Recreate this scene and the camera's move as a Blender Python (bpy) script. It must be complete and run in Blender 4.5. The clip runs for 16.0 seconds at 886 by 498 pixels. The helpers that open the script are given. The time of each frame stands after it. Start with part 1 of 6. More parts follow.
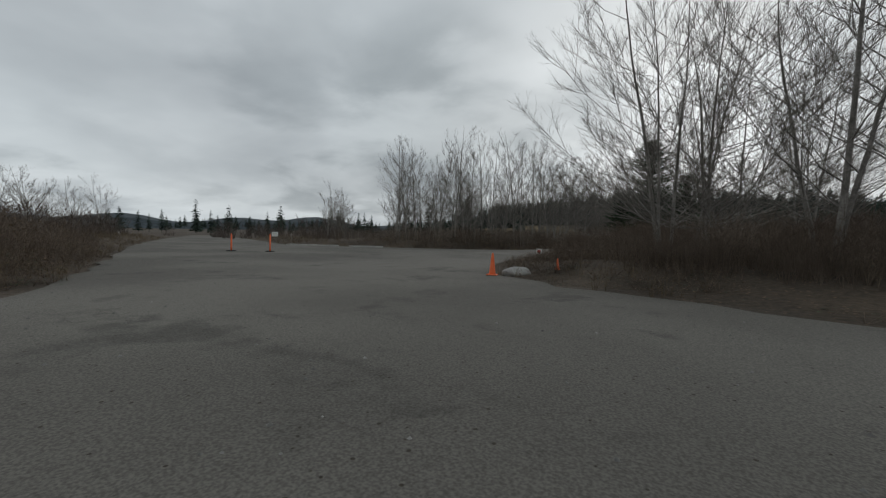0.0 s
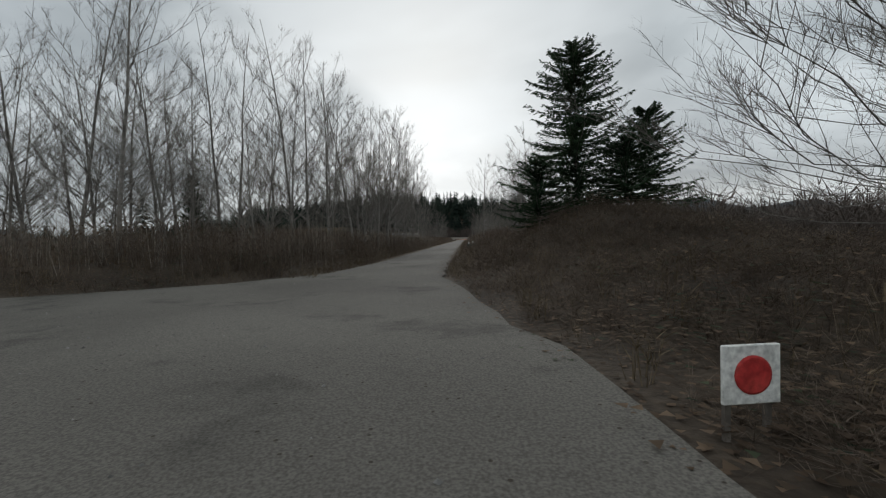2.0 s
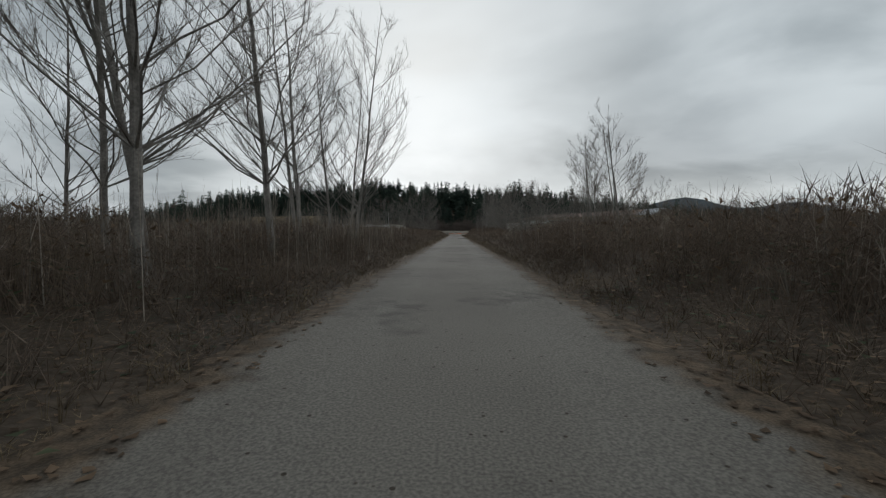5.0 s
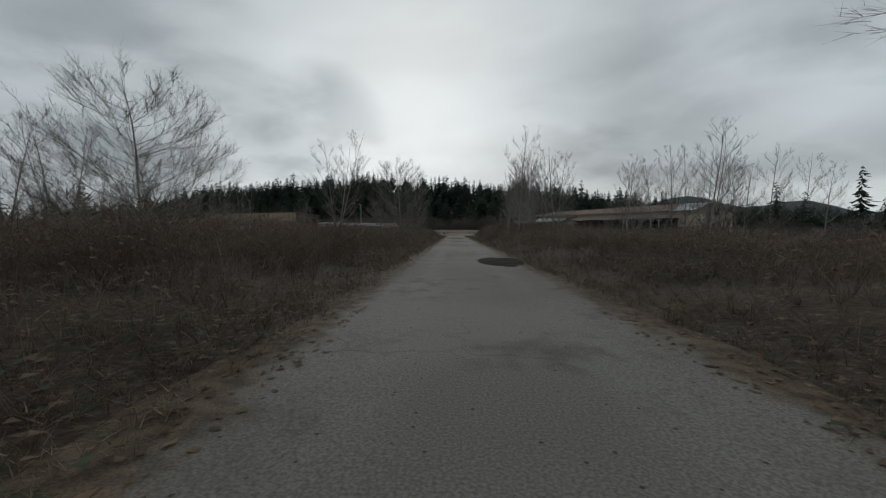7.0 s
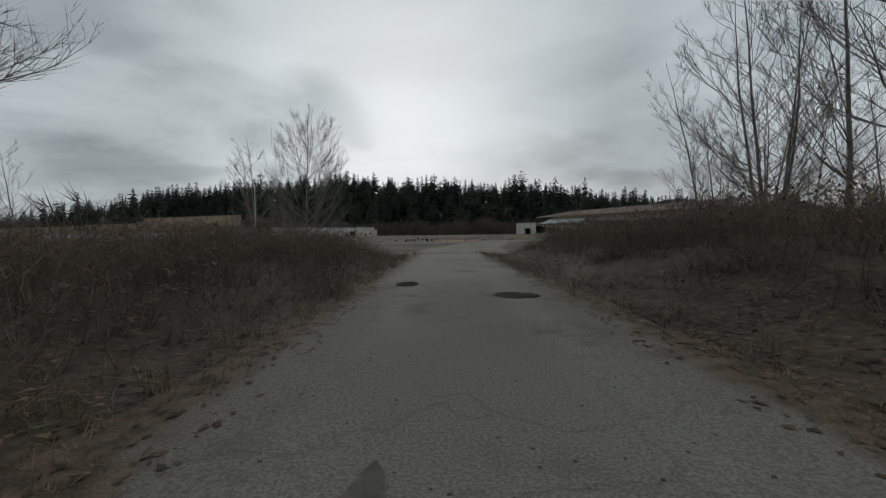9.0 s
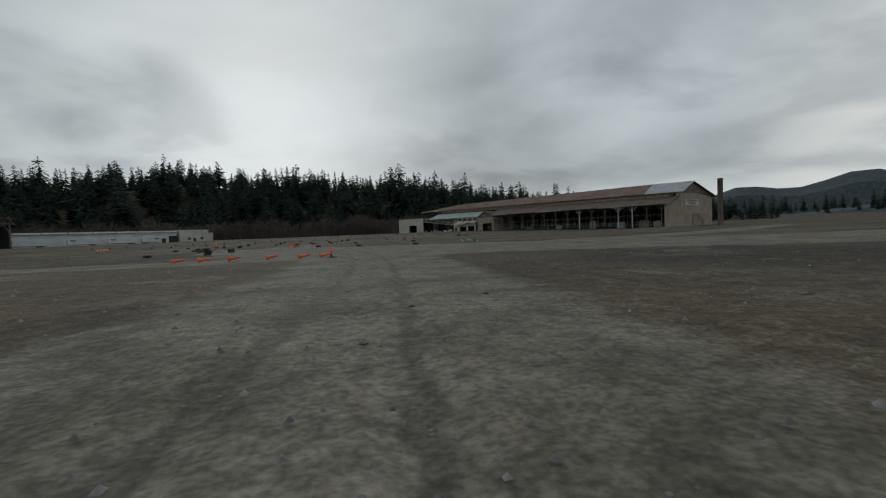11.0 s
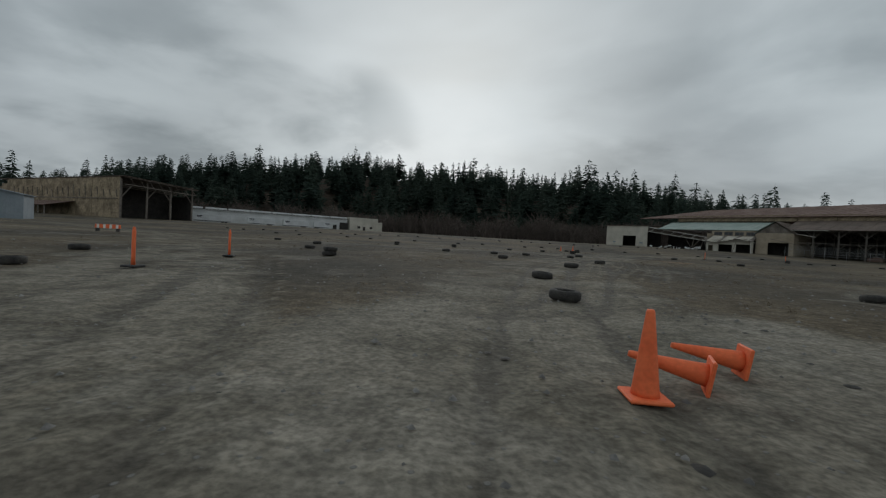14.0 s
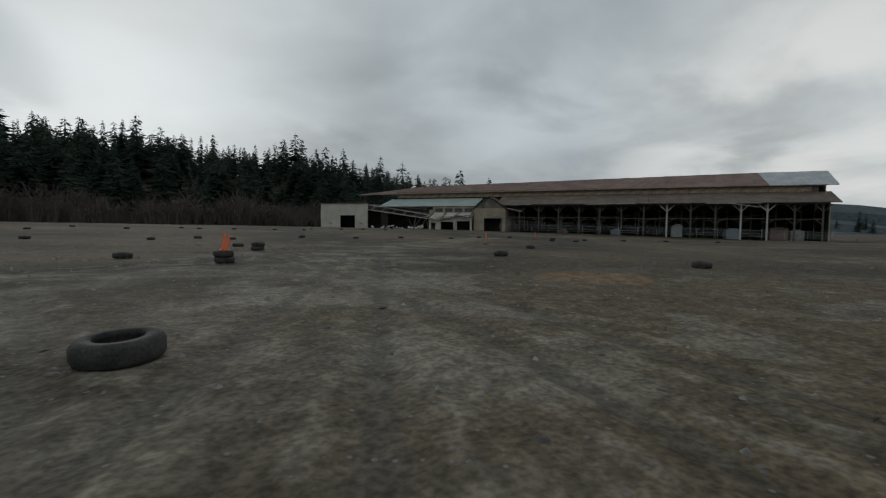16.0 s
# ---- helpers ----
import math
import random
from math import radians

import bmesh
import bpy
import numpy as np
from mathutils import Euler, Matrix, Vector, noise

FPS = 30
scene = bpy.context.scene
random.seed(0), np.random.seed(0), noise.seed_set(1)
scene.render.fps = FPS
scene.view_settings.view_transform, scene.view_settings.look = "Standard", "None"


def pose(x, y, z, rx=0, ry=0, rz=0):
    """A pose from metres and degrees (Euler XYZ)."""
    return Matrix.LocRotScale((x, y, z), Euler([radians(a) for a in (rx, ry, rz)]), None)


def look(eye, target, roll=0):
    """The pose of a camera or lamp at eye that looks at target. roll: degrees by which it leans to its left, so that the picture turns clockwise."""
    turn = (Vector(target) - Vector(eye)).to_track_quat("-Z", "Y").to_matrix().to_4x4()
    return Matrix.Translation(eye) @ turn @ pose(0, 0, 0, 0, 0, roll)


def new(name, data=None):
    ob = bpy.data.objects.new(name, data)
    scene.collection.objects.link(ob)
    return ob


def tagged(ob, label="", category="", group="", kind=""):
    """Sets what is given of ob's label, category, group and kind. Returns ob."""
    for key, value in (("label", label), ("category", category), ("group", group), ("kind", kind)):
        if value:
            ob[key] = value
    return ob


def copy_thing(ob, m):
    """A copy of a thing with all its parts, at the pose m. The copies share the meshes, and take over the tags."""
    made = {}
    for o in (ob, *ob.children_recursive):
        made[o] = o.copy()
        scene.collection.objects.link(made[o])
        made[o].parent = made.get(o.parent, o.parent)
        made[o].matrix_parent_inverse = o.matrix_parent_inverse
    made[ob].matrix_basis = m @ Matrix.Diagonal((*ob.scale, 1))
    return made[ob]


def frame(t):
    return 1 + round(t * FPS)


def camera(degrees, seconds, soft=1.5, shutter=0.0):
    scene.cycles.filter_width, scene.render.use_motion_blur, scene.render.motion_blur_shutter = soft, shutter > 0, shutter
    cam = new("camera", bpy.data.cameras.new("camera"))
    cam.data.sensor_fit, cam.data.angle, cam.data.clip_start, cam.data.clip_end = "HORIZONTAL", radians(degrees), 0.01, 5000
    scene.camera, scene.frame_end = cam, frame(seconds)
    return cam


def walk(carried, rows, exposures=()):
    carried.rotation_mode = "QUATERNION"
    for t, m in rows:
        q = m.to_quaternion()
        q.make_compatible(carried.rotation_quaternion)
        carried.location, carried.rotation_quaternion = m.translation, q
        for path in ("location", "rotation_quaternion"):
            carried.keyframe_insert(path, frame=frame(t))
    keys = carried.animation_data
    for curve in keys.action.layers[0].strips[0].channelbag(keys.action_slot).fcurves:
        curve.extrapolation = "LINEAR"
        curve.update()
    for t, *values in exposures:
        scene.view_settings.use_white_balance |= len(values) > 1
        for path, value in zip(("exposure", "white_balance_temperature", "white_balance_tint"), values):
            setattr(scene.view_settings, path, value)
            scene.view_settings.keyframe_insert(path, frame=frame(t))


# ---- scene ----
# the drive: a car-mounted camera about 1.2 m above the track
LENS = 94.1
cam = camera(LENS, 16.0, soft=1.25)
#   seconds, x, y, z, yaw, pitch, lean
PATH = [
    (0.0, 14.38, -161.27, 1.24, 34.90, -1.83, 1.09),
    (0.5, 8.81, -156.31, 1.18, 20.18, -1.96, -1.00),
    (1.0, 5.28, -149.70, 1.21, 13.91, -2.12, -0.09),
    (1.5, 3.31, -143.60, 1.14, 4.93, -1.85, -1.54),
    (2.0, 2.80, -138.90, 1.20, 3.23, -1.46, -1.43),
    (2.5, 1.53, -132.80, 1.22, 1.85, -1.96, 1.00),
    (3.0, 0.65, -125.20, 1.19, 2.32, -2.44, 1.00),
    (3.5, 0.43, -116.40, 1.19, 2.29, -2.54, 0.50),
    (4.0, 0.07, -107.00, 1.22, 1.45, -2.21, -0.20),
    (5.0, 0.00, -85.40, 1.20, 1.70, -2.40, 0.00),
    (6.0, 0.00, -60.00, 1.20, 1.70, -2.50, 0.00),
    (6.5, -0.10, -45.70, 1.20, 1.65, -2.50, 0.00),
    (7.0, -0.40, -31.00, 1.20, 1.50, -2.50, 0.00),
    (7.5, -0.30, -15.70, 1.20, 1.65, -2.40, 0.00),
    (8.0, 0.00, 0.00, 1.20, 1.90, -2.03, -1.27),
    (8.5, 0.25, 17.98, 1.20, 1.54, -1.80, -1.22),
    (9.0, -0.30, 35.32, 1.20, 0.10, -1.77, -0.68),
    (9.2, -0.45, 41.75, 1.20, -0.81, -2.11, -1.41),
    (10.0, 0.60, 64.50, 1.20, -8.00, -2.20, -1.50),
    (10.6, 3.60, 81.50, 1.20, -16.50, -2.20, -2.00),
    (11.0, 5.50, 93.20, 1.20, -17.00, -2.20, -2.30),
    (11.3, 6.65, 101.76, 1.23, -11.83, -2.14, -2.42),
    (11.5, 7.51, 106.27, 1.29, -5.40, -1.23, -4.00),
    (12.0, 8.68, 115.60, 1.10, 7.91, -2.51, -2.35),
    (12.5, 7.88, 124.90, 1.17, 20.18, -1.99, -1.99),
    (13.0, 5.93, 133.63, 1.17, 19.93, -2.27, -1.63),
    (13.5, 2.56, 142.34, 1.20, 17.56, -2.26, 2.01),
    (14.0, 0.30, 151.98, 1.26, 5.23, -1.64, 3.27),
    (14.5, 1.00, 161.94, 1.18, -5.31, -3.01, 1.49),
    (15.0, 3.04, 170.46, 1.17, -18.03, -1.69, 2.28),
    (15.5, 6.74, 179.68, 1.14, -26.90, -2.00, 1.57),
    (16.0, 10.53, 189.55, 1.25, -33.06, -2.45, 0.78),
]


def row_pose(x, y, z, yaw, pitch, lean):
    a, p = radians(yaw), radians(pitch)
    way = Vector((-math.sin(a) * math.cos(p), math.cos(a) * math.cos(p), math.sin(p)))
    return look((x, y, z), Vector((x, y, z)) + way, lean)


# the picture is a little brighter and warmer among the trees than in the open yard
walk(cam, [(r[0], row_pose(*r[1:])) for r in PATH],
     [(0.0, 0.14, 6500, 12), (2.0, 0.27, 6490, 12), (4.0, 0.36, 6490, 12), (6.0, 0.0, 6400, 11), (9.0, 0.0, 6400, 11), (11.0, -0.13, 6370, 10), (16.0, -0.11, 6370, 10)])

# ---------------------------------------------------------------- light
SUN_AZ, SUN_EL = radians(-5), radians(22)      # thin spot in the cloud, ahead of the track
world = bpy.data.worlds.new("overcast")
scene.world = world
world.use_nodes = True
wn, wl = world.node_tree.nodes, world.node_tree.links
wn.clear()
w_out = wn.new("ShaderNodeOutputWorld")
w_bg = wn.new("ShaderNodeBackground")
sky = wn.new("ShaderNodeTexSky")
sky.sky_type = 'NISHITA'
sky.sun_disc = False
sky.sun_elevation = SUN_EL
sky.sun_rotation = SUN_AZ
sky.air_density, sky.dust_density, sky.ozone_density = 1.5, 4.0, 1.0
w_co = wn.new("ShaderNodeTexCoord")
# flatten the dome so that the cloud deck runs to the horizon in perspective
w_sep = wn.new("ShaderNodeSeparateXYZ")
wl.new(w_co.outputs["Generated"], w_sep.inputs[0])
w_add = wn.new("ShaderNodeMath"); w_add.operation = 'ADD'; w_add.inputs[1].default_value = 0.22
w_abs = wn.new("ShaderNodeMath"); w_abs.operation = 'ABSOLUTE'
wl.new(w_sep.outputs[2], w_abs.inputs[0]); wl.new(w_abs.outputs[0], w_add.inputs[0])
w_dx = wn.new("ShaderNodeMath"); w_dx.operation = 'DIVIDE'
w_dy = wn.new("ShaderNodeMath"); w_dy.operation = 'DIVIDE'
wl.new(w_sep.outputs[0], w_dx.inputs[0]); wl.new(w_add.outputs[0], w_dx.inputs[1])
wl.new(w_sep.outputs[1], w_dy.inputs[0]); wl.new(w_add.outputs[0], w_dy.inputs[1])
w_com = wn.new("ShaderNodeCombineXYZ")
wl.new(w_dx.outputs[0], w_com.inputs[0]); wl.new(w_dy.outputs[0], w_com.inputs[1])


def cloud(scale, detail, lo, hi, offset):
    m = wn.new("ShaderNodeMapping"); m.inputs["Location"].default_value = offset
    wl.new(w_com.outputs[0], m.inputs[0])
    n = wn.new("ShaderNodeTexNoise"); n.inputs["Scale"].default_value = scale
    n.inputs["Detail"].default_value = detail; n.inputs["Roughness"].default_value = 0.5
    n.inputs["Distortion"].default_value = 0.3
    wl.new(m.outputs[0], n.inputs["Vector"])
    r = wn.new("ShaderNodeMapRange"); r.interpolation_type = 'SMOOTHSTEP'
    r.inputs["From Min"].default_value, r.inputs["From Max"].default_value = lo, hi
    wl.new(n.outputs["Fac"], r.inputs["Value"])
    return r.outputs[0]


c_big = cloud(0.42, 5, 0.36, 0.62, (1.3, 0.4, 0.0))
c_fine = cloud(1.5, 6, 0.30, 0.72, (4.2, 2.7, 0.0))
c_dark = cloud(0.95, 6, 0.50, 0.64, (2.2, 5.1, 0.0))


def w_blend(f, a, b, mode='MIX'):
    k = wn.new("ShaderNodeMix"); k.data_type = 'RGBA'; k.blend_type = mode
    for sock, v in (("Factor", f), ("A", a), ("B", b)):
        if isinstance(v, float):
            k.inputs[sock].default_value = v
        elif isinstance(v, tuple):
            k.inputs[sock].default_value = (*v, 1)
        else:
            wl.new(v, k.inputs[sock])
    return k.outputs["Result"]


def w_range(v, lo, hi, a, b):
    r = wn.new("ShaderNodeMapRange"); r.interpolation_type = 'SMOOTHSTEP'
    for sock, x in (("From Min", lo), ("From Max", hi), ("To Min", a), ("To Max", b)):
        r.inputs[sock].default_value = x
    wl.new(v, r.inputs["Value"])
    return r.outputs[0]


def w_times(a, b):
    k = wn.new("ShaderNodeMath"); k.operation = 'MULTIPLY'
    wl.new(a, k.inputs[0]); wl.new(b, k.inputs[1])
    return k.outputs[0]


def w_toward(az, el):
    d = wn.new("ShaderNodeVectorMath"); d.operation = 'DOT_PRODUCT'
    d.inputs[1].default_value = (math.sin(az) * math.cos(el), math.cos(az) * math.cos(el), math.sin(el))
    wl.new(w_co.outputs["Generated"], d.inputs[0])
    return d.outputs["Value"]


deck = w_blend(c_big, (0.385, 0.425, 0.445), (0.55, 0.605, 0.622))
deck = w_blend(c_fine, deck, (0.84, 0.85, 0.86), 'MULTIPLY')
deck = w_blend(w_times(c_dark, w_range(w_abs.outputs[0], 0.65, 0.12, 0.0, 0.85)), deck, (0.60, 0.62, 0.635), 'MULTIPLY')
deck = w_blend(0.003, deck, sky.outputs[0])
# pale breaks low over the horizon, and the bright thin spot
low = w_times(w_range(w_abs.outputs[0], 0.02, 0.17, 1.0, 0.0), w_range(w_toward(radians(48), radians(5)), 0.2, 0.95, 0.15, 0.9))
deck = w_blend(w_times(low, w_range(c_fine, 0.0, 1.0, 1.0, 0.55)), deck, (0.70, 0.735, 0.715))
glow = w_times(w_range(w_toward(SUN_AZ, radians(15)), 0.86, 1.0, 0.0, 0.8), w_range(c_big, 0.0, 1.0, 0.55, 1.0))
deck = w_blend(glow, deck, (0.75, 0.80, 0.81))
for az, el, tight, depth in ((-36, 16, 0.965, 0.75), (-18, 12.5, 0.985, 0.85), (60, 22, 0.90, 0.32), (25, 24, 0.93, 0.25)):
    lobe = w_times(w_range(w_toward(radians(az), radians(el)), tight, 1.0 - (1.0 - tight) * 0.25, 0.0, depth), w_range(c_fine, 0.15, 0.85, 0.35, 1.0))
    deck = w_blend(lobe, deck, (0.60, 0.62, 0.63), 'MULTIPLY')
east = w_times(w_range(w_toward(radians(76), radians(9)), 0.90, 0.995, 0.0, 0.8), w_range(c_fine, 0.0, 1.0, 1.0, 0.35))
deck = w_blend(east, deck, (0.80, 0.80, 0.76))
core = w_times(w_range(w_toward(radians(-7), radians(10)), 0.972, 0.999, 0.0, 0.85), w_range(c_fine, 0.0, 1.0, 1.0, 0.5))
deck = w_blend(core, deck, (0.86, 0.89, 0.88))
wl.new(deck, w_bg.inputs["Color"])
w_bg.inputs["Strength"].default_value = 1.0
wl.new(w_bg.outputs[0], w_out.inputs[0])

sun = new("sun", bpy.data.lights.new("sun", 'SUN'))
sun.data.energy, sun.data.angle, sun.data.color = 0.6, radians(25), (1.0, 0.97, 0.93)
sun.matrix_world = look((300 * math.sin(SUN_AZ), 300 * math.cos(SUN_AZ), 300 * math.tan(SUN_EL)), (0, 0, 0))


# ---------------------------------------------------------------- materials
def mat(name, a, b, scale=3.0, rough=0.85, bump=0.3, fine=40.0, metal=0.0, bump_dist=0.02, speck=None, spec=0.3, space="Object", lo=0.35, hi=0.65, vary=0.0, grain=0.375):
    """Two colours mixed by broad stains and fine grain; optional light or dark specks."""
    m = bpy.data.materials.new(name)
    m.use_nodes = True
    n, l = m.node_tree.nodes, m.node_tree.links
    s = n["Principled BSDF"]
    if space == "World":
        co = n.new("ShaderNodeNewGeometry").outputs["Position"]
    else:
        co = n.new("ShaderNodeTexCoord").outputs["Object"]
    n1 = n.new("ShaderNodeTexNoise"); n1.inputs["Scale"].default_value = scale; n1.inputs["Detail"].default_value = 6
    n2 = n.new("ShaderNodeTexNoise"); n2.inputs["Scale"].default_value = fine; n2.inputs["Detail"].default_value = 4
    l.new(co, n1.inputs["Vector"]); l.new(co, n2.inputs["Vector"])
    r = n.new("ShaderNodeMapRange"); r.inputs["From Min"].default_value, r.inputs["From Max"].default_value = lo, hi
    l.new(n1.outputs["Fac"], r.inputs["Value"])
    mix = n.new("ShaderNodeMix"); mix.data_type = 'RGBA'
    mix.inputs["A"].default_value, mix.inputs["B"].default_value = (*a, 1), (*b, 1)
    l.new(r.outputs[0], mix.inputs["Factor"])
    g = n.new("ShaderNodeMix"); g.data_type = 'RGBA'; g.blend_type = 'MULTIPLY'; g.inputs["Factor"].default_value = 1
    gr = n.new("ShaderNodeMapRange"); gr.inputs["From Min"].default_value, gr.inputs["From Max"].default_value = 0.25, 0.75
    gr.inputs["To Min"].default_value, gr.inputs["To Max"].default_value = 1 - grain, 1 + grain
    l.new(n2.outputs["Fac"], gr.inputs["Value"])
    l.new(mix.outputs["Result"], g.inputs["A"]); l.new(gr.outputs[0], g.inputs["B"])
    out = g.outputs["Result"]
    if speck:
        v = n.new("ShaderNodeTexVoronoi"); v.inputs["Scale"].default_value = speck[1]
        l.new(co, v.inputs["Vector"])
        vr = n.new("ShaderNodeMapRange"); vr.inputs["From Min"].default_value, vr.inputs["From Max"].default_value = speck[2], speck[2] - 0.08
        l.new(v.outputs["Distance"], vr.inputs["Value"])
        gate = n.new("ShaderNodeMath"); gate.operation = 'MULTIPLY'
        l.new(vr.outputs[0], gate.inputs[0])
        cs = n.new("ShaderNodeSeparateColor"); l.new(v.outputs["Color"], cs.inputs[0])
        gt = n.new("ShaderNodeMath"); gt.operation = 'GREATER_THAN'; gt.inputs[1].default_value = 0.55
        l.new(cs.outputs[0], gt.inputs[0]); l.new(gt.outputs[0], gate.inputs[1])
        k = n.new("ShaderNodeMix"); k.data_type = 'RGBA'
        l.new(gate.outputs[0], k.inputs["Factor"]); l.new(out, k.inputs["A"]); k.inputs["B"].default_value = (*speck[0], 1)
        out = k.outputs["Result"]
    if vary:
        oi = n.new("ShaderNodeNewGeometry")
        vr2 = n.new("ShaderNodeMapRange"); vr2.inputs["To Min"].default_value, vr2.inputs["To Max"].default_value = 1 - vary, 1 + vary
        l.new(oi.outputs["Random Per Island"], vr2.inputs["Value"])
        k2 = n.new("ShaderNodeMix"); k2.data_type = 'RGBA'; k2.blend_type = 'MULTIPLY'; k2.inputs["Factor"].default_value = 1
        l.new(out, k2.inputs["A"]); l.new(vr2.outputs[0], k2.inputs["B"])
        out = k2.outputs["Result"]
    l.new(out, s.inputs["Base Color"])
    s.inputs["Roughness"].default_value = rough
    s.inputs["Metallic"].default_value = metal
    s.inputs["Specular IOR Level"].default_value = spec
    if bump:
        add = n.new("ShaderNodeMath"); add.operation = 'ADD'
        l.new(n1.outputs["Fac"], add.inputs[0]); l.new(n2.outputs["Fac"], add.inputs[1])
        bp = n.new("ShaderNodeBump"); bp.inputs["Strength"].default_value = bump; bp.inputs["Distance"].default_value = bump_dist
        l.new(add.outputs[0], bp.inputs["Height"]); l.new(bp.outputs[0], s.inputs["Normal"])
    return m


M_SOIL = mat("soil", (0.048, 0.037, 0.027), (0.082, 0.062, 0.043), 0.5, 0.95, 0.6, 9, bump_dist=0.06, speck=((0.135, 0.092, 0.058), 8, 0.26), space="World")
M_ROAD = mat("worn_asphalt", (0.103, 0.097, 0.087), (0.158, 0.149, 0.132), 0.30, 0.7, 0.12, 45, bump_dist=0.006, speck=((0.045, 0.042, 0.038), 4, 0.11), space="World", spec=0.25)


def track_material():
    """Old asphalt: worn wheel tracks, cracks, damp stains, and soil creeping in from both edges."""
    m = bpy.data.materials.new("worn_track")
    m.use_nodes = True
    n, l = m.node_tree.nodes, m.node_tree.links
    s = n["Principled BSDF"]
    co = n.new("ShaderNodeNewGeometry").outputs["Position"]

    def tex(scale, detail=6):
        t = n.new("ShaderNodeTexNoise"); t.inputs["Scale"].default_value = scale; t.inputs["Detail"].default_value = detail
        l.new(co, t.inputs["Vector"])
        return t.outputs["Fac"]

    def ramp(v, lo, hi, a=0.0, b=1.0):
        r = n.new("ShaderNodeMapRange"); r.interpolation_type = 'SMOOTHSTEP'
        for sock, x in (("From Min", lo), ("From Max", hi), ("To Min", a), ("To Max", b)):
            r.inputs[sock].default_value = x
        l.new(v, r.inputs["Value"])
        return r.outputs[0]

    def mix(f, a, b, mode='MIX'):
        k = n.new("ShaderNodeMix"); k.data_type = 'RGBA'; k.blend_type = mode
        for sock, v in (("Factor", f), ("A", a), ("B", b)):
            if isinstance(v, float):
                k.inputs[sock].default_value = v
            elif isinstance(v, tuple):
                k.inputs[sock].default_value = (*v, 1)
            else:
                l.new(v, k.inputs[sock])
        return k.outputs["Result"]

    def op(kind, a, b):
        k = n.new("ShaderNodeMath"); k.operation = kind
        for i, v in enumerate((a, b)):
            if isinstance(v, float):
                k.inputs[i].default_value = v
            else:
                l.new(v, k.inputs[i])
        return k.outputs[0]

    side = n.new("ShaderNodeAttribute"); side.attribute_name = "side"
    off = op('ABSOLUTE', side.outputs["Fac"], 0.0)
    mid, fine, ragged = tex(0.5), tex(48.0, 3), tex(2.2)
    col = mix(ramp(tex(0.13), 0.36, 0.64), (0.116, 0.108, 0.095), (0.163, 0.153, 0.134))
    wheel = ramp(op('ABSOLUTE', op('SUBTRACT', off, 0.42), 0.0), 0.0, 0.22, 1.0, 0.0)
    col = mix(op('MULTIPLY', wheel, ramp(mid, 0.3, 0.7, 0.15, 0.6)), col, (0.172, 0.164, 0.146))
    col = mix(ramp(op('ADD', op('MULTIPLY', mid, 0.7), op('MULTIPLY', ragged, 0.3)), 0.54, 0.66, 0.0, 0.7), col, (0.072, 0.068, 0.06))
    v = n.new("ShaderNodeTexVoronoi"); v.feature = 'DISTANCE_TO_EDGE'; v.inputs["Scale"].default_value = 0.8
    wob = n.new("ShaderNodeVectorMath"); wob.operation = 'ADD'
    wt = n.new("ShaderNodeTexNoise"); wt.inputs["Scale"].default_value = 1.6; l.new(co, wt.inputs["Vector"])
    l.new(co, wob.inputs[0]); l.new(wt.outputs["Color"], wob.inputs[1]); l.new(wob.outputs[0], v.inputs["Vector"])
    crack = op('MULTIPLY', ramp(v.outputs["Distance"], 0.012, 0.03, 1.0, 0.0), ramp(tex(0.25), 0.5, 0.62))
    col = mix(op('MULTIPLY', crack, 0.15), col, (0.045, 0.042, 0.038))
    soil = ramp(op('ADD', op('MULTIPLY', off, 1.0), op('MULTIPLY', op('ADD', ragged, mid), 0.30)), 1.0, 1.17)
    col = mix(soil, col, mix(ramp(tex(5.0), 0.35, 0.65), (0.062, 0.049, 0.036), (0.118, 0.088, 0.06)))
    v2 = n.new("ShaderNodeTexVoronoi"); v2.inputs["Scale"].default_value = 11.0; l.new(co, v2.inputs["Vector"])
    cs = n.new("ShaderNodeSeparateColor"); l.new(v2.outputs["Color"], cs.inputs[0])
    col = mix(op('MULTIPLY', ramp(v2.outputs["Distance"], 0.20, 0.12), ramp(cs.outputs[0], 0.80, 0.84)), col, (0.055, 0.047, 0.037))
    col = mix(1.0, col, ramp(fine, 0.25, 0.75, 0.68, 1.3), 'MULTIPLY')
    l.new(col, s.inputs["Base Color"])
    s.inputs["Roughness"].default_value = 0.9
    s.inputs["Specular IOR Level"].default_value = 0.12
    b = n.new("ShaderNodeBump"); b.inputs["Strength"].default_value = 0.35; b.inputs["Distance"].default_value = 0.012
    l.new(op('SUBTRACT', fine, op('MULTIPLY', crack, 1.5)), b.inputs["Height"]); l.new(b.outputs[0], s.inputs["Normal"])
    return m


def translucent(m, share):
    """Lets part of the light pass through thin foliage."""
    n, l = m.node_tree.nodes, m.node_tree.links
    s, out = n["Principled BSDF"], n["Material Output"]
    t = n.new("ShaderNodeBsdfTranslucent")
    l.new(s.inputs["Base Color"].links[0].from_socket, t.inputs["Color"])
    k = n.new("ShaderNodeMixShader")
    k.inputs[0].default_value = share
    l.new(s.outputs[0], k.inputs[1]); l.new(t.outputs[0], k.inputs[2]); l.new(k.outputs[0], out.inputs["Surface"])


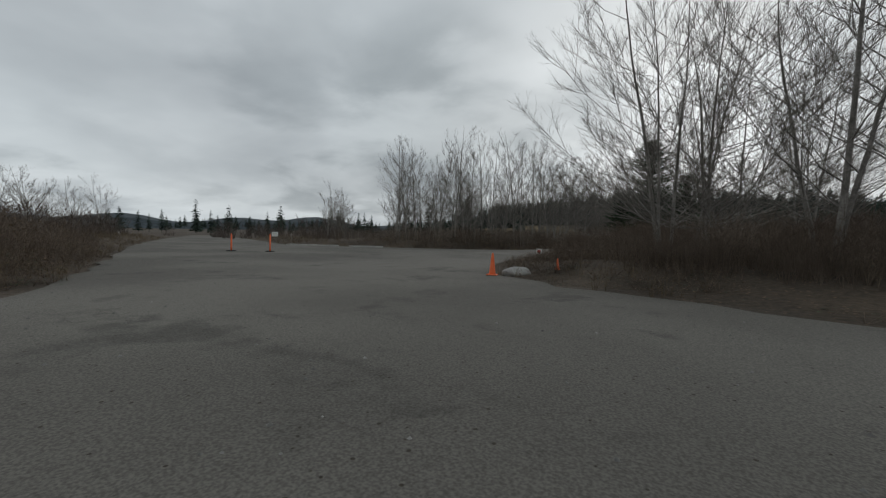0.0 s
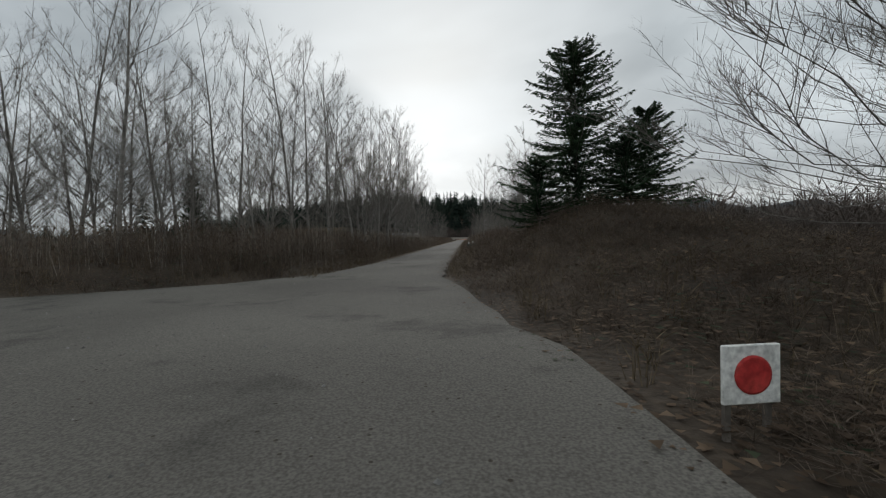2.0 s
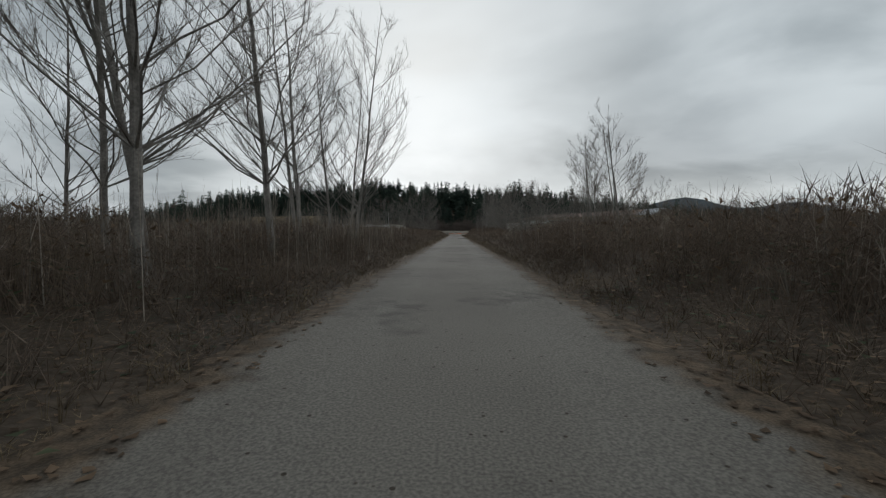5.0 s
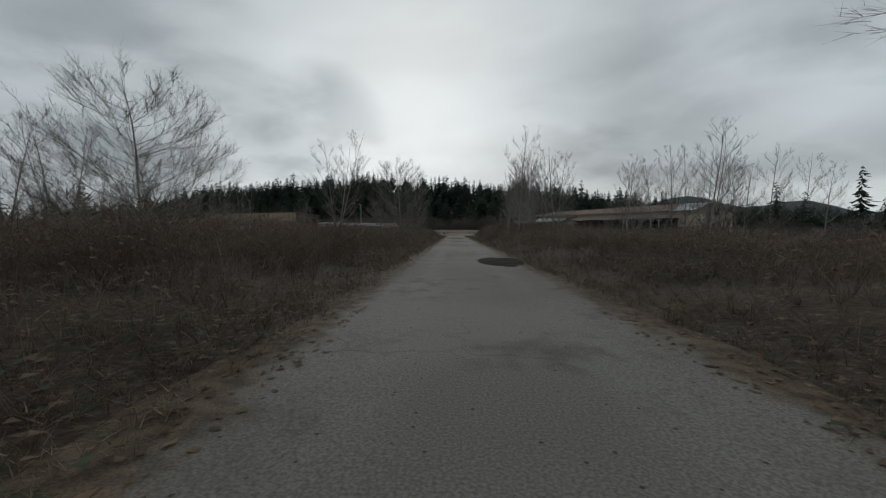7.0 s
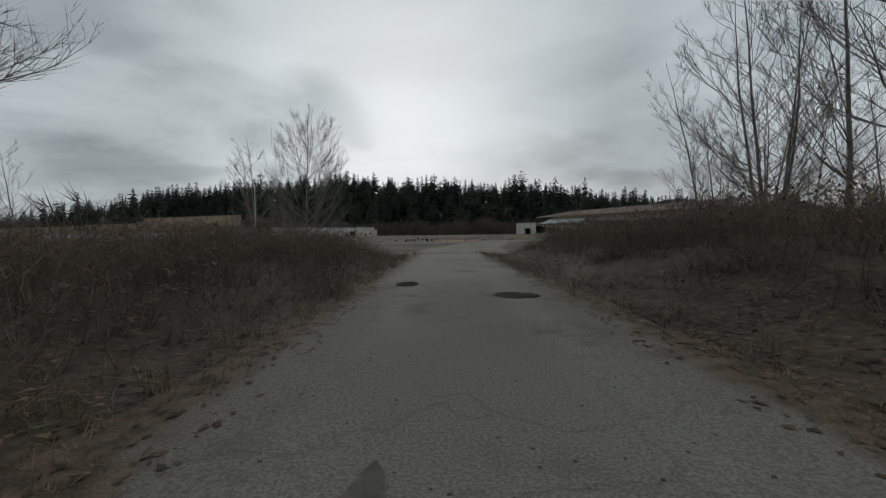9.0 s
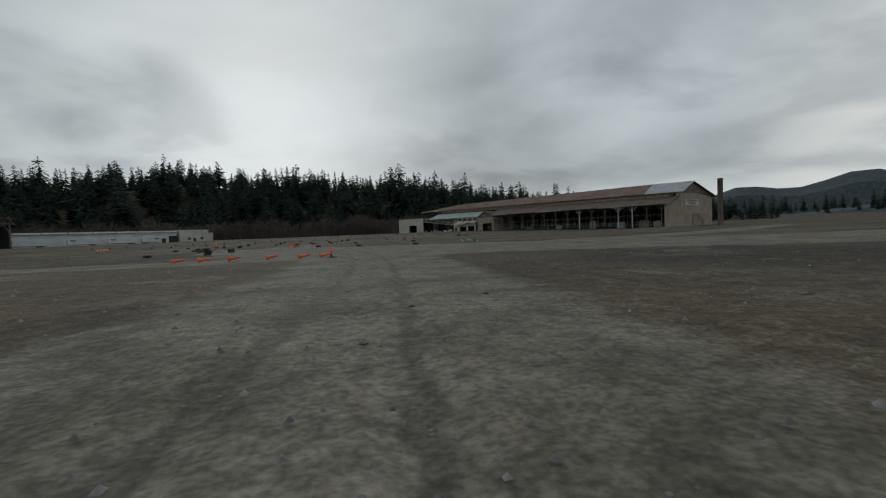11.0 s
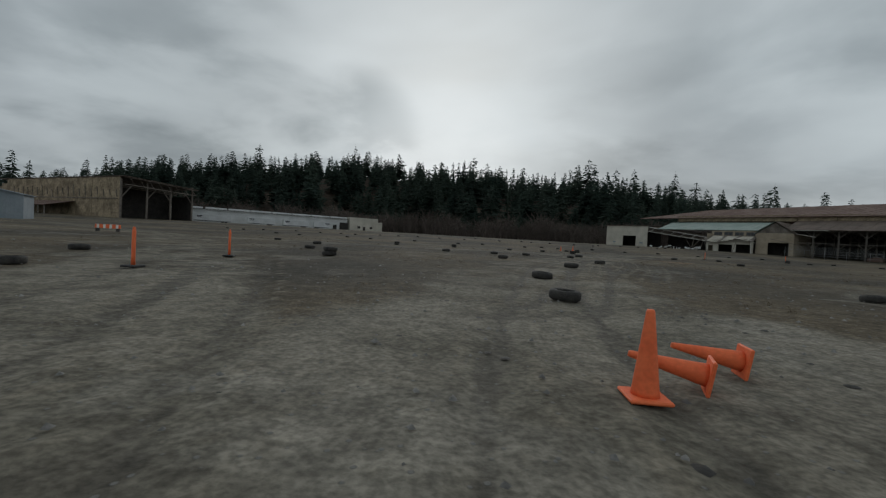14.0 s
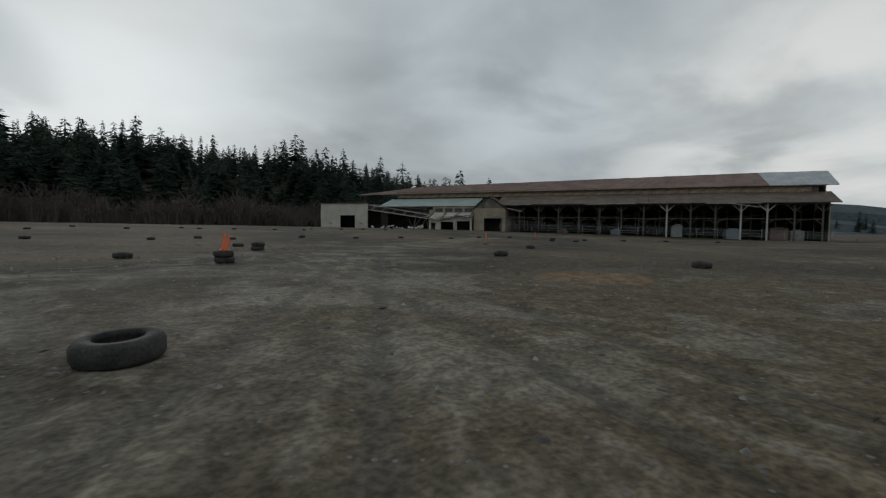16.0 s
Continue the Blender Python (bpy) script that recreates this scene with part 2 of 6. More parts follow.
M_TRACK = track_material()
M_PATCH = mat("wet_pothole", (0.04, 0.037, 0.032), (0.066, 0.061, 0.053), 1.2, 0.95, 0.3, 20, space="World", spec=0.0)
M_PUDDLE = mat("muddy_puddle", (0.085, 0.078, 0.064), (0.12, 0.11, 0.09), 0.8, 0.95, 0.05, 6, space="World", spec=0.0, bump_dist=0.004)
M_CONCRETE = mat("concrete", (0.30, 0.29, 0.27), (0.42, 0.41, 0.38), 2.0, 0.9, 0.4, 30)
M_MOSSY = mat("mossy_concrete", (0.06, 0.064, 0.048), (0.14, 0.135, 0.115), 3.0, 0.9, 0.5, 25)
M_BARK = mat("grey_bark", (0.14, 0.129, 0.115), (0.26, 0.242, 0.218), 2.5, 0.9, 0.7, 22)
M_TWIG = mat("bare_twigs", (0.135, 0.12, 0.107), (0.215, 0.194, 0.172), 1.5, 0.95, 0.0, 8, spec=0.06)
M_BRUSH = mat("dead_brush", (0.098, 0.076, 0.06), (0.168, 0.133, 0.104), 0.35, 1.0, 0.0, 3, space="World", vary=0.4, spec=0.04)
M_SAPLING = mat("sapling_bark", (0.185, 0.16, 0.132), (0.30, 0.265, 0.225), 0.5, 0.95, 0.0, 4, space="World", vary=0.35, spec=0.06)
M_REED = mat("pale_dead_stalks", (0.13, 0.10, 0.07), (0.22, 0.175, 0.125), 0.5, 0.95, 0.0, 4, space="World", vary=0.35)
M_GRASS = mat("dead_grass", (0.10, 0.075, 0.045), (0.17, 0.13, 0.08), 0.5, 0.95, 0.0, 5, space="World", vary=0.3)
M_LEAF = mat("fallen_leaves", (0.085, 0.058, 0.038), (0.16, 0.112, 0.072), 0.8, 0.9, 0.0, 5, space="World", vary=0.4)
M_BRAMBLE = mat("bramble_leaves", (0.03, 0.045, 0.022), (0.06, 0.075, 0.035), 0.8, 0.7, 0.0, 5, space="World", vary=0.4)
M_NEEDLE = mat("fir_needles", (0.03, 0.054, 0.032), (0.064, 0.098, 0.053), 0.6, 0.9, 0.0, 6, vary=0.35, spec=0.08)
M_FOREST = mat("forest_needles", (0.033, 0.050, 0.041), (0.060, 0.080, 0.062), 0.03, 1.0, 0.0, 0.4, space="World", vary=0.35, spec=0.03)
M_FARWOOD = mat("far_bare_wood", (0.082, 0.066, 0.056), (0.12, 0.098, 0.084), 0.05, 0.95, 0.0, 0.5, space="World", vary=0.25)
# distance haze is mixed into this blue-grey base colour
M_HAZE_HILL = mat("hazed_distant_hill", (0.045, 0.058, 0.065), (0.065, 0.08, 0.088), 0.004, 1.0, 0.0, 0.05, space="World")
M_RUST = mat("rusty_roof_sheet", (0.135, 0.086, 0.07), (0.20, 0.14, 0.115), 0.25, 0.75, 0.2, 3, metal=0.1)
M_DKROOF = mat("weathered_brown_roof", (0.088, 0.068, 0.056), (0.14, 0.108, 0.088), 0.3, 0.85, 0.2, 3)
M_GREENROOF = mat("pale_green_roof_sheet", (0.21, 0.27, 0.24), (0.28, 0.33, 0.30), 0.3, 0.6, 0.2, 3, grain=0.2)
M_GREYROOF = mat("galvanised_roof_sheet", (0.30, 0.32, 0.33), (0.42, 0.44, 0.45), 0.3, 0.5, 0.2, 3, metal=0.3)
M_TAN = mat("tan_plywood", (0.17, 0.132, 0.088), (0.36, 0.285, 0.19), 0.28, 0.85, 0.3, 1.6, grain=0.4)
M_TANWALL = mat("weathered_tan_boards", (0.27, 0.225, 0.165), (0.36, 0.305, 0.23), 0.3, 0.85, 0.3, 3, grain=0.15)
M_CREAM = mat("cream_painted_wall", (0.40, 0.375, 0.315), (0.52, 0.49, 0.42), 0.3, 0.8, 0.2, 4, grain=0.14)
M_WHITEWALL = mat("white_painted_wall", (0.52, 0.53, 0.52), (0.66, 0.67, 0.66), 0.2, 0.7, 0.2, 3, grain=0.12)
M_GREYWALL = mat("blue_grey_metal_wall", (0.20, 0.235, 0.26), (0.26, 0.295, 0.32), 0.4, 0.6, 0.2, 4, grain=0.10)
# near-black: interior shade put into the colour; also the dark stores roof
M_DARK = mat("interior_shade_and_dark_roof", (0.03, 0.028, 0.026), (0.048, 0.044, 0.04), 0.5, 0.95, 0.0, 4)
M_TIMBER = mat("weathered_timber", (0.11, 0.095, 0.08), (0.20, 0.175, 0.15), 0.8, 0.9, 0.3, 10)
M_OLDPOST = mat("dark_weathered_post", (0.07, 0.062, 0.054), (0.135, 0.12, 0.104), 0.8, 0.9, 0.3, 10)
M_PALEWOOD = mat("pale_painted_timber", (0.42, 0.40, 0.36), (0.55, 0.53, 0.48), 0.8, 0.85, 0.3, 10)
M_STEEL = mat("galvanised_steel", (0.30, 0.31, 0.31), (0.42, 0.43, 0.43), 4, 0.5, 0.1, 30, metal=0.6)
M_RUBBER = mat("dusty_rubber", (0.022, 0.021, 0.020), (0.055, 0.051, 0.046), 5, 0.85, 0.3, 40)
M_ORANGE = mat("faded_orange_plastic", (0.74, 0.135, 0.045), (0.82, 0.18, 0.065), 3, 0.6, 0.1, 25, grain=0.1)
M_BLACKBASE = mat("black_rubber_base", (0.03, 0.03, 0.03), (0.05, 0.05, 0.05), 6, 0.8, 0.2, 40)
M_WHITE = mat("white_plastic", (0.62, 0.62, 0.58), (0.75, 0.75, 0.71), 4, 0.6, 0.1, 25)
M_RED = mat("red_paint", (0.42, 0.03, 0.03), (0.52, 0.06, 0.05), 4, 0.6, 0.1, 25)
M_TRAILER = mat("white_trailer_skin", (0.50, 0.51, 0.51), (0.62, 0.63, 0.63), 0.4, 0.5, 0.1, 6, grain=0.07)
M_INK = mat("dark_lettering", (0.03, 0.03, 0.04), (0.05, 0.05, 0.06), 4, 0.6, 0.0, 25)
M_GREEN = mat("bright_green_plastic", (0.10, 0.35, 0.09), (0.16, 0.46, 0.14), 4, 0.6, 0.1, 20)
M_GLASS = mat("grimy_window_glass", (0.02, 0.023, 0.025), (0.045, 0.05, 0.052), 1, 0.2, 0.05, 9, spec=0.6)


def yard_material():
    """Gravel and dirt; the driven lanes are paler and packed, with ragged borders, the ruts dark and muddy."""
    m = bpy.data.materials.new("yard_gravel")
    m.use_nodes = True
    n, l = m.node_tree.nodes, m.node_tree.links
    s = n["Principled BSDF"]
    co = n.new("ShaderNodeNewGeometry").outputs["Position"]

    def tex(scale, detail=6):
        t = n.new("ShaderNodeTexNoise"); t.inputs["Scale"].default_value = scale; t.inputs["Detail"].default_value = detail
        l.new(co, t.inputs["Vector"])
        return t.outputs["Fac"]

    def ramp(v, lo, hi, a=0.0, b=1.0):
        r = n.new("ShaderNodeMapRange"); r.interpolation_type = 'SMOOTHSTEP'
        r.inputs["From Min"].default_value, r.inputs["From Max"].default_value = lo, hi
        r.inputs["To Min"].default_value, r.inputs["To Max"].default_value = a, b
        l.new(v, r.inputs["Value"])
        return r.outputs[0]

    def mix(f, a, b, mode='MIX'):
        k = n.new("ShaderNodeMix"); k.data_type = 'RGBA'; k.blend_type = mode
        if isinstance(f, float):
            k.inputs["Factor"].default_value = f
        else:
            l.new(f, k.inputs["Factor"])
        for sock, v in (("A", a), ("B", b)):
            if isinstance(v, tuple):
                k.inputs[sock].default_value = (*v, 1)
            else:
                l.new(v, k.inputs[sock])
        return k.outputs["Result"]

    def plus(a, b, gain):
        k = n.new("ShaderNodeMath"); k.operation = 'MULTIPLY_ADD'
        l.new(b, k.inputs[0]); k.inputs[1].default_value = gain; l.new(a, k.inputs[2])
        return k.outputs[0]

    lane = n.new("ShaderNodeAttribute"); lane.attribute_name = "lane"
    rut = n.new("ShaderNodeAttribute"); rut.attribute_name = "rut"
    berm = n.new("ShaderNodeAttribute"); berm.attribute_name = "berm"
    big, mid, fine = tex(0.06), tex(0.45), tex(16.0, 6)
    stain = tex(1.9)
    dirt = mix(ramp(big, 0.38, 0.62), (0.056, 0.05, 0.039), (0.112, 0.09, 0.06))
    packed = mix(ramp(mid, 0.35, 0.65), (0.132, 0.120, 0.094), (0.198, 0.18, 0.145))
    edge = ramp(plus(lane.outputs["Fac"], mid, 0.9), 0.72, 1.12)
    col = mix(edge, dirt, packed)
    wet = ramp(plus(rut.outputs["Fac"], stain, 1.1), 1.1, 1.5, 0.0, 0.75)
    col = mix(ramp(plus(berm.outputs["Fac"], stain, 1.0), 1.0, 1.5, 0.0, 0.75), col, (0.175, 0.155, 0.12))
    col = mix(wet, col, (0.072, 0.065, 0.052))
    blotch = tex(0.75, 9)
    clay = n.new("ShaderNodeAttribute"); clay.attribute_name = "clay"
    col = mix(ramp(plus(clay.outputs["Fac"], mid, 0.8), 0.7, 1.05, 0.0, 0.85), col, (0.185, 0.112, 0.06))
    slab = ramp(plus(tex(0.16, 8), blotch, 0.45), 0.83, 0.87, 0.0, 0.4)
    col = mix(slab, col, (0.22, 0.205, 0.172))
    col = mix(ramp(blotch, 0.55, 0.66, 0.0, 0.45), col, (0.06, 0.053, 0.042))
    col = mix(ramp(tex(0.21, 7), 0.56, 0.64, 0.0, 0.3), col, (0.152, 0.138, 0.112))
    col = mix(1.0, col, mix(edge, ramp(fine, 0.25, 0.75, 0.6, 1.36), ramp(fine, 0.28, 0.72, 0.72, 1.27)), 'MULTIPLY')
    col = mix(1.0, col, mix(edge, ramp(stain, 0.3, 0.7, 0.78, 1.2), ramp(stain, 0.3, 0.7, 0.9, 1.08)), 'MULTIPLY')
    col = mix(1.0, col, ramp(tex(5.5, 5), 0.32, 0.68, 0.78, 1.22), 'MULTIPLY')
    v = n.new("ShaderNodeTexVoronoi"); v.inputs["Scale"].default_value = 9.0
    l.new(co, v.inputs["Vector"])
    cs = n.new("ShaderNodeSeparateColor"); l.new(v.outputs["Color"], cs.inputs[0])
    gate = n.new("ShaderNodeMath"); gate.operation = 'MULTIPLY'
    l.new(ramp(v.outputs["Distance"], 0.24, 0.12), gate.inputs[0]); l.new(ramp(cs.outputs[0], 0.62, 0.66), gate.inputs[1])
    col = mix(gate.outputs[0], col, (0.16, 0.155, 0.142))
    l.new(col, s.inputs["Base Color"])
    l.new(ramp(wet, 0.0, 1.0, 0.95, 0.8), s.inputs["Roughness"])
    s.inputs["Specular IOR Level"].default_value = 0.12
    b = n.new("ShaderNodeBump"); b.inputs["Strength"].default_value = 0.6; b.inputs["Distance"].default_value = 0.035
    l.new(plus(fine, gate.outputs[0], 0.5), b.inputs["Height"]); l.new(b.outputs[0], s.inputs["Normal"])
    return m


for m, share in ((M_FOREST, 0.45), (M_NEEDLE, 0.4), (M_LEAF, 0.35), (M_BRAMBLE, 0.35), (M_BRUSH, 0.25)):
    translucent(m, share)

M_YARD = yard_material()
M_CLOD = mat("wet_mud", (0.03, 0.027, 0.023), (0.055, 0.05, 0.043), 3, 0.7, 0.3, 20, vary=0.3)
M_STONE = mat("grey_stone", (0.11, 0.105, 0.097), (0.19, 0.185, 0.172), 3, 0.85, 0.3, 20, vary=0.3)


# ---------------------------------------------------------------- mesh helpers
def mesh_from(name, verts, faces, material):
    me = bpy.data.meshes.new(name)
    me.from_pydata(verts, [], faces)
    me.materials.append(material)
    me.update()
    return me


def part(name, data, material, parent=None, label="", at=None):
    """Links a bmesh, or a mesh, as one object; a part when it has a parent."""
    if isinstance(data, bmesh.types.BMesh):
        me = bpy.data.meshes.new(name)
        data.to_mesh(me)
        data.free()
        me.materials.append(material)
    else:
        me = data
    ob = new(name, me)
    if at is not None:
        ob.matrix_basis = at
    if parent is not None:
        ob.parent = parent
    if label:
        tagged(ob, label)
    return ob


def thing(name, m, label, category, group="", kind=""):
    ob = new(name)
    ob.matrix_basis = m
    ob.empty_display_size = 0.3
    return tagged(ob, label, category, group, kind)


def box(bm, cx, cy, cz, sx, sy, sz, bevel=0.0, m=None):
    """A box by its centre and full sizes, added to bm."""
    r = bmesh.ops.create_cube(bm, size=1.0)
    vs = r["verts"]
    bmesh.ops.scale(bm, vec=(sx, sy, sz), verts=vs)
    bmesh.ops.translate(bm, vec=(cx, cy, cz), verts=vs)
    if m is not None:
        bmesh.ops.transform(bm, matrix=m, verts=vs)
    if bevel:
        es = list({e for v in vs for e in v.link_edges})
        bmesh.ops.bevel(bm, geom=es, offset=bevel, segments=1, affect='EDGES')
    return bm


def bar(bm, a, b, w, d=None):
    """A square bar from a to b."""
    a, b = Vector(a), Vector(b)
    v = b - a
    q = v.to_track_quat('Z', 'Y').to_matrix().to_4x4()
    m = Matrix.Translation((a + b) / 2) @ q
    r = bmesh.ops.create_cube(bm, size=1.0)
    bmesh.ops.scale(bm, vec=(w, d or w, v.length), verts=r["verts"])
    bmesh.ops.transform(bm, matrix=m, verts=r["verts"])
    return bm


def lathe(profile, n=16, cap=True):
    """Turns (radius, z) pairs round the z axis."""
    bm = bmesh.new()
    rings = []
    for r, z in profile:
        rings.append([bm.verts.new((r * math.cos(2 * math.pi * i / n), r * math.sin(2 * math.pi * i / n), z)) for i in range(n)])
    for a, b in zip(rings, rings[1:]):
        for i in range(n):
            f = bm.faces.new((a[i], a[(i + 1) % n], b[(i + 1) % n], b[i]))
            f.smooth = True
    if cap:
        bm.faces.new(rings[-1])
        bm.faces.new(rings[0][::-1])
    return bm


def joined(name, protos, spots, material, label, category, kind="stuff"):
    """Many small copies as one object. protos: (verts, faces) arrays; spots: (proto, x, y, z, turn, sx, sz)."""
    vs, fs, base = [], [], 0
    for k, x, y, z, a, sx, sz in spots:
        v, f = protos[k]
        c, s = math.cos(a) * sx, math.sin(a) * sx
        w = np.empty_like(v)
        w[:, 0] = v[:, 0] * c - v[:, 1] * s + x
        w[:, 1] = v[:, 0] * s + v[:, 1] * c + y
        w[:, 2] = v[:, 2] * sz + z
        vs.append(w)
        fs.append(f + base)
        base += len(v)
    V, T = np.concatenate(vs), np.concatenate(fs)
    me = bpy.data.meshes.new(name)
    me.vertices.add(len(V)); me.vertices.foreach_set("co", V.ravel())
    me.loops.add(T.size); me.loops.foreach_set("vertex_index", T.ravel().astype(np.int32))
    me.polygons.add(len(T))
    me.polygons.foreach_set("loop_start", np.arange(0, T.size, 3, dtype=np.int32))
    me.polygons.foreach_set("loop_total", np.full(len(T), 3, dtype=np.int32))
    me.materials.append(material)
    me.update(calc_edges=True)
    return tagged(new(name, me), label, category, "", kind)


def settle(spots, lift=0.0):
    """Sets each spot's height on the land."""
    x, y = np.array([p[1] for p in spots]), np.array([p[2] for p in spots])
    return [(k, a, b, h + z + lift, *rest) for (k, a, b, z, *rest), h in zip(spots, land(x, y))]


def smooth(lo, hi, v):
    k = np.clip((v - lo) / (hi - lo), 0, 1)
    return k * k * (3 - 2 * k)


def poly_distance(poly, x, y):
    """How far outside the plan polygon each point lies (negative inside)."""
    inside = np.zeros(x.shape, bool)
    best = np.full(x.shape, 1e9)
    for (ax, ay), (bx, by) in zip(poly, poly[1:] + poly[:1]):
        ex, ey = bx - ax, by - ay
        t = np.clip(((x - ax) * ex + (y - ay) * ey) / (ex * ex + ey * ey), 0, 1)
        best = np.minimum(best, np.hypot(x - ax - t * ex, y - ay - t * ey))
        if ay != by:
            hit = ((ay > y) != (by > y)) & (x < (bx - ax) * (y - ay) / (by - ay) + ax)
            inside ^= hit
    return np.where(inside, -best, best)


def ripple(x, y, s=1.0, k=0.0):
    """A cheap smooth random surface, about -1 to 1."""
    x, y = x / s + k, y / s - k * 1.7
    return (np.sin(x * 1.7 + 1.3 * np.sin(y * 1.1 + k)) + np.sin(y * 2.1 + 1.7 * np.sin(x * 0.9)) + 0.6 * np.sin(x * 3.9 + y * 2.7)) / 2.6


# ---------------------------------------------------------------- the lie of the land
ROAD_W = 2.05
PAVED = [(-120, -92), (-24, -135.2), (-13, -131.6), (-8.0, -129.2), (-4.5, -127.0), (-2.5, -124.0), (-2.0, -119.5), (-1.8, -112), (1.8, -112), (1.9, -119.5), (2.1, -126), (3.1, -131.2), (4.2, -136.8), (4.6, -140), (5.1, -143), (6.4, -146.7), (8.2, -149.3), (11, -151.0), (16, -152.4), (32, -153), (60, -160), (60, -190), (10, -163.5), (1.8, -158.5), (-26, -148), (-120, -105)]
ROAD = [(-ROAD_W, -122), (ROAD_W, -122), (ROAD_W, 58), (3.6, 66), (-3.6, 66), (-ROAD_W, 58)]
YARD = [(-3.4, 62), (3.6, 62), (9, 70), (40, 76), (110, 92), (210, 150), (260, 300), (200, 420), (-60, 415), (-300, 380), (-420, 330), (-300, 150), (-120, 92), (-30, 76), (-8, 68)]


def land(x, y):
    x, y = np.asarray(x, float), np.asarray(y, float)
    out = np.minimum(np.minimum(poly_distance(PAVED, x, y), poly_distance(ROAD, x, y)), poly_distance(YARD, x, y))
    south = 1 - smooth(60, 110, y)
    bank = smooth(0.3, 4.0, out) * (0.55 + 0.22 * ripple(x, y, 5.0)) * south * (1 - 0.45 * smooth(9, 22, out))
    bank += 1.75 * np.exp(-(((x - 9.2) / 4.0) ** 2 + ((y + 120.5) / 7.0) ** 2)) * smooth(0.3, 5, out)
    bank += 0.6 * np.exp(-(((x - 10) / 6) ** 2 + ((y - 34) / 24) ** 2)) * smooth(0.5, 4, out)
    z = np.where(out < 0.35, -0.05, -0.05 + bank)
    z = z + 2.0 * smooth(215, 310, y) + 0.10 * ripple(x, y, 14) * smooth(70, 95, y) * smooth(1.5, 5, np.abs(x - 6) + 3)
    # the wooded ridge beyond the yard, falling to both sides
    ridge = 50 * np.exp(-((x + 150) / 300) ** 2) + 14 * np.exp(-((x - 200) / 250) ** 2) + 6
    z = z + ridge * smooth(425, 640, y + 0.12 * np.abs(x + 60)) * (1 + 0.10 * ripple(x, y, 60))
    return z


def grow(start, step, factor, stop):
    out, v = [], start
    while v < stop:
        v += step
        step *= factor
        out.append(v)
    return out


xs = np.array(sorted([-v for v in grow(22, 1.6, 1.14, 4200)] + list(np.arange(-22, 22.01, 0.7)) + grow(22, 1.6, 1.14, 4200)))
ys = np.array(sorted([-v for v in grow(172, 2.5, 1.25, 4200)] + list(np.arange(-172, 76, 0.9)) + list(np.arange(76, 330, 3.0)) + grow(328, 4, 1.10, 4200)))
GX, GY = np.meshgrid(xs, ys)
GZ = land(GX, GY)
nx, ny = len(xs), len(ys)
idx = np.arange(nx * ny).reshape(ny, nx)
quads = np.stack([idx[:-1, :-1], idx[:-1, 1:], idx[1:, 1:], idx[1:, :-1]], -1).reshape(-1, 4)
ground = part("ground", mesh_from("ground", np.stack([GX, GY, GZ], -1).reshape(-1, 3).tolist(), quads.tolist(), M_SOIL), M_SOIL)
tagged(ground, "brown soil with leaf litter, low banks beside the track", "ground", kind="structure")


def strip(name, line, half, z, material, wobble=0.25, cross=9, crown=0.0, follow=False):
    """A ribbon with a ragged edge along plan points (x, y)."""
    pts = []
    for (ax, ay), (bx, by) in zip(line, line[1:]):
        n = max(2, int(math.hypot(bx - ax, by - ay) / 0.6))
        pts += [(ax + (bx - ax) * i / n, ay + (by - ay) * i / n) for i in range(n)]
    pts.append(line[-1])
    for _ in range(40):
        pts = [pts[0]] + [((a[0] + 2 * b[0] + c[0]) / 4, (a[1] + 2 * b[1] + c[1]) / 4) for a, b, c in zip(pts, pts[1:], pts[2:])] + [pts[-1]]
    verts, faces = [], []
    rnd = random.Random(name)
    ease = [min(1.0, i / 12) for i in range(len(pts))]
    el = er = 0.0
    for i, p in enumerate(pts):
        q = pts[min(i + 1, len(pts) - 1)] if i < len(pts) - 1 else p
        o = pts[max(i - 1, 0)]
        d = Vector((q[0] - o[0], q[1] - o[1])).normalized()
        nrm = Vector((d.y, -d.x))
        el = 0.75 * el + rnd.uniform(-wobble, wobble) * 0.6
        er = 0.75 * er + rnd.uniform(-wobble, wobble) * 0.6
        h = half[0] + (half[1] - half[0]) * i / (len(pts) - 1)
        for k in range(cross):
            u = -1 + 2 * k / (cross - 1)
            off = u * h + (el if k == 0 else er if k == cross - 1 else 0)
            x, y = p[0] + nrm.x * off, p[1] + nrm.y * off
            verts.append((x, y, (z + 0.02 + crown * (1 - u * u)) * ease[i] - 0.02))
        if i:
            for k in range(cross - 1):
                a = (i - 1) * cross + k
                faces.append((a, a + 1, a + 1 + cross, a + cross))
    if follow:
        V = np.array(verts)
        V[:, 2] += land(V[:, 0], V[:, 1]) + 0.05
        verts = V.tolist()
    me = mesh_from(name, verts, faces, material)
    me.attributes.new("side", 'FLOAT', 'POINT').data.foreach_set("value", [-1 + 2 * (i % cross) / (cross - 1) for i in range(len(verts))])
    return part(name, me, material)


road = strip("road", [(0, -116.5), (0, -60), (0, 20), (0, 58), (0.2, 68)], (ROAD_W + 0.25, ROAD_W + 0.5), 0.012, M_TRACK, 0.16, 9, 0.03)
tagged(road, "narrow worn grey asphalt track with crumbling edges", "road", kind="structure")

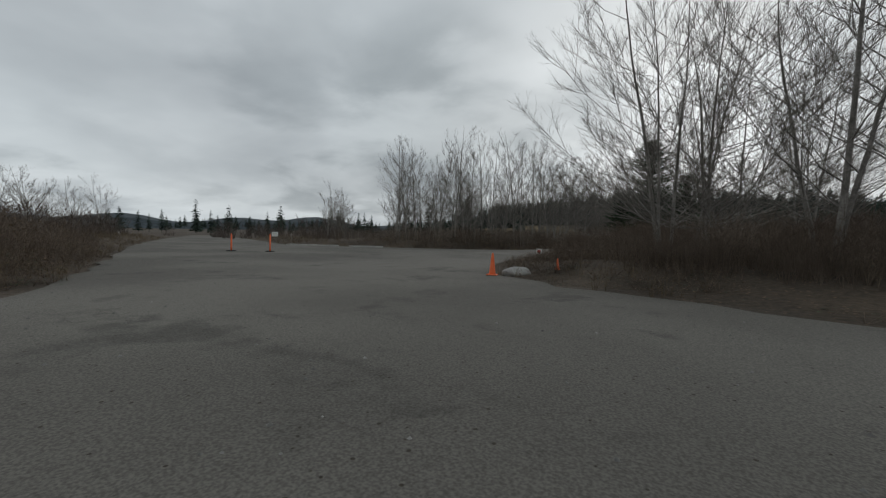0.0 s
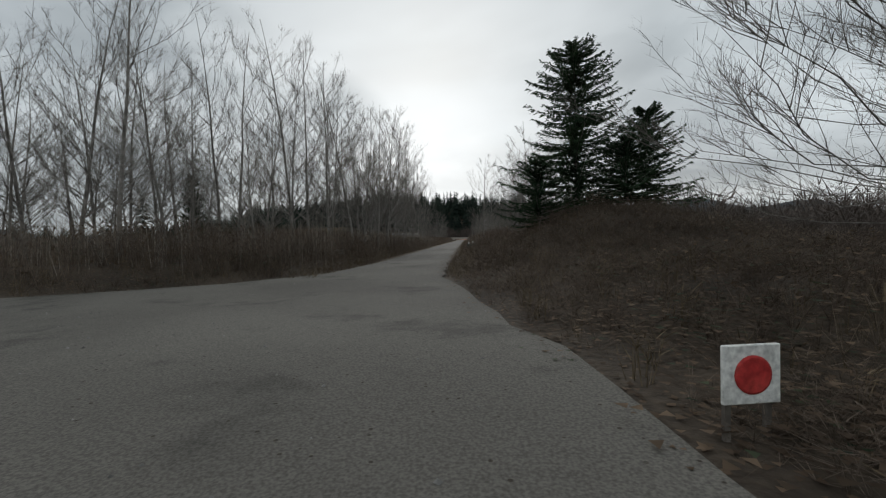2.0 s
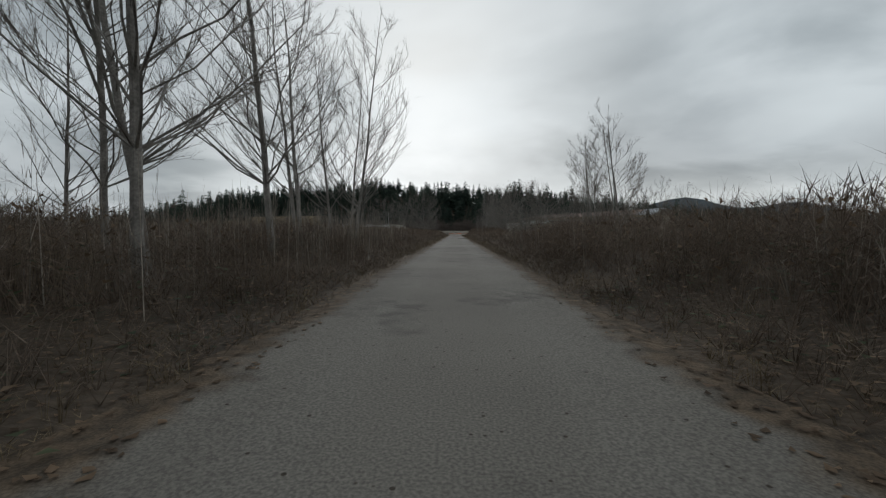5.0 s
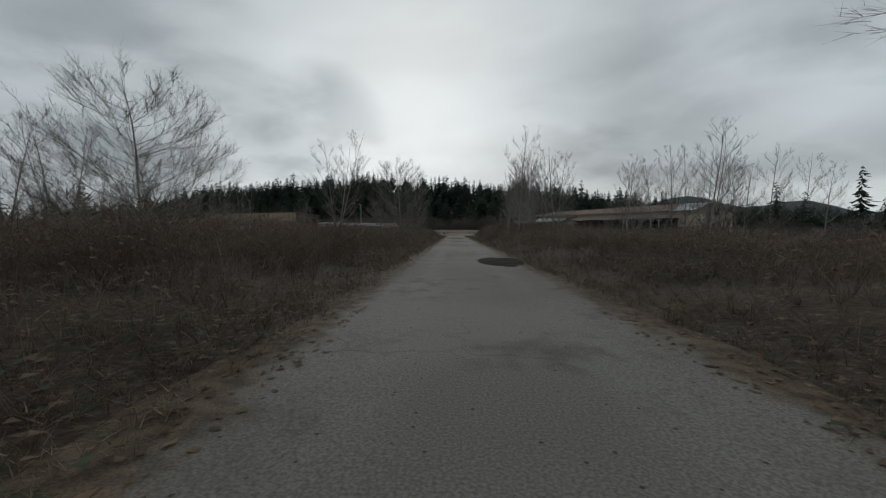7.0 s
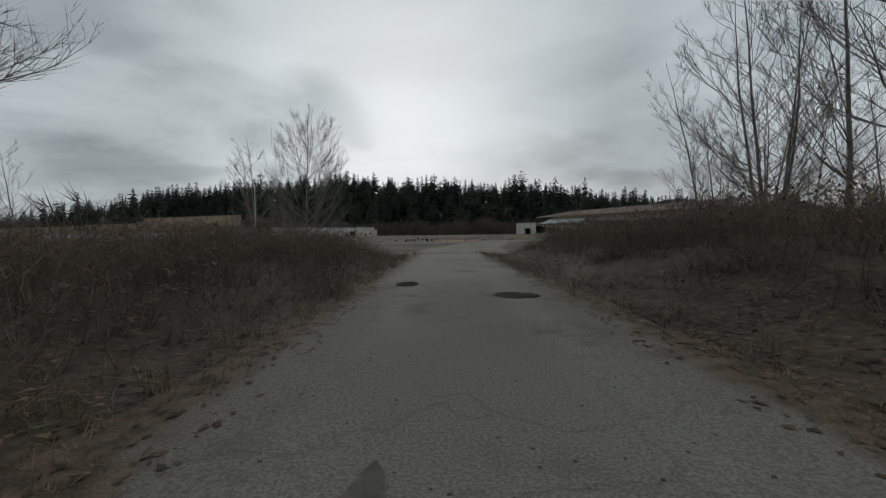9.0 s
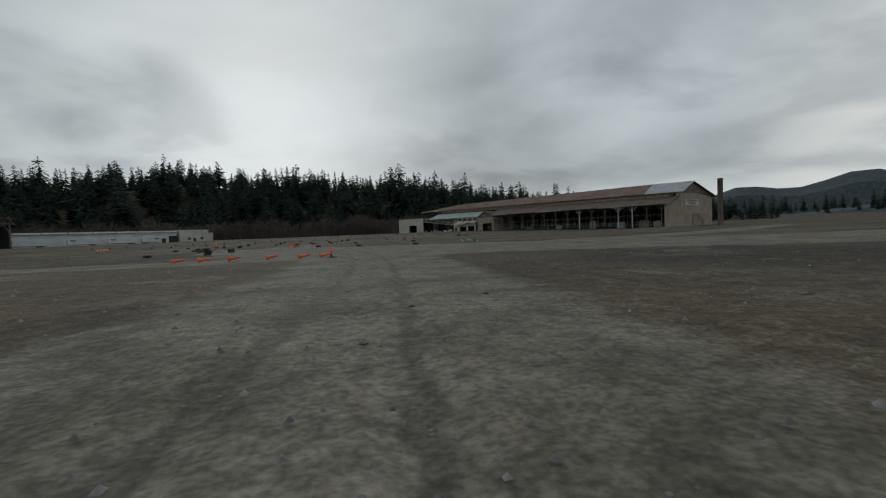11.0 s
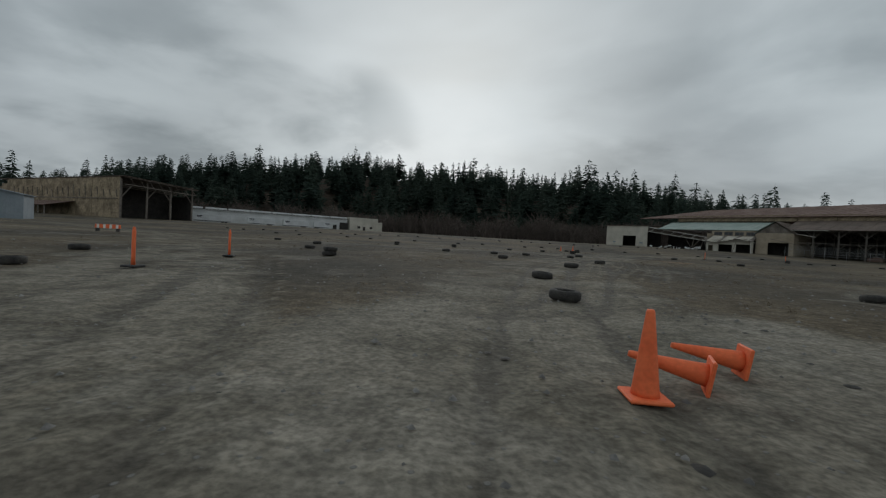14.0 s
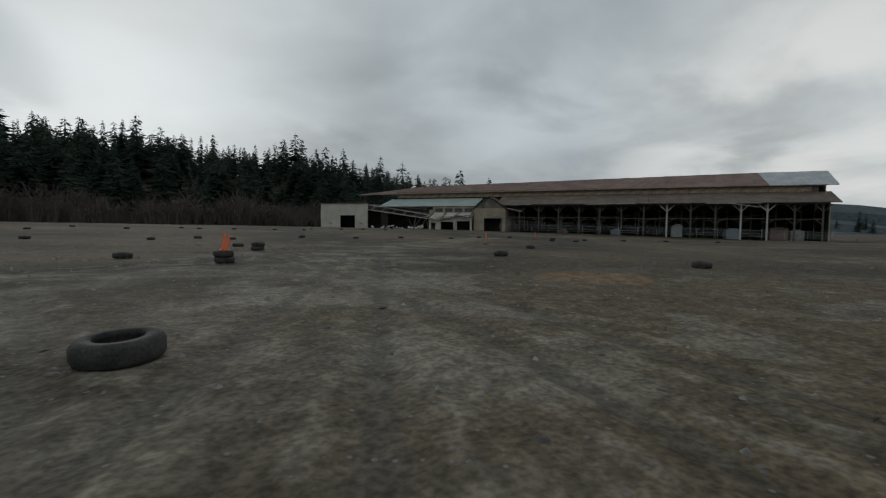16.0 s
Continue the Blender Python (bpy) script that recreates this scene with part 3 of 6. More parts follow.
bm = bmesh.new()
edge = []
for (ax, ay), (bx, by) in zip(PAVED, PAVED[1:] + PAVED[:1]):
    n = max(1, int(math.hypot(bx - ax, by - ay) / 1.0))
    for i in range(n):
        k = 0.1 if ay > -132 and by > -132 else 0.2
        edge.append(bm.verts.new((ax + (bx - ax) * i / n + random.uniform(-k, k), ay + (by - ay) * i / n + random.uniform(-k, k), 0.006)))
bm.faces.new(edge)
bmesh.ops.triangulate(bm, faces=bm.faces[:])
bmesh.ops.recalc_face_normals(bm, faces=bm.faces[:])
pave = part("pavement", bm, M_TRACK)
tagged(pave, "wide old grey asphalt apron with gravel scattered over it", "pavement", kind="structure")

# the yard, with lanes worn into it and ruts pressed in by wheels
LANE = [(0.2, 56), (1.0, 70), (3.5, 86), (6.5, 102), (8.2, 114), (8.2, 123), (6.0, 134), (2.6, 143), (0.9, 152), (1.8, 162), (4.0, 174), (8.2, 186), (13, 197), (20, 212), (34, 228), (52, 240)]
LANES = [(LANE, 3.4), ([(4, 128), (1.5, 142), (1.2, 152), (2, 158)], 4.4), ([(7.5, 124), (2.0, 142), (-6, 158), (-14, 172), (-30, 190), (-70, 215), (-130, 232)], 3.0), ([(10, 118), (32, 128), (70, 140), (120, 170)], 3.2),
         ([(-70, 180), (-30, 190), (-11, 196.5), (5, 200.5), (18, 206)], 2.4), ([(2, 142), (10, 132), (22, 122), (45, 110), (90, 98)], 8.0), ([(2, 160), (7, 178), (10, 192), (5, 207), (-10, 216)], 1.5), ([(-60, 128), (-20, 126), (8, 120), (30, 112), (70, 108)], 2.6)]
RUTS = [([(-70, 183), (-30, 193), (-11, 199.5), (5, 203.5), (16, 209)], d) for d in (-0.2, 0.3)] + [([(-3, 141), (3, 139), (12, 133), (24, 124), (48, 112)], d) for d in (-0.8, 0.8, 2.4)] + [(LANE[2:], d) for d in (-0.78, 0.78)] + [([(8, 116), (3, 140), (-3, 156), (-10, 170)], d) for d in (-0.8, 0.7)] + [([(2.0, 160), (7, 176), (10, 190), (6, 205), (-5, 215)], d) for d in (-0.7, 0.7)] + [(LANES[2][0], d) for d in (-0.8, 0.8)] + [(LANES[3][0], d) for d in (-0.8, 0.8)] + [([(6, 168), (12, 182), (16, 200), (14, 225), (4, 250)], d) for d in (-0.8, 0.75)]


def line_distance(line, x, y, shift=0.0):
    best = np.full(x.shape, 1e9)
    for (ax, ay), (bx, by) in zip(line, line[1:]):
        ex, ey = bx - ax, by - ay
        L = math.hypot(ex, ey)
        t = np.clip(((x - ax) * ex + (y - ay) * ey) / (L * L), 0, 1)
        px, py = ax + t * ex + ey / L * shift, ay + t * ey - ex / L * shift
        best = np.minimum(best, np.hypot(x - px, y - py))
    return best


def rounded(line):
    """Chaikin's corner cutting, so that lanes bend smoothly."""
    for _ in range(2):
        out = [line[0]]
        for a, b in zip(line, line[1:]):
            out += [(0.75 * a[0] + 0.25 * b[0], 0.75 * a[1] + 0.25 * b[1]), (0.25 * a[0] + 0.75 * b[0], 0.25 * a[1] + 0.75 * b[1])]
        line = out + [line[-1]]
    return line


yx = np.array(sorted([-v for v in grow(16, 0.6, 1.10, 430)] + list(np.arange(-16, -8, 0.5)) + list(np.arange(-8, 18, 0.28)) + list(np.arange(18, 30.01, 0.5)) + grow(30, 0.6, 1.10, 270)))
yy = np.array(list(np.arange(62, 100, 0.6)) + list(np.arange(100, 206, 0.34)) + list(np.arange(206, 228, 0.6)) + grow(227.5, 0.8, 1.06, 425))
YX, YY = np.meshgrid(yx, yy)
yx_in = poly_distance(YARD, YX, YY)
keep = yx_in < 0
lane_mask, rut_mask = np.zeros(YX.shape), np.zeros(YX.shape)
for line, w in LANES:
    lane_mask = np.maximum(lane_mask, 1 - smooth(w * 0.55, w * 1.5, line_distance(rounded(line), YX, YY)))
lane_mask *= 1 - 0.55 * smooth(153, 168, YY)
berm_mask = np.zeros(YX.shape)
for line, d in RUTS:
    away = line_distance(rounded(line), YX, YY, d)
    rut_mask = np.maximum(rut_mask, 1 - smooth(0.08, 0.32, away))
    berm_mask = np.maximum(berm_mask, np.exp(-((away - 0.46) / 0.15) ** 2))
YZ = land(YX, YY) + 0.05 - 0.045 * rut_mask * (0.6 + 0.4 * ripple(YX, YY, 2.0)) + 0.03 * berm_mask * (0.5 + 0.5 * ripple(YX, YY, 1.6, 2.0)) + 0.018 * ripple(YX, YY, 1.1, 3.0)
yi = np.arange(YX.size).reshape(YX.shape)
kq = keep[:-1, :-1] & keep[:-1, 1:] & keep[1:, 1:] & keep[1:, :-1]
yq = np.stack([yi[:-1, :-1], yi[:-1, 1:], yi[1:, 1:], yi[1:, :-1]], -1)[kq]
yard_me = mesh_from("yard", np.stack([YX, YY, YZ], -1).reshape(-1, 3).tolist(), yq.tolist(), M_YARD)
clay_mask = 1 - smooth(0.5, 1.3, np.hypot((YX - 20.5) / 1.8, (YY - 197.0) / 1.6))
for key, values in (("lane", lane_mask), ("rut", rut_mask), ("berm", berm_mask), ("clay", clay_mask)):
    yard_me.attributes.new(key, 'FLOAT', 'POINT').data.foreach_set("value", values.ravel().astype(np.float32))
yard = part("yard", yard_me, M_YARD)
tagged(yard, "broad gravel and dirt yard of an old mill", "ground", kind="structure")

# potholes
for k, (x, y, rx, ry) in enumerate([(1.4, -15.1, 0.9, 2.2), (0.75, 26.3, 0.16, 0.3), (1.1, 43.3, 0.4, 0.4), (0.2, 14.5, 1.0, 0.5), (-1.2, 45.4, 0.3, 0.45)]):
    bm = bmesh.new()
    ring = [bm.verts.new((x + rx * math.cos(a) * (1 + 0.10 * math.sin(2 * a + k) + 0.05 * math.sin(7 * a + 2 * k) + 0.03 * math.sin(13 * a)), y + ry * math.sin(a) * (1 + 0.10 * math.sin(3 * a + k) + 0.06 * math.sin(8 * a + k) + 0.03 * math.sin(15 * a)), 0.047)) for a in np.linspace(0, 2 * math.pi, 72, endpoint=False)]
    bm.faces.new(ring)
    tagged(part("pothole", bm, M_PATCH), "dark wet repaired pothole in the track", "pothole", "potholes in the track", "structure")

# rain water standing across the track, wider at its near end
bm = bmesh.new()
ring = []
for a in np.linspace(0, 2 * math.pi, 96, endpoint=False):
    k = 1 + 0.12 * math.sin(3 * a + 0.6) + 0.07 * math.sin(7 * a + 2.0) + 0.04 * math.sin(16 * a)
    up = 0.5 + 0.5 * math.sin(a)
    ring.append(bm.verts.new((0.2 - 0.75 * up + (1.65 - 0.8 * up ** 2) * math.cos(a) * k, 33.0 + 4.3 * math.sin(a) * k, 0.049)))
bm.faces.new(ring)
tagged(part("puddle", bm, M_PUDDLE), "shallow brown muddy puddle lying across the worn track", "puddle", kind="structure")


# ---------------------------------------------------------------- trees
def tube(vs, fs, pts, radii, sides):
    base = len(vs)
    for i, (p, r) in enumerate(zip(pts, radii)):
        d = (pts[min(i + 1, len(pts) - 1)] - pts[max(i - 1, 0)])
        d = d.normalized() if d.length > 1e-6 else Vector((0, 0, 1))
        u = d.orthogonal().normalized()
        w = d.cross(u)
        for k in range(sides):
            a = 2 * math.pi * k / sides
            vs.append(p + (u * math.cos(a) + w * math.sin(a)) * r)
    for i in range(len(pts) - 1):
        for k in range(sides):
            a, b = base + i * sides + k, base + i * sides + (k + 1) % sides
            fs.append((a, b, b + sides, a + sides))


def bare_tree(rnd, height, radius, stems=1, lean=0.0, rise=1.0, low=0.3, limbs=20, subs=5, twigs=7, thick=0.009):
    """A winter tree: trunk, limbs that sweep up to a domed crown, side branches and twigs. Trunk and limbs are one mesh, twigs another."""
    tv, tf, cv, cf = [], [], [], []

    def wander(p, d, length, steps, bend, lift):
        pts = [p.copy()]
        for _ in range(steps):
            d = (d + Vector((rnd.uniform(-bend, bend), rnd.uniform(-bend, bend), rnd.uniform(-bend, bend) + lift))).normalized()
            p = p + d * (length / steps)
            pts.append(p.copy())
        return pts

    def sliver(a, b, r):
        side = (b - a).cross(Vector((rnd.uniform(-1, 1), rnd.uniform(-1, 1), rnd.uniform(-1, 1)))).normalized() * r
        k = len(cv)
        cv.extend((a - side, a + side, b))
        cf.append((k, k + 1, k + 2))

    def twig(p, d, length):
        d = (d + Vector((rnd.uniform(-0.8, 0.8), rnd.uniform(-0.8, 0.8), rnd.uniform(-0.3, 0.8)))).normalized()
        q = p + d * length
        sliver(p, q, 0.0042)
        for _ in range(2):
            a = p.lerp(q, rnd.uniform(0.3, 0.8))
            e = (d + Vector((rnd.uniform(-0.9, 0.9), rnd.uniform(-0.9, 0.9), rnd.uniform(-0.3, 0.8)))).normalized()
            sliver(a, a + e * length * rnd.uniform(0.4, 0.75), 0.0034)

    for s in range(stems):
        h = height * (rnd.uniform(0.78, 0.97) if s else 1.0)
        a0 = rnd.uniform(0, 6.28)
        tilt = lean if stems == 1 else rnd.uniform(0.10, 0.28)
        d0 = Vector((math.cos(a0) * tilt, math.sin(a0) * tilt, 1)).normalized()
        start = Vector((math.cos(a0) * 0.12 * (stems > 1), math.sin(a0) * 0.12 * (stems > 1), -0.3))
        trunk = wander(start, d0, h + 0.3, 12, 0.06, 0.03)
        r0 = h * thick
        tube(tv, tf, trunk, [max(0.012, r0 * (1.2 if i == 0 else 1) * (1 - 0.93 * (i / 12) ** 0.9)) for i in range(13)], 6)
        for j in range(limbs):
            k = (j + rnd.random()) / limbs
            tip_z = h * (low + (0.99 - low) * k)
            out = radius * math.sqrt(max(0.03, 1 - (1.35 * k - 0.45) ** 2)) * rnd.uniform(0.78, 1.04)
            from_z = max(h * low * 0.55, tip_z - rise * out * rnd.uniform(0.75, 1.2))
            q = min(11.9, max(0.0, (from_z + 0.3) / (h + 0.3) * 12))
            i = int(q)
            p = trunk[i].lerp(trunk[i + 1], q - i)
            az = rnd.uniform(0, 6.28)
            axis = trunk[min(12, i + 2)]
            tip = Vector((p.x + (axis.x - p.x) * 0.5 + math.cos(az) * out, p.y + (axis.y - p.y) * 0.5 + math.sin(az) * out, tip_z))
            mid = p.lerp(tip, 0.5) + Vector((math.cos(az), math.sin(az), -0.45)) * out * rnd.uniform(0.08, 0.26)
            limb = []
            for m in range(6):
                w = m / 5
                b = p * (1 - w) ** 2 + mid * 2 * w * (1 - w) + tip * w * w
                limb.append(b + Vector((rnd.uniform(-1, 1), rnd.uniform(-1, 1), rnd.uniform(-1, 1))) * 0.035 * out * (0 < m < 5))
            r1 = max(0.009, r0 * 0.25 * (1 - 0.70 * k) * min(1.0, 0.35 + out / radius))
            tube(tv, tf, limb, [r1 * (1 - 0.84 * w / 5) + 0.003 for w in range(6)], 4)
            span = (tip - p).length
            for _ in range(max(2, int(subs * (0.3 + 0.75 * out / radius)))):
                w = rnd.uniform(0.28, 0.95) * 5
                i2 = min(int(w), 4)
                b = limb[i2].lerp(limb[i2 + 1], w - i2)
                dv = (limb[i2 + 1] - limb[i2]).normalized()
                side = (dv + Vector((rnd.uniform(-0.8, 0.8), rnd.uniform(-0.8, 0.8), rnd.uniform(-0.25, 0.75)))).normalized()
                br = wander(b, side, span * rnd.uniform(0.22, 0.46) * (1.1 - 0.1 * w), 3, 0.14, 0.05)
                tube(cv, cf, br, [0.0085, 0.0066, 0.005, 0.003], 3)
                for _ in range(twigs):
                    w2 = rnd.uniform(0.2, 1.0) * 3
                    i3 = min(int(w2), 2)
                    twig(br[i3].lerp(br[i3 + 1], w2 - i3), (br[i3 + 1] - br[i3]).normalized(), rnd.uniform(0.25, 0.62) * (0.55 + radius * 0.12))
            for _ in range(3):
                w = rnd.uniform(0.5, 1.0) * 5
                i2 = min(int(w), 4)
                twig(limb[i2].lerp(limb[i2 + 1], w - i2), (limb[i2 + 1] - limb[i2]).normalized(), rnd.uniform(0.4, 0.8))
    return mesh_from("trunk", tv, tf, M_BARK), mesh_from("crown", cv, cf, M_TWIG)


rng = random.Random(7)
TREES = {
    "alder": [bare_tree(rng, 13.5, rng.uniform(2.4, 3.2), 1, rng.uniform(0.02, 0.14), 1.25, 0.30, 34, 7, 8, 0.0082) for _ in range(5)],
    "clump": [bare_tree(rng, 10.5, 2.4, 3, 0, 1.1, 0.26, 17, 6, 10, 0.0082) for _ in range(3)],
    "round": [bare_tree(rng, 10.2, 5.4, 1, 0.02, 0.62, 0.16, 96, 10, 15, 0.0115)],
    "young": [bare_tree(rng, 7.0, 1.6, 1, rng.uniform(0, 0.1), 1.1, 0.25, 20, 5, 9, 0.008) for _ in range(3)],
    "spread": [bare_tree(rng, 8.6, 6.0, 2, 0.3, 0.5, 0.26, 30, 9, 14, 0.0095), bare_tree(rng, 8.2, 5.4, 3, 0.3, 0.55, 0.22, 22, 8, 14, 0.009)],
}
TREE_LABEL = {
    "alder": "tall slender bare grey alder on the brushy bank",
    "clump": "bare alder with several stems from one foot",
    "round": "bare rounded tree with a dense twiggy crown",
    "young": "thin bare young tree standing in brown brush",
    "spread": "leaning bare tree with long spreading branches",
}


def plant(kind, x, y, scale=1.0, turn=None, wide=1.0):
    k = rng.randrange(len(TREES[kind]))
    trunk, crown = TREES[kind][k]
    m = Matrix.Translation((x, y, float(land(x, y)))) @ Matrix.Rotation(rng.uniform(0, 6.28) if turn is None else turn, 4, 'Z')
    ob = thing("tree", m, TREE_LABEL[kind], "tree", "bare trees along the track" if kind in ("alder", "young", "clump") else "")
    ob.scale = (scale * wide, scale * wide, scale)
    part("trunk", trunk, M_BARK, ob)
    part("crown", crown, M_TWIG, ob)
    return ob


# the grove on the left-hand bank, thick near the junction and thinning out
for x, y, s in [(-6.4, -112, 0.95), (-6.0, -108, 1.0), (-6.0, -104, 0.9), (-7.4, -115.5, 1.05), (-6.4, -119, 1.0), (-9.0, -121, 1.05), (-10.0, -128, 1.0), (-13.0, -126, 1.0),
                (-6.8, -100.5, 0.95), (-8.8, -104.5, 1.05), (-9.5, -110.5, 1.0), (-12, -115, 1.0), (-5.6, -96.5, 0.9), (-7.6, -93, 0.95), (-10.5, -98.5, 1.05), (-6.2, -88, 0.9), (-8.8, -86, 0.9),
                (-13, -107, 1.0), (-14.5, -119.5, 1.0), (-16.5, -128.5, 0.95), (-16, -112, 1.0), (-18.5, -123, 1.05), (-5.8, -82, 0.8), (-7.5, -77, 0.75)]:
    back = y < -116.5
    plant("alder", x + rng.uniform(-0.4, 0.4), y + 3.0 * back + rng.uniform(-0.5, 0.5), s * (0.88 if back else 1.0) * rng.uniform(0.94, 1.06))
for x, y, s in [(-4.9, -99, 1.0), (-5.2, -93.5, 1.02), (-4.8, -89, 0.98), (-5.4, -84, 1.0), (-5.0, -79, 0.95), (-5.3, -73.5, 1.0), (-6.2, -69, 0.95), (-5.2, -64, 0.92), (-6.5, -60, 0.85), (-7.2, -76, 1.05), (-7.6, -66, 0.95), (-4.8, -103.5, 0.95)]:
    plant("alder", x, y, s)
for _ in range(20):
    y = rng.uniform(-122, -78)
    plant("alder", rng.uniform(max(-30, 7 - 1.05 * (y + 149.7)), -11), y, rng.uniform(0.7, 0.92))
for _ in range(3):
    plant("alder", rng.uniform(-11, -6.2), rng.uniform(-112, -66), rng.uniform(0.6, 1.0))
for _ in range(7):
    plant("alder", rng.uniform(-13, -5.4), rng.uniform(-104, -66), rng.uniform(0.55, 0.9))
for _ in range(9):
    y = rng.uniform(-124, -112)
    plant("alder", rng.uniform(7 - 1.05 * (y + 149.7), -11), y, rng.uniform(0.65, 0.88))
for _ in range(9):
    plant("young", rng.uniform(-14, -4.6), rng.uniform(-124, -78), rng.uniform(0.6, 1.0))
for _ in range(6):
    plant("young", rng.uniform(-50, -26), rng.uniform(-127, -105), rng.uniform(0.7, 1.05))
for x, y in [(-42, -112), (-48, -108), (-36, -118), (-62, -140), (-70, -146), (-84, -150), (-58, -152), (-96, -140), (-110, -128)]:
    plant("clump", x, y, rng.uniform(0.6, 0.9))
for x, y, s in [(-16, -159, 0.42), (-24, -157, 0.5), (-31, -153, 0.55), (-38, -152, 0.6), (-46, -147, 0.6), (-53, -146, 0.66), (-20, -163, 0.6)]:
    plant("clump", x, y, s)
# right-hand side near the junction
plant("spread", 14.2, -129.2, 1.4, 2.4)
plant("spread", 13.6, -142.5, 1.15, 4.4)
plant("clump", 12.5, -144.8, 1.05)
plant("clump", 16.5, -146.5, 1.1)
plant("alder", 13.0, -139.5, 0.85)
plant("alder", 18.5, -147.5, 0.95)
plant("clump", 20.5, -149.0, 1.0)
plant("clump", 17.0, -137.0, 0.9)
for x, y, s, k in [(6.2, -108.5, 0.75, "clump"), (8.4, -105.5, 0.8, "clump"), (7.2, -102.0, 0.62, "alder"), (11, -107, 0.7, "alder"), (4.5, -98.7, 0.66, "alder"), (10.5, -100, 0.7, "clump"), (9.5, -92, 0.62, "alder"), (13.5, -96, 0.75, "clump"),
                   (6.8, -112.5, 0.7, "clump"), (6.0, -86, 0.55, "alder"), (8.6, -80, 0.55, "alder"), (8.4, -60, 0.6, "clump"), (10, -54, 0.6, "alder"), (7.0, -68, 0.6, "clump"), (9.2, -96, 0.7, "alder"), (12.5, -103, 0.8, "clump"), (6.4, -90, 0.55, "young"), (15, -88, 0.75, "alder"), (16.5, -100, 0.8, "alder")]:
    plant(k, x, y, s)
# scattered trees beside the open brush
plant("round", -8.5, 60.0, 0.80, 1.0, 0.60)
plant("round", -9.2, 37.0, 1.2, 2.2, 0.84)
plant("young", -14.0, 65.5, 1.15)
plant("young", -19.5, 77.5, 1.4)
plant("spread", 7.4, -37.6, 0.62, 0.6)
plant("spread", 9.6, -40.0, 0.7, 2.9)
plant("spread", 9.0, -29.5, 0.85, 1.7)
for x, y, s, k in [(-11.4, -16.7, 0.62, "round"), (-14.0, -26.0, 0.62, "clump"), (-17, -14, 0.6, "clump"), (-12.8, 12.8, 1.12, "clump"), (-22, 2, 0.6, "clump"), (-26, -8, 0.6, "alder"), (-28, 18, 0.55, "clump"), (-24, 34, 0.6, "clump"), (-34, 28, 0.6, "alder"), (-9.8, 56, 0.5, "young"), (-11.8, 66, 0.5, "clump"),
                   (5.2, 12.0, 0.45, "alder"), (6.4, 13.0, 0.84, "alder"), (7.2, 14.4, 0.5, "alder"), (8.2, 17.0, 0.6, "alder"), (10.2, 18.5, 0.55, "alder"), (5.9, 21.5, 0.6, "young"), (9.5, 44.0, 0.98, "alder"), (11.0, 39.0, 0.85, "alder"), (12.6, 35.5, 0.9, "alder"), (14.5, 31.0, 0.95, "alder"), (10.4, 29, 0.85, "alder"), (11.4, 50.0, 0.95, "clump"), (12.6, 52, 0.9, "alder"), (13.2, 49, 0.95, "alder"), (15, 55, 0.85, "clump"), (18.5, 47, 0.8, "alder"), (25.3, 10.9, 1.0, "clump"), (16, -4, 0.6, "alder"), (19, 16, 0.7, "alder"), (24, 25, 0.7, "clump"), (28, 40, 0.6, "alder"), (8.4, 26, 0.75, "alder"), (16.5, 37, 1.0, "alder"), (15.8, 42, 0.95, "alder"), (13.8, 45.5, 1.0, "alder"), (14.6, 59, 0.8, "alder"), (17.5, 62, 0.8, "clump"), (21, 52, 0.9, "alder"), (7.4, 36.5, 0.55, "young"), (9.0, 63.5, 0.45, "young")]:
    plant(k, x, y, s)


for k in range(15):
    a, d = radians(23.5 + 1.6 * k + rng.uniform(-0.5, 0.5)), rng.uniform(104, 124)
    plant("alder", -0.3 + d * math.sin(a), -15.7 + d * math.cos(a), rng.uniform(1.15, 1.7) * (0.72 if k % 4 == 0 else 1.0))
for x, y, s, k in [(-31, 4, 0.6, "alder"), (-36, 12, 0.7, "clump"), (-42, 20, 0.75, "alder"), (-33, 26, 0.6, "clump"), (-46, 32, 0.8, "alder"), (-38, 40, 0.65, "alder"), (-52, 44, 0.8, "clump"), (-42, 52, 0.7, "alder"), (-34, 58, 0.6, "clump"), (-48, 62, 0.75, "alder"), (-30, 50, 0.55, "young"), (-56, 24, 0.8, "clump"), (-40, 2, 0.7, "alder"), (-50, 8, 0.8, "clump"), (-36, 70, 0.7, "alder"), (-45, 74, 0.75, "clump")]:
    plant(k, x, y, s)


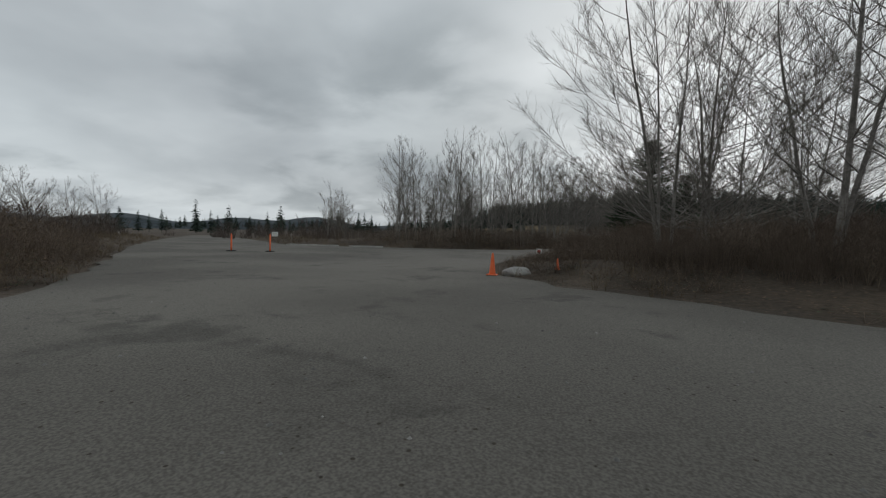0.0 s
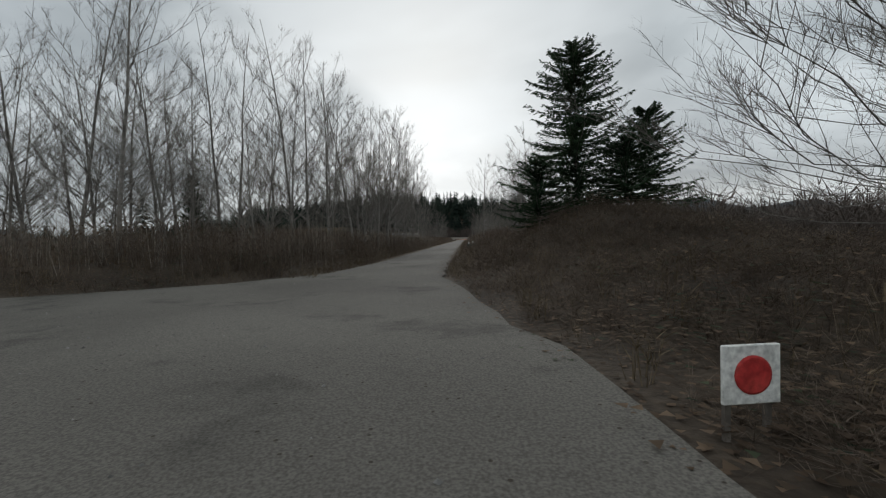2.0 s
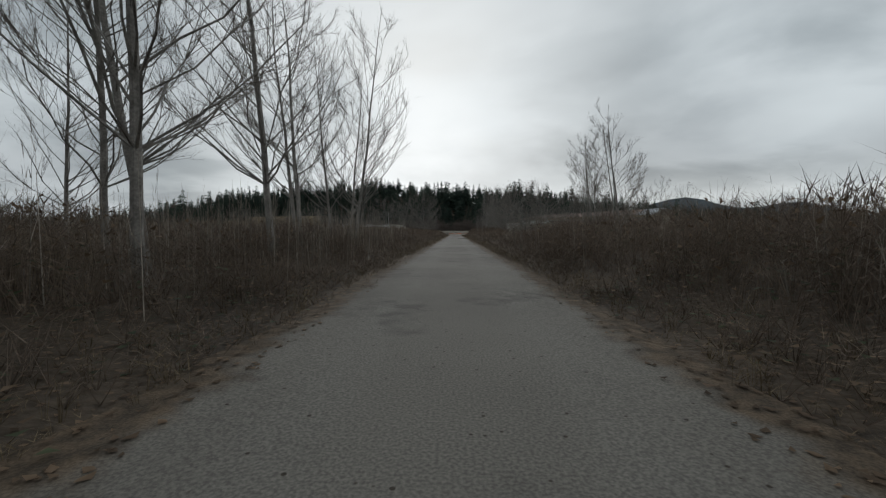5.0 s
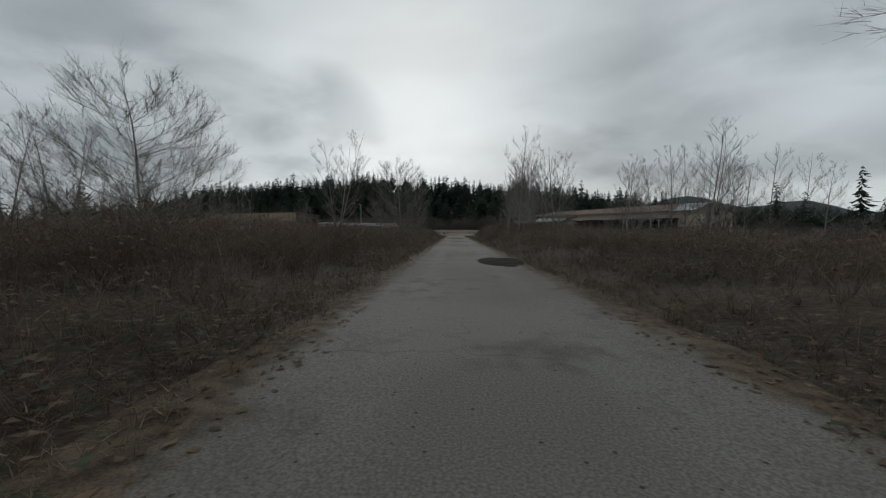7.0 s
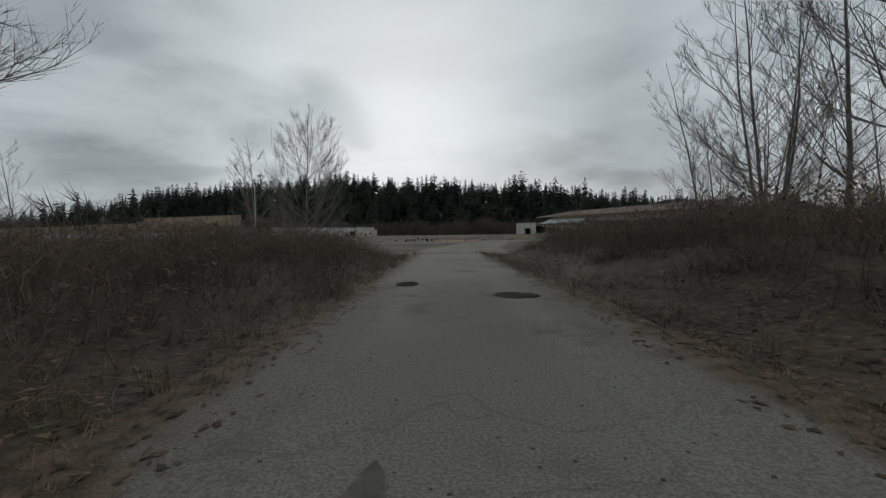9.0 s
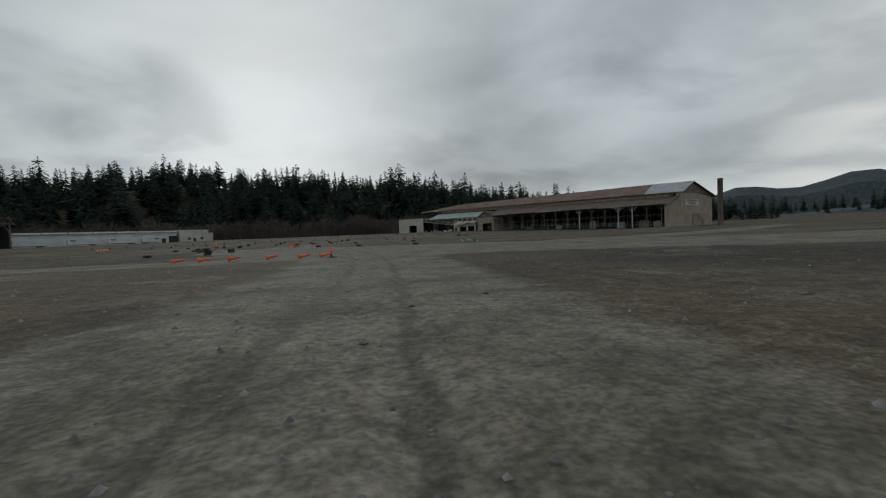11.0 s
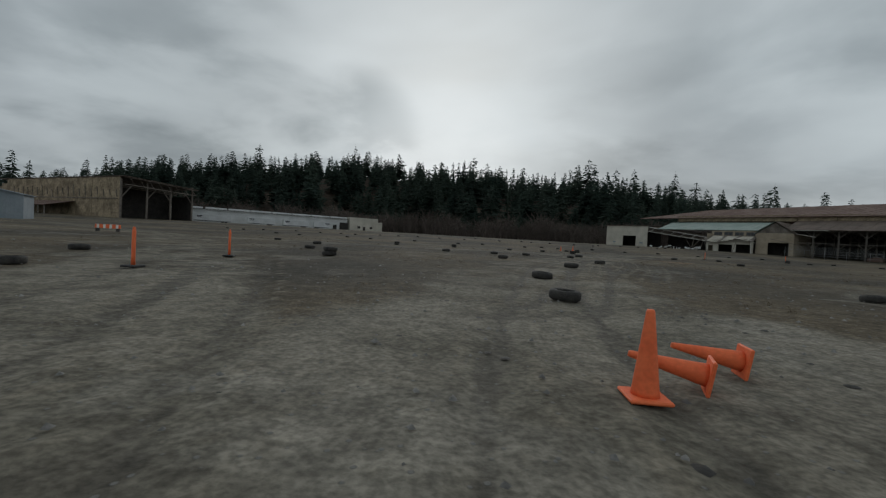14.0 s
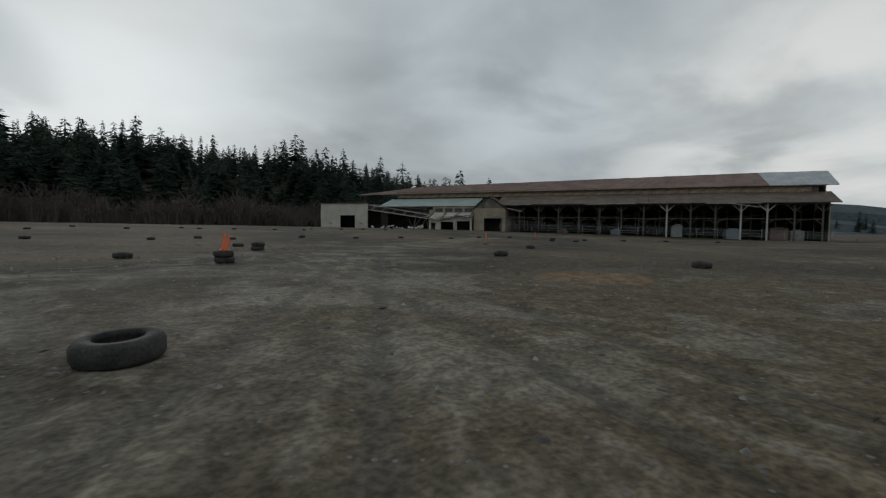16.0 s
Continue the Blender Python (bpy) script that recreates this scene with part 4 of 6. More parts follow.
def fir(name, x, y, height, reach, seed, label):
    """A near conifer: trunk, and whorls of drooping boughs clothed in short needle sprays."""
    rnd = random.Random(seed)
    tv, tf, cv, cf = [], [], [], []
    trunk = [Vector((0.03 * math.sin(i), 0.03 * math.cos(i * 1.7), height * i / 12 - 0.2 * (i == 0))) for i in range(13)]
    tube(tv, tf, trunk, [height * 0.013 * (1 - 0.93 * i / 12) for i in range(13)], 7)
    z = 0.08 * height
    while z < height * 0.985:
        t = z / height
        for _ in range(rnd.randint(3, 5)):
            az = rnd.uniform(0, 6.28)
            L = reach * (1 - t) ** 0.55 * rnd.uniform(0.55, 1.12) * (1 + 0.22 * math.sin(2.3 * az + 9 * t)) * min(1.0, 0.8 + 0.9 * t) + 0.15
            d = Vector((math.cos(az), math.sin(az), rnd.uniform(-0.05, 0.35) + 0.4 * t))
            pts, p = [Vector((0, 0, z))], Vector((0, 0, z))
            n = 6
            for i in range(n):
                d = (d + Vector((rnd.uniform(-.1, .1), rnd.uniform(-.1, .1), -0.10 + 0.05 * i))).normalized()
                p = p + d * L / n
                pts.append(p)
            if rnd.random() < 0.12:
                continue
            tube(tv, tf, pts, [0.012 * (1 - 0.8 * i / n) + 0.003 for i in range(n + 1)], 3)
            for i in range(1, n + 1):
                for _ in range(15):
                    q = pts[i - 1].lerp(pts[i], rnd.random())
                    out = (pts[i] - pts[i - 1]).normalized()
                    side = Vector((-math.sin(az), math.cos(az), 0)) * rnd.choice((-1, 1))
                    w = (out * rnd.uniform(0.3, 1.0) + side * rnd.uniform(0.3, 1.0) + Vector((0, 0, rnd.uniform(-0.55, 0.1)))).normalized()
                    ln = (0.11 + 0.045 * L) * rnd.uniform(0.6, 1.3)
                    up = Vector((rnd.uniform(-.5, .5), rnd.uniform(-.5, .5), 1)).normalized()
                    s2 = w.cross(up).normalized()
                    b = len(cv)
                    cv += [q, q + w * ln * 0.45 + s2 * ln * 0.15, q + w * ln + Vector((0, 0, -0.25 * ln)), q + w * ln * 0.45 - s2 * ln * 0.15]
                    cf.append((b, b + 1, b + 2, b + 3))
        z += rnd.uniform(0.07, 0.12) * (1.15 - 0.5 * t)
    ob = thing(name, Matrix.Translation((x, y, float(land(x, y)))), label, "tree")
    part("trunk", mesh_from("trunk", tv, tf, M_BARK), M_BARK, ob)
    part("crown", mesh_from("crown", cv, cf, M_NEEDLE), M_NEEDLE, ob)
    return ob


fir("fir_tree", 8.1, -118.8, 8.2, 3.5, 3, "dark green bushy fir on a brown mound")
fir("fir_tree", 11.1, -119.5, 4.9, 2.5, 5, "smaller dark green fir leaning out beside the taller one")
fir("fir_tree", 6.0, -120.6, 3.0, 1.9, 8, "low dark green young fir at the foot of the tall one")
fir("fir_tree", 9.4, -121.6, 2.8, 2.0, 14, "low dark green young fir at the foot of the tall one")
fir("fir_tree", -21, -104, 7.0, 1.6, 11, "lone slender dark fir behind bare alders")


# far conifers
def conifer_proto(rnd, tiers, ragged):
    """A ragged conifer of unit height: short drooping sprays in uneven whorls round a bare-tipped stem."""
    v, f = [], []
    girth, bare = rnd.uniform(0.13, 0.19), rnd.uniform(0.06, 0.2)
    lop = rnd.uniform(0, 6.28)
    for t in range(tiers):
        k = (t + rnd.uniform(-0.3, 0.3)) / tiers
        z = bare + (0.97 - bare) * max(0.0, k)
        r = (girth * max(0.02, 1 - k) ** 0.7 + 0.008) * rnd.uniform(0.7, 1.25)
        n = 6 if k < 0.6 else 4
        off = rnd.uniform(0, 6.28)
        for i in range(n):
            a = off + 2 * math.pi * i / n + rnd.uniform(-0.5, 0.5)
            rr = r * rnd.uniform(1 - ragged, 1.2) * (1 + 0.25 * math.cos(a - lop))
            wd = rnd.uniform(0.22, 0.5)
            h = rnd.uniform(0.03, 0.06) * (1.2 - k)
            b = len(v)
            v += [(0, 0, z + h), (rr * 0.8 * math.cos(a - wd), rr * 0.8 * math.sin(a - wd), z - rnd.uniform(0, 0.03)), (rr * 1.2 * math.cos(a), rr * 1.2 * math.sin(a), z - rnd.uniform(0, 0.04)), (rr * 0.8 * math.cos(a + wd), rr * 0.8 * math.sin(a + wd), z - rnd.uniform(0, 0.03))]
            f += [(b, b + 1, b + 2), (b, b + 2, b + 3)]
    b = len(v)
    for i in range(3):
        a = 2 * math.pi * i / 3
        v += [(0.010 * math.cos(a), 0.010 * math.sin(a), 0)]
    v.append((0, 0, 1.0))
    f += [(b, b + 1, b + 3), (b + 1, b + 2, b + 3), (b + 2, b, b + 3)]
    return np.array(v, float), np.array(f, np.int64)


frnd = random.Random(21)
CONIFER = [conifer_proto(frnd, 21, 0.5) for _ in range(12)]
spots = []
for _ in range(1800):
    x = frnd.uniform(-480, 480)
    y = 432 + 250 * frnd.random() ** 0.8 - 0.12 * abs(x + 60)
    if y < 425 and -330 < x < 230:
        y = frnd.uniform(425, 520)
    h = (15 + 20 * frnd.random() ** 1.3) * (1 + 0.16 * float(ripple(np.array(x), np.array(y), 22.0))) * (1.0 if abs(x + 60) < 330 else 0.75)
    if frnd.random() < 0.10:
        h *= 1.3
    spots.append((frnd.randrange(12), x, y, -0.5, frnd.uniform(0, 6.28), h * frnd.uniform(1.0, 1.7), h))
joined("conifer_forest", CONIFER, settle(spots), M_FOREST, "dense dark green conifer forest on the ridge", "forest")
spots = []
for _ in range(520):
    a = radians(frnd.uniform(-75, 85))
    d = frnd.uniform(700, 1100)
    x, y = -d * math.sin(a), 120 + d * math.cos(a)
    h = frnd.uniform(16, 30)
    spots.append((frnd.randrange(12), x, y, frnd.uniform(0, 8), frnd.uniform(0, 6.28), h * 1.3, h))
joined("far_forest", CONIFER, settle(spots), M_FOREST, "far dark conifer woods along the horizon", "forest")
# conifers that close the view at the end of the track and behind the brush
spots = []
for _ in range(120):
    x, y = frnd.choice((-1, 1)) * frnd.uniform(60, 260), frnd.uniform(-120, 60)
    h = frnd.uniform(7, 13)
    spots.append((frnd.randrange(12), x, y, 0.0, frnd.uniform(0, 6.28), h * 1.2, h))
joined("low_woods", CONIFER, settle(spots), M_FOREST, "scattered low dark conifers beyond the brush", "woods")


# bare brown wood at the foot of the ridge, and behind the brush
def bush_proto(rnd, n, height, spread, width):
    """Arching stems from a few roots, each with a side shoot."""
    v, f = [], []
    roots = [(rnd.uniform(-.6, .6) * spread, rnd.uniform(-.6, .6) * spread) for _ in range(max(3, n // 7))]

    def sliver(p, q, w):
        a = rnd.uniform(0, 3.14)
        c, s = math.cos(a) * w, math.sin(a) * w
        b = len(v)
        v.extend([(p[0] - s, p[1] + c, p[2]), (p[0] + s, p[1] - c, p[2]), q])
        f.append((b, b + 1, b + 2))

    for _ in range(n):
        x, y = rnd.choice(roots)
        a = rnd.uniform(0, 6.28)
        h, out = height * rnd.uniform(0.35, 1.0), spread * rnd.uniform(0.1, 1.0)
        mid = (x + math.cos(a) * out * 0.4, y + math.sin(a) * out * 0.4, h * rnd.uniform(0.55, 0.75))
        tip = (x + math.cos(a) * out, y + math.sin(a) * out, h * rnd.uniform(0.75, 1.0))
        sliver((x, y, -0.1), (mid[0] + 0.1 * (tip[0] - mid[0]), mid[1] + 0.1 * (tip[1] - mid[1]), mid[2] + 0.05 * height), width)
        sliver(mid, tip, width * 0.8)
        a2 = a + rnd.uniform(-1.8, 1.8)
        sliver(mid, (mid[0] + math.cos(a2) * spread * 0.35, mid[1] + math.sin(a2) * spread * 0.35, mid[2] + height * rnd.uniform(-0.05, 0.3)), width * 0.7)
    return np.array(v, float), np.array(f, np.int64)


brnd = random.Random(33)
FARBUSH = [bush_proto(brnd, 60, 1.0, 0.55, 0.012) for _ in range(4)]
spots = []
for _ in range(520):
    x = brnd.uniform(-230, 170)
    y = brnd.uniform(404, 432)
    h = brnd.uniform(8, 16) * (1.0 + 0.45 * float(ripple(np.array(x), np.array(y), 9.0)))
    spots.append((brnd.randrange(4), x, y, 0.0, brnd.uniform(0, 6.28), h * 0.9, h))
for _ in range(480):
    x = brnd.choice((-1, 1)) * brnd.uniform(18, 90)
    y = brnd.uniform(-150, 60)
    if y < -122 and x < 30:
        continue
    h = brnd.uniform(2.0, 4.5)
    spots.append((brnd.randrange(4), x, y, 0.0, brnd.uniform(0, 6.28), h * 1.2, h))
for _ in range(150):
    x, y = brnd.uniform(24, 62), brnd.uniform(-118, -52)
    h = brnd.uniform(4.0, 7.5)
    spots.append((brnd.randrange(4), x, y, 0.0, brnd.uniform(0, 6.28), h * 0.9, h))
for _ in range(70):
    k = brnd.random()
    x, y = -4 - 70 * k + brnd.uniform(-3, 3), -163 + 29 * k - brnd.uniform(0, 9)
    h = brnd.uniform(2.2, 4.2)
    spots.append((brnd.randrange(4), x, y, 0.0, brnd.uniform(0, 6.28), h * 1.1, h))
joined("bare_thicket", FARBUSH, settle(spots), M_FARWOOD, "brown leafless thicket at the foot of the woods", "thicket")

# slim saplings crowding behind the brush
def sapling_proto(rnd):
    v, f = [], []

    def sliver(p, q, w):
        a = rnd.uniform(0, 3.14)
        c, s = math.cos(a) * w, math.sin(a) * w
        b = len(v)
        v.extend([(p[0] - s, p[1] + c, p[2]), (p[0] + s, p[1] - c, p[2]), q])
        f.append((b, b + 1, b + 2))

    for _ in range(5):
        x, y, h = rnd.uniform(-.8, .8), rnd.uniform(-.8, .8), rnd.uniform(0.55, 1.0)
        lx, ly = rnd.uniform(-.12, .12), rnd.uniform(-.12, .12)
        sliver((x, y, -0.05), (x + lx, y + ly, h), 0.009)
        for _ in range(6):
            k = rnd.uniform(0.3, 0.95)
            a, r = rnd.uniform(0, 6.28), 0.22 * (1.05 - k)
            p = (x + lx * k, y + ly * k, h * k)
            sliver(p, (p[0] + r * math.cos(a), p[1] + r * math.sin(a), p[2] + rnd.uniform(0.05, 0.16)), 0.005)
    return np.array(v, float), np.array(f, np.int64)


SAPLING = [sapling_proto(brnd) for _ in range(6)]
spots = []
for _ in range(2000):
    side = -1 if brnd.random() < 0.68 else 1
    x, y = side * (4.2 + 22 * brnd.random() ** 1.4), brnd.uniform(-127, -48)
    if (side > 0 and y < -112) or float(poly_distance(PAVED, np.array(x), np.array(y))) < 2.0:
        continue
    h = brnd.uniform(1.1, 2.7) * (1.0 if side < 0 else 0.8)
    spots.append((brnd.randrange(6), x, y, 0.0, brnd.uniform(0, 6.28), brnd.uniform(0.9, 1.4), h))
joined("sapling_thicket", SAPLING, settle(spots), M_SAPLING, "slim leafless grey-brown saplings crowding behind the brush", "saplings")

# the brush on both banks
BRUSH = [bush_proto(brnd, 36, 1.0, 0.95, 0.0062) for _ in range(6)]
THICK = [bush_proto(brnd, 70, 1.0, 0.6, 0.0034) for _ in range(4)]
LEAVES = []
for _ in range(4):
    v, f = [], []
    for _ in range(34):
        x, y, z = brnd.uniform(-.7, .7), brnd.uniform(-.7, .7), brnd.uniform(0.0, 0.75)
        a, t, s = brnd.uniform(0, 6.28), brnd.uniform(-.6, .6), brnd.uniform(0.035, 0.085)
        b = len(v)
        v += [(x, y, z), (x + s * math.cos(a), y + s * math.sin(a), z + s * t), (x + s * math.cos(a + 1.2), y + s * math.sin(a + 1.2), z - s * t * 0.5)]
        f.append((b, b + 1, b + 2))
    LEAVES.append((np.array(v, float), np.array(f, np.int64)))


def outside(x, y):
    x, y = np.asarray(x, float), np.asarray(y, float)
    return np.minimum(np.minimum(poly_distance(PAVED, x, y), poly_distance(ROAD, x, y)), poly_distance(YARD, x, y))


n = 46000
cx = np.array([brnd.gauss(0, 1) for _ in range(n)]) * 8.5
cy = np.array([brnd.uniform(-160, 72) for _ in range(n)])
far = np.array([brnd.random() for _ in range(n)]) < 0.16
cx = np.where(far, np.array([brnd.uniform(-45, 45) for _ in range(n)]), cx)
od = outside(cx, cy)
ok = ~((od > 10) & (np.array([brnd.random() for _ in range(n)]) < 0.55)) & (od > 0.45) & (np.abs(cx) < 48) & ~((cx > 1) & (cy < -114) & (cy > -142) & (od < 6) & (np.array([brnd.random() for _ in range(n)]) < 0.15))
cx, cy, od = cx[ok][:11500], cy[ok][:11500], od[ok][:11500]
cz = land(cx, cy)
size = (0.40 + 1.15 * smooth(0.5, 3.2, od) * (1 - 0.6 * np.exp(-(((cx - 14) / 8) ** 2 + ((cy + 133) / 9) ** 2)))) * np.array([brnd.uniform(0.6, 1.25) for _ in cx])
size = np.where((cy > -95) & (cx < 0) & (cy < 62), size * 0.85, size)
size = np.where((cy > -60) & (cx > 0) & (cy < 10), size * 0.56, size)
size = np.where((cy < -112) & (cx > 1), size * 0.55, size)
size = np.where((cy < -92) & (cx < -3), size * 1.15, size)
size = np.where((cx > 0) & (cy > 18) & (cy < 62), size * (0.22 + 0.78 * smooth(1.6, 4.2, od)), size)
spots = [(brnd.randrange(6), x, y, z, brnd.uniform(0, 6.28), 0.75 + 0.4 * s, s) for x, y, z, s in zip(cx, cy, cz, size)]
for _ in range(800):
    x, y = brnd.uniform(7.5, 26), brnd.uniform(-150, -134.5)
    away = float(poly_distance(PAVED, np.array(x), np.array(y)))
    if away < 2.4 or (x < 11.8 and y < -144):
        continue
    h = brnd.uniform(1.2, 2.2) * (0.6 + 0.4 * min(1.0, (away - 2.4) / 2.5))
    spots.append((6 + brnd.randrange(4), x, y, float(land(x, y)), brnd.uniform(0, 6.28), h * 1.1, h))
joined("brush", BRUSH + THICK, spots, M_BRUSH, "tangled brown leafless brush on the banks", "brush")
spots = [(brnd.randrange(6), x, y, z, brnd.uniform(0, 6.28), 0.6, s * 1.12) for x, y, z, s in zip(cx[::9], cy[::9], cz[::9], size[::9])]
joined("dead_stalks", BRUSH, spots, M_REED, "pale dead stalks standing among the brush", "stalks")
spots = [(brnd.randrange(4), x, y, z, brnd.uniform(0, 6.28), 1.0, s) for x, y, z, s in zip(cx[::3], cy[::3], cz[::3], size[::3])] + [(brnd.randrange(4), x, y, z, brnd.uniform(0, 6.28), 1.25, s) for x, y, z, s in zip(cx[1::3], cy[1::3], cz[1::3], size[1::3])]
joined("dry_leaves", LEAVES, spots, M_LEAF, "dry brown leaves caught in the brush", "leaves")
spots = [(brnd.randrange(4), x, y, z, brnd.uniform(0, 6.28), 1.3, s * 0.6) for x, y, z, s in zip(cx[1::4], cy[1::4], cz[1::4], size[1::4])]
joined("brambles", LEAVES, spots, M_BRAMBLE, "dull green bramble leaves low in the brush", "brambles")

# low growth and leaf litter on the face of the mound
mx = np.array([brnd.uniform(1.6, 17) for _ in range(2600)])
my = np.array([brnd.uniform(-144, -111) for _ in range(2600)])
mo = outside(mx, my)
okm = (mo > 0.3) & (mo < 9)
mx, my = mx[okm], my[okm]
mz = land(mx, my)
spots = [(brnd.randrange(6), x, y, z, brnd.uniform(0, 6.28), brnd.uniform(0.5, 0.8), brnd.uniform(0.16, 0.5)) for x, y, z in zip(mx, my, mz)]
joined("low_brush", BRUSH, spots, M_BRUSH, "low tangled dead stems over the mound", "brush")
spots = [(brnd.randrange(4), x, y, z - 0.02, brnd.uniform(0, 6.28), 1.2, brnd.uniform(0.08, 0.3)) for x, y, z in zip(mx, my, mz)]
joined("mound_leaves", LEAVES, spots, M_LEAF, "dry brown leaves strewn over the mound", "leaves")

# fallen leaves and stones along the edges of the track
v = np.array([(0, 0, 0.02), (0.055, 0.02, 0.035), (0.05, -0.03, 0.015), (-0.01, -0.045, 0.03)], float)
f = np.array([(0, 1, 2), (0, 2, 3)], np.int64)
lx = np.array([brnd.choice((-1, 1)) * (ROAD_W - 0.35 + abs(brnd.gauss(0, 2.6))) for _ in range(60000)])
ly = np.array([brnd.uniform(-145, 64) for _ in range(60000)])
lz = np.where(np.abs(lx) < ROAD_W + 0.3, 0.022, land(lx, ly) + 0.01)
okl = (poly_distance(PAVED, lx, ly) > 0.1) | (ly > -120)
lx, ly, lz = lx[okl], ly[okl], lz[okl]
spots = [(0, x, y, z, brnd.uniform(0, 6.28), brnd.uniform(0.4, 1.15), brnd.uniform(0.3, 0.7)) for x, y, z in zip(lx, ly, lz)]
joined("leaf_litter", [(v, f)], spots, M_LEAF, "brown fallen leaves along the track edges", "leaves")

TUFT = [bush_proto(brnd, 14, 0.35, 0.22, 0.006) for _ in range(3)]
gx = np.array([brnd.uniform(-60, 14) for _ in range(9000)])
gy = np.array([brnd.uniform(-172, -100) for _ in range(9000)])
gd = outside(gx, gy)
okg = (gd > 0.1) & (gd < 5)
spots = [(brnd.randrange(3), x, y, z, brnd.uniform(0, 6.28), brnd.uniform(0.9, 1.8), brnd.uniform(0.6, 1.9)) for x, y, z in zip(gx[okg], gy[okg], land(gx[okg], gy[okg]))]
vx = np.array([brnd.choice((-1, 1)) * (ROAD_W + 0.1 + abs(brnd.gauss(0, 0.7))) for _ in range(3500)])
vy = np.array([brnd.uniform(-126, 64) for _ in range(3500)])
spots += [(brnd.randrange(3), x, y, z, brnd.uniform(0, 6.28), brnd.uniform(0.6, 1.3), brnd.uniform(0.4, 1.1)) for x, y, z in zip(vx, vy, land(vx, vy))]
fx = np.array([brnd.gauss(6, 26) for _ in range(9000)])
fy = np.array([brnd.uniform(126, 225) for _ in range(9000)])
near_lane = np.full(fx.shape, 1e9)
for line, w in LANES:
    near_lane = np.minimum(near_lane, line_distance(rounded(line), fx, fy) - w * 1.15)
okf = (near_lane > 0) & (ripple(fx, fy, 6.0, 1.0) > -0.25)
fx, fy = fx[okf][:3200], fy[okf][:3200]
spots += [(brnd.randrange(3), x, y, z + 0.03, brnd.uniform(0, 6.28), brnd.uniform(0.7, 1.5), brnd.uniform(0.18, 0.5)) for x, y, z in zip(fx, fy, land(fx, fy))]
joined("dead_grass", TUFT, spots, M_GRASS, "pale dead grass tufts along the verges", "grass")

sv = np.array([(0.5, 0, 0), (0, 0.45, 0), (-0.5, 0.05, 0), (0.05, -0.5, 0), (0.08, 0.05, 0.42)], float)
sf = np.array([(0, 1, 4), (1, 2, 4), (2, 3, 4), (3, 0, 4)], np.int64)
spots = []
for _ in range(9500):
    x, y = brnd.gauss(5, 12), brnd.uniform(80, 235)
    s = brnd.uniform(0.03, 0.095) * (1.6 if brnd.random() < 0.06 else 1)
    spots.append((0, x, y, 0.04, brnd.uniform(0, 6.28), s, s))
spots = settle(spots, 0.045)
px = np.array([brnd.uniform(-24, 16) for _ in range(2600)])
py = np.array([brnd.uniform(-162, -122) for _ in range(2600)])
okp = poly_distance(PAVED, px, py) < -0.2
for x, y in zip(px[okp], py[okp]):
    s = brnd.uniform(0.02, 0.06)
    spots.append((0, x, y, 0.005, brnd.uniform(0, 6.28), s, s))
joined("loose_stones", [(sv, sf)], spots, M_STONE, "loose grey stones strewn over the gravel", "stones")

clod_v = np.array([(0.5, 0, 0), (0.3, 0.42, 0), (-0.25, 0.4, 0), (-0.5, 0, 0), (-0.2, -0.45, 0), (0.35, -0.38, 0), (0.2, 0.08, 0.3), (-0.2, -0.05, 0.26)], float)
clod_f = np.array([(0, 1, 6), (1, 2, 6), (2, 7, 6), (2, 3, 7), (3, 4, 7), (4, 5, 7), (5, 6, 7), (5, 0, 6)], np.int64)
spots = []
for _ in range(620):
    i = brnd.randrange(3, 12)
    k = brnd.random()
    x = LANE[i][0] + (LANE[i + 1][0] - LANE[i][0]) * k + brnd.gauss(0, 5)
    y = LANE[i][1] + (LANE[i + 1][1] - LANE[i][1]) * k + brnd.gauss(0, 3)
    s = brnd.uniform(0.05, 0.17)
    spots.append((0, x, y, 0.0, brnd.uniform(0, 6.28), s, s * 0.45))
joined("mud_clods", [(clod_v, clod_f)], settle(spots, 0.045), M_CLOD, "dark flat clods of mud thrown over the gravel", "clods")

# far hills, with distance haze painted into their colour
for name, y0, amp, k in (("far_hill", 1900, 95, 0.0), ("far_mountain", 3200, 330, 2.0)):
    hv, hf = [], []
    for i in range(121):
        a = radians(-110 + 220 * i / 120)
        h = amp * (0.55 + 0.45 * float(ripple(a * 6, a * 3, 1.0, k))) * (0.35 + 0.65 * smooth(-0.1, 0.7, a if name == "far_mountain" else abs(a)))
        h = float(h) * (1 + 0.05 * math.sin(37 * a))
        x, y = y0 * math.sin(a), y0 * math.cos(a)
        hv += [(x, y, -5), (x * 1.05, y * 1.05, max(8, h * 0.7)), (x * 1.12, y * 1.12, max(12, h))]
        if i:
            b = 3 * (i - 1)
            hf += [(b, b + 3, b + 4, b + 1), (b + 1, b + 4, b + 5, b + 2)]
    tagged(part(name, mesh_from(name, hv, hf, M_HAZE_HILL), M_HAZE_HILL), "wooded hills far away, blue-grey haze in their colour", "hill", kind="structure")

# ---------------------------------------------------------------- the mill buildings
def slab(bm, corners, thick):
    """A sheet with thickness from four corners, its top face at the corners."""
    n = (Vector(corners[1]) - Vector(corners[0])).cross(Vector(corners[3]) - Vector(corners[0])).normalized()
    if n.z < 0:
        n = -n
    top = [bm.verts.new(c) for c in corners]
    low = [bm.verts.new(Vector(c) - n * thick) for c in corners]
    bm.faces.new(top)
    bm.faces.new(low[::-1])
    for i in range(4):
        j = (i + 1) % 4
        bm.faces.new((top[i], low[i], low[j], top[j]))
    return bm


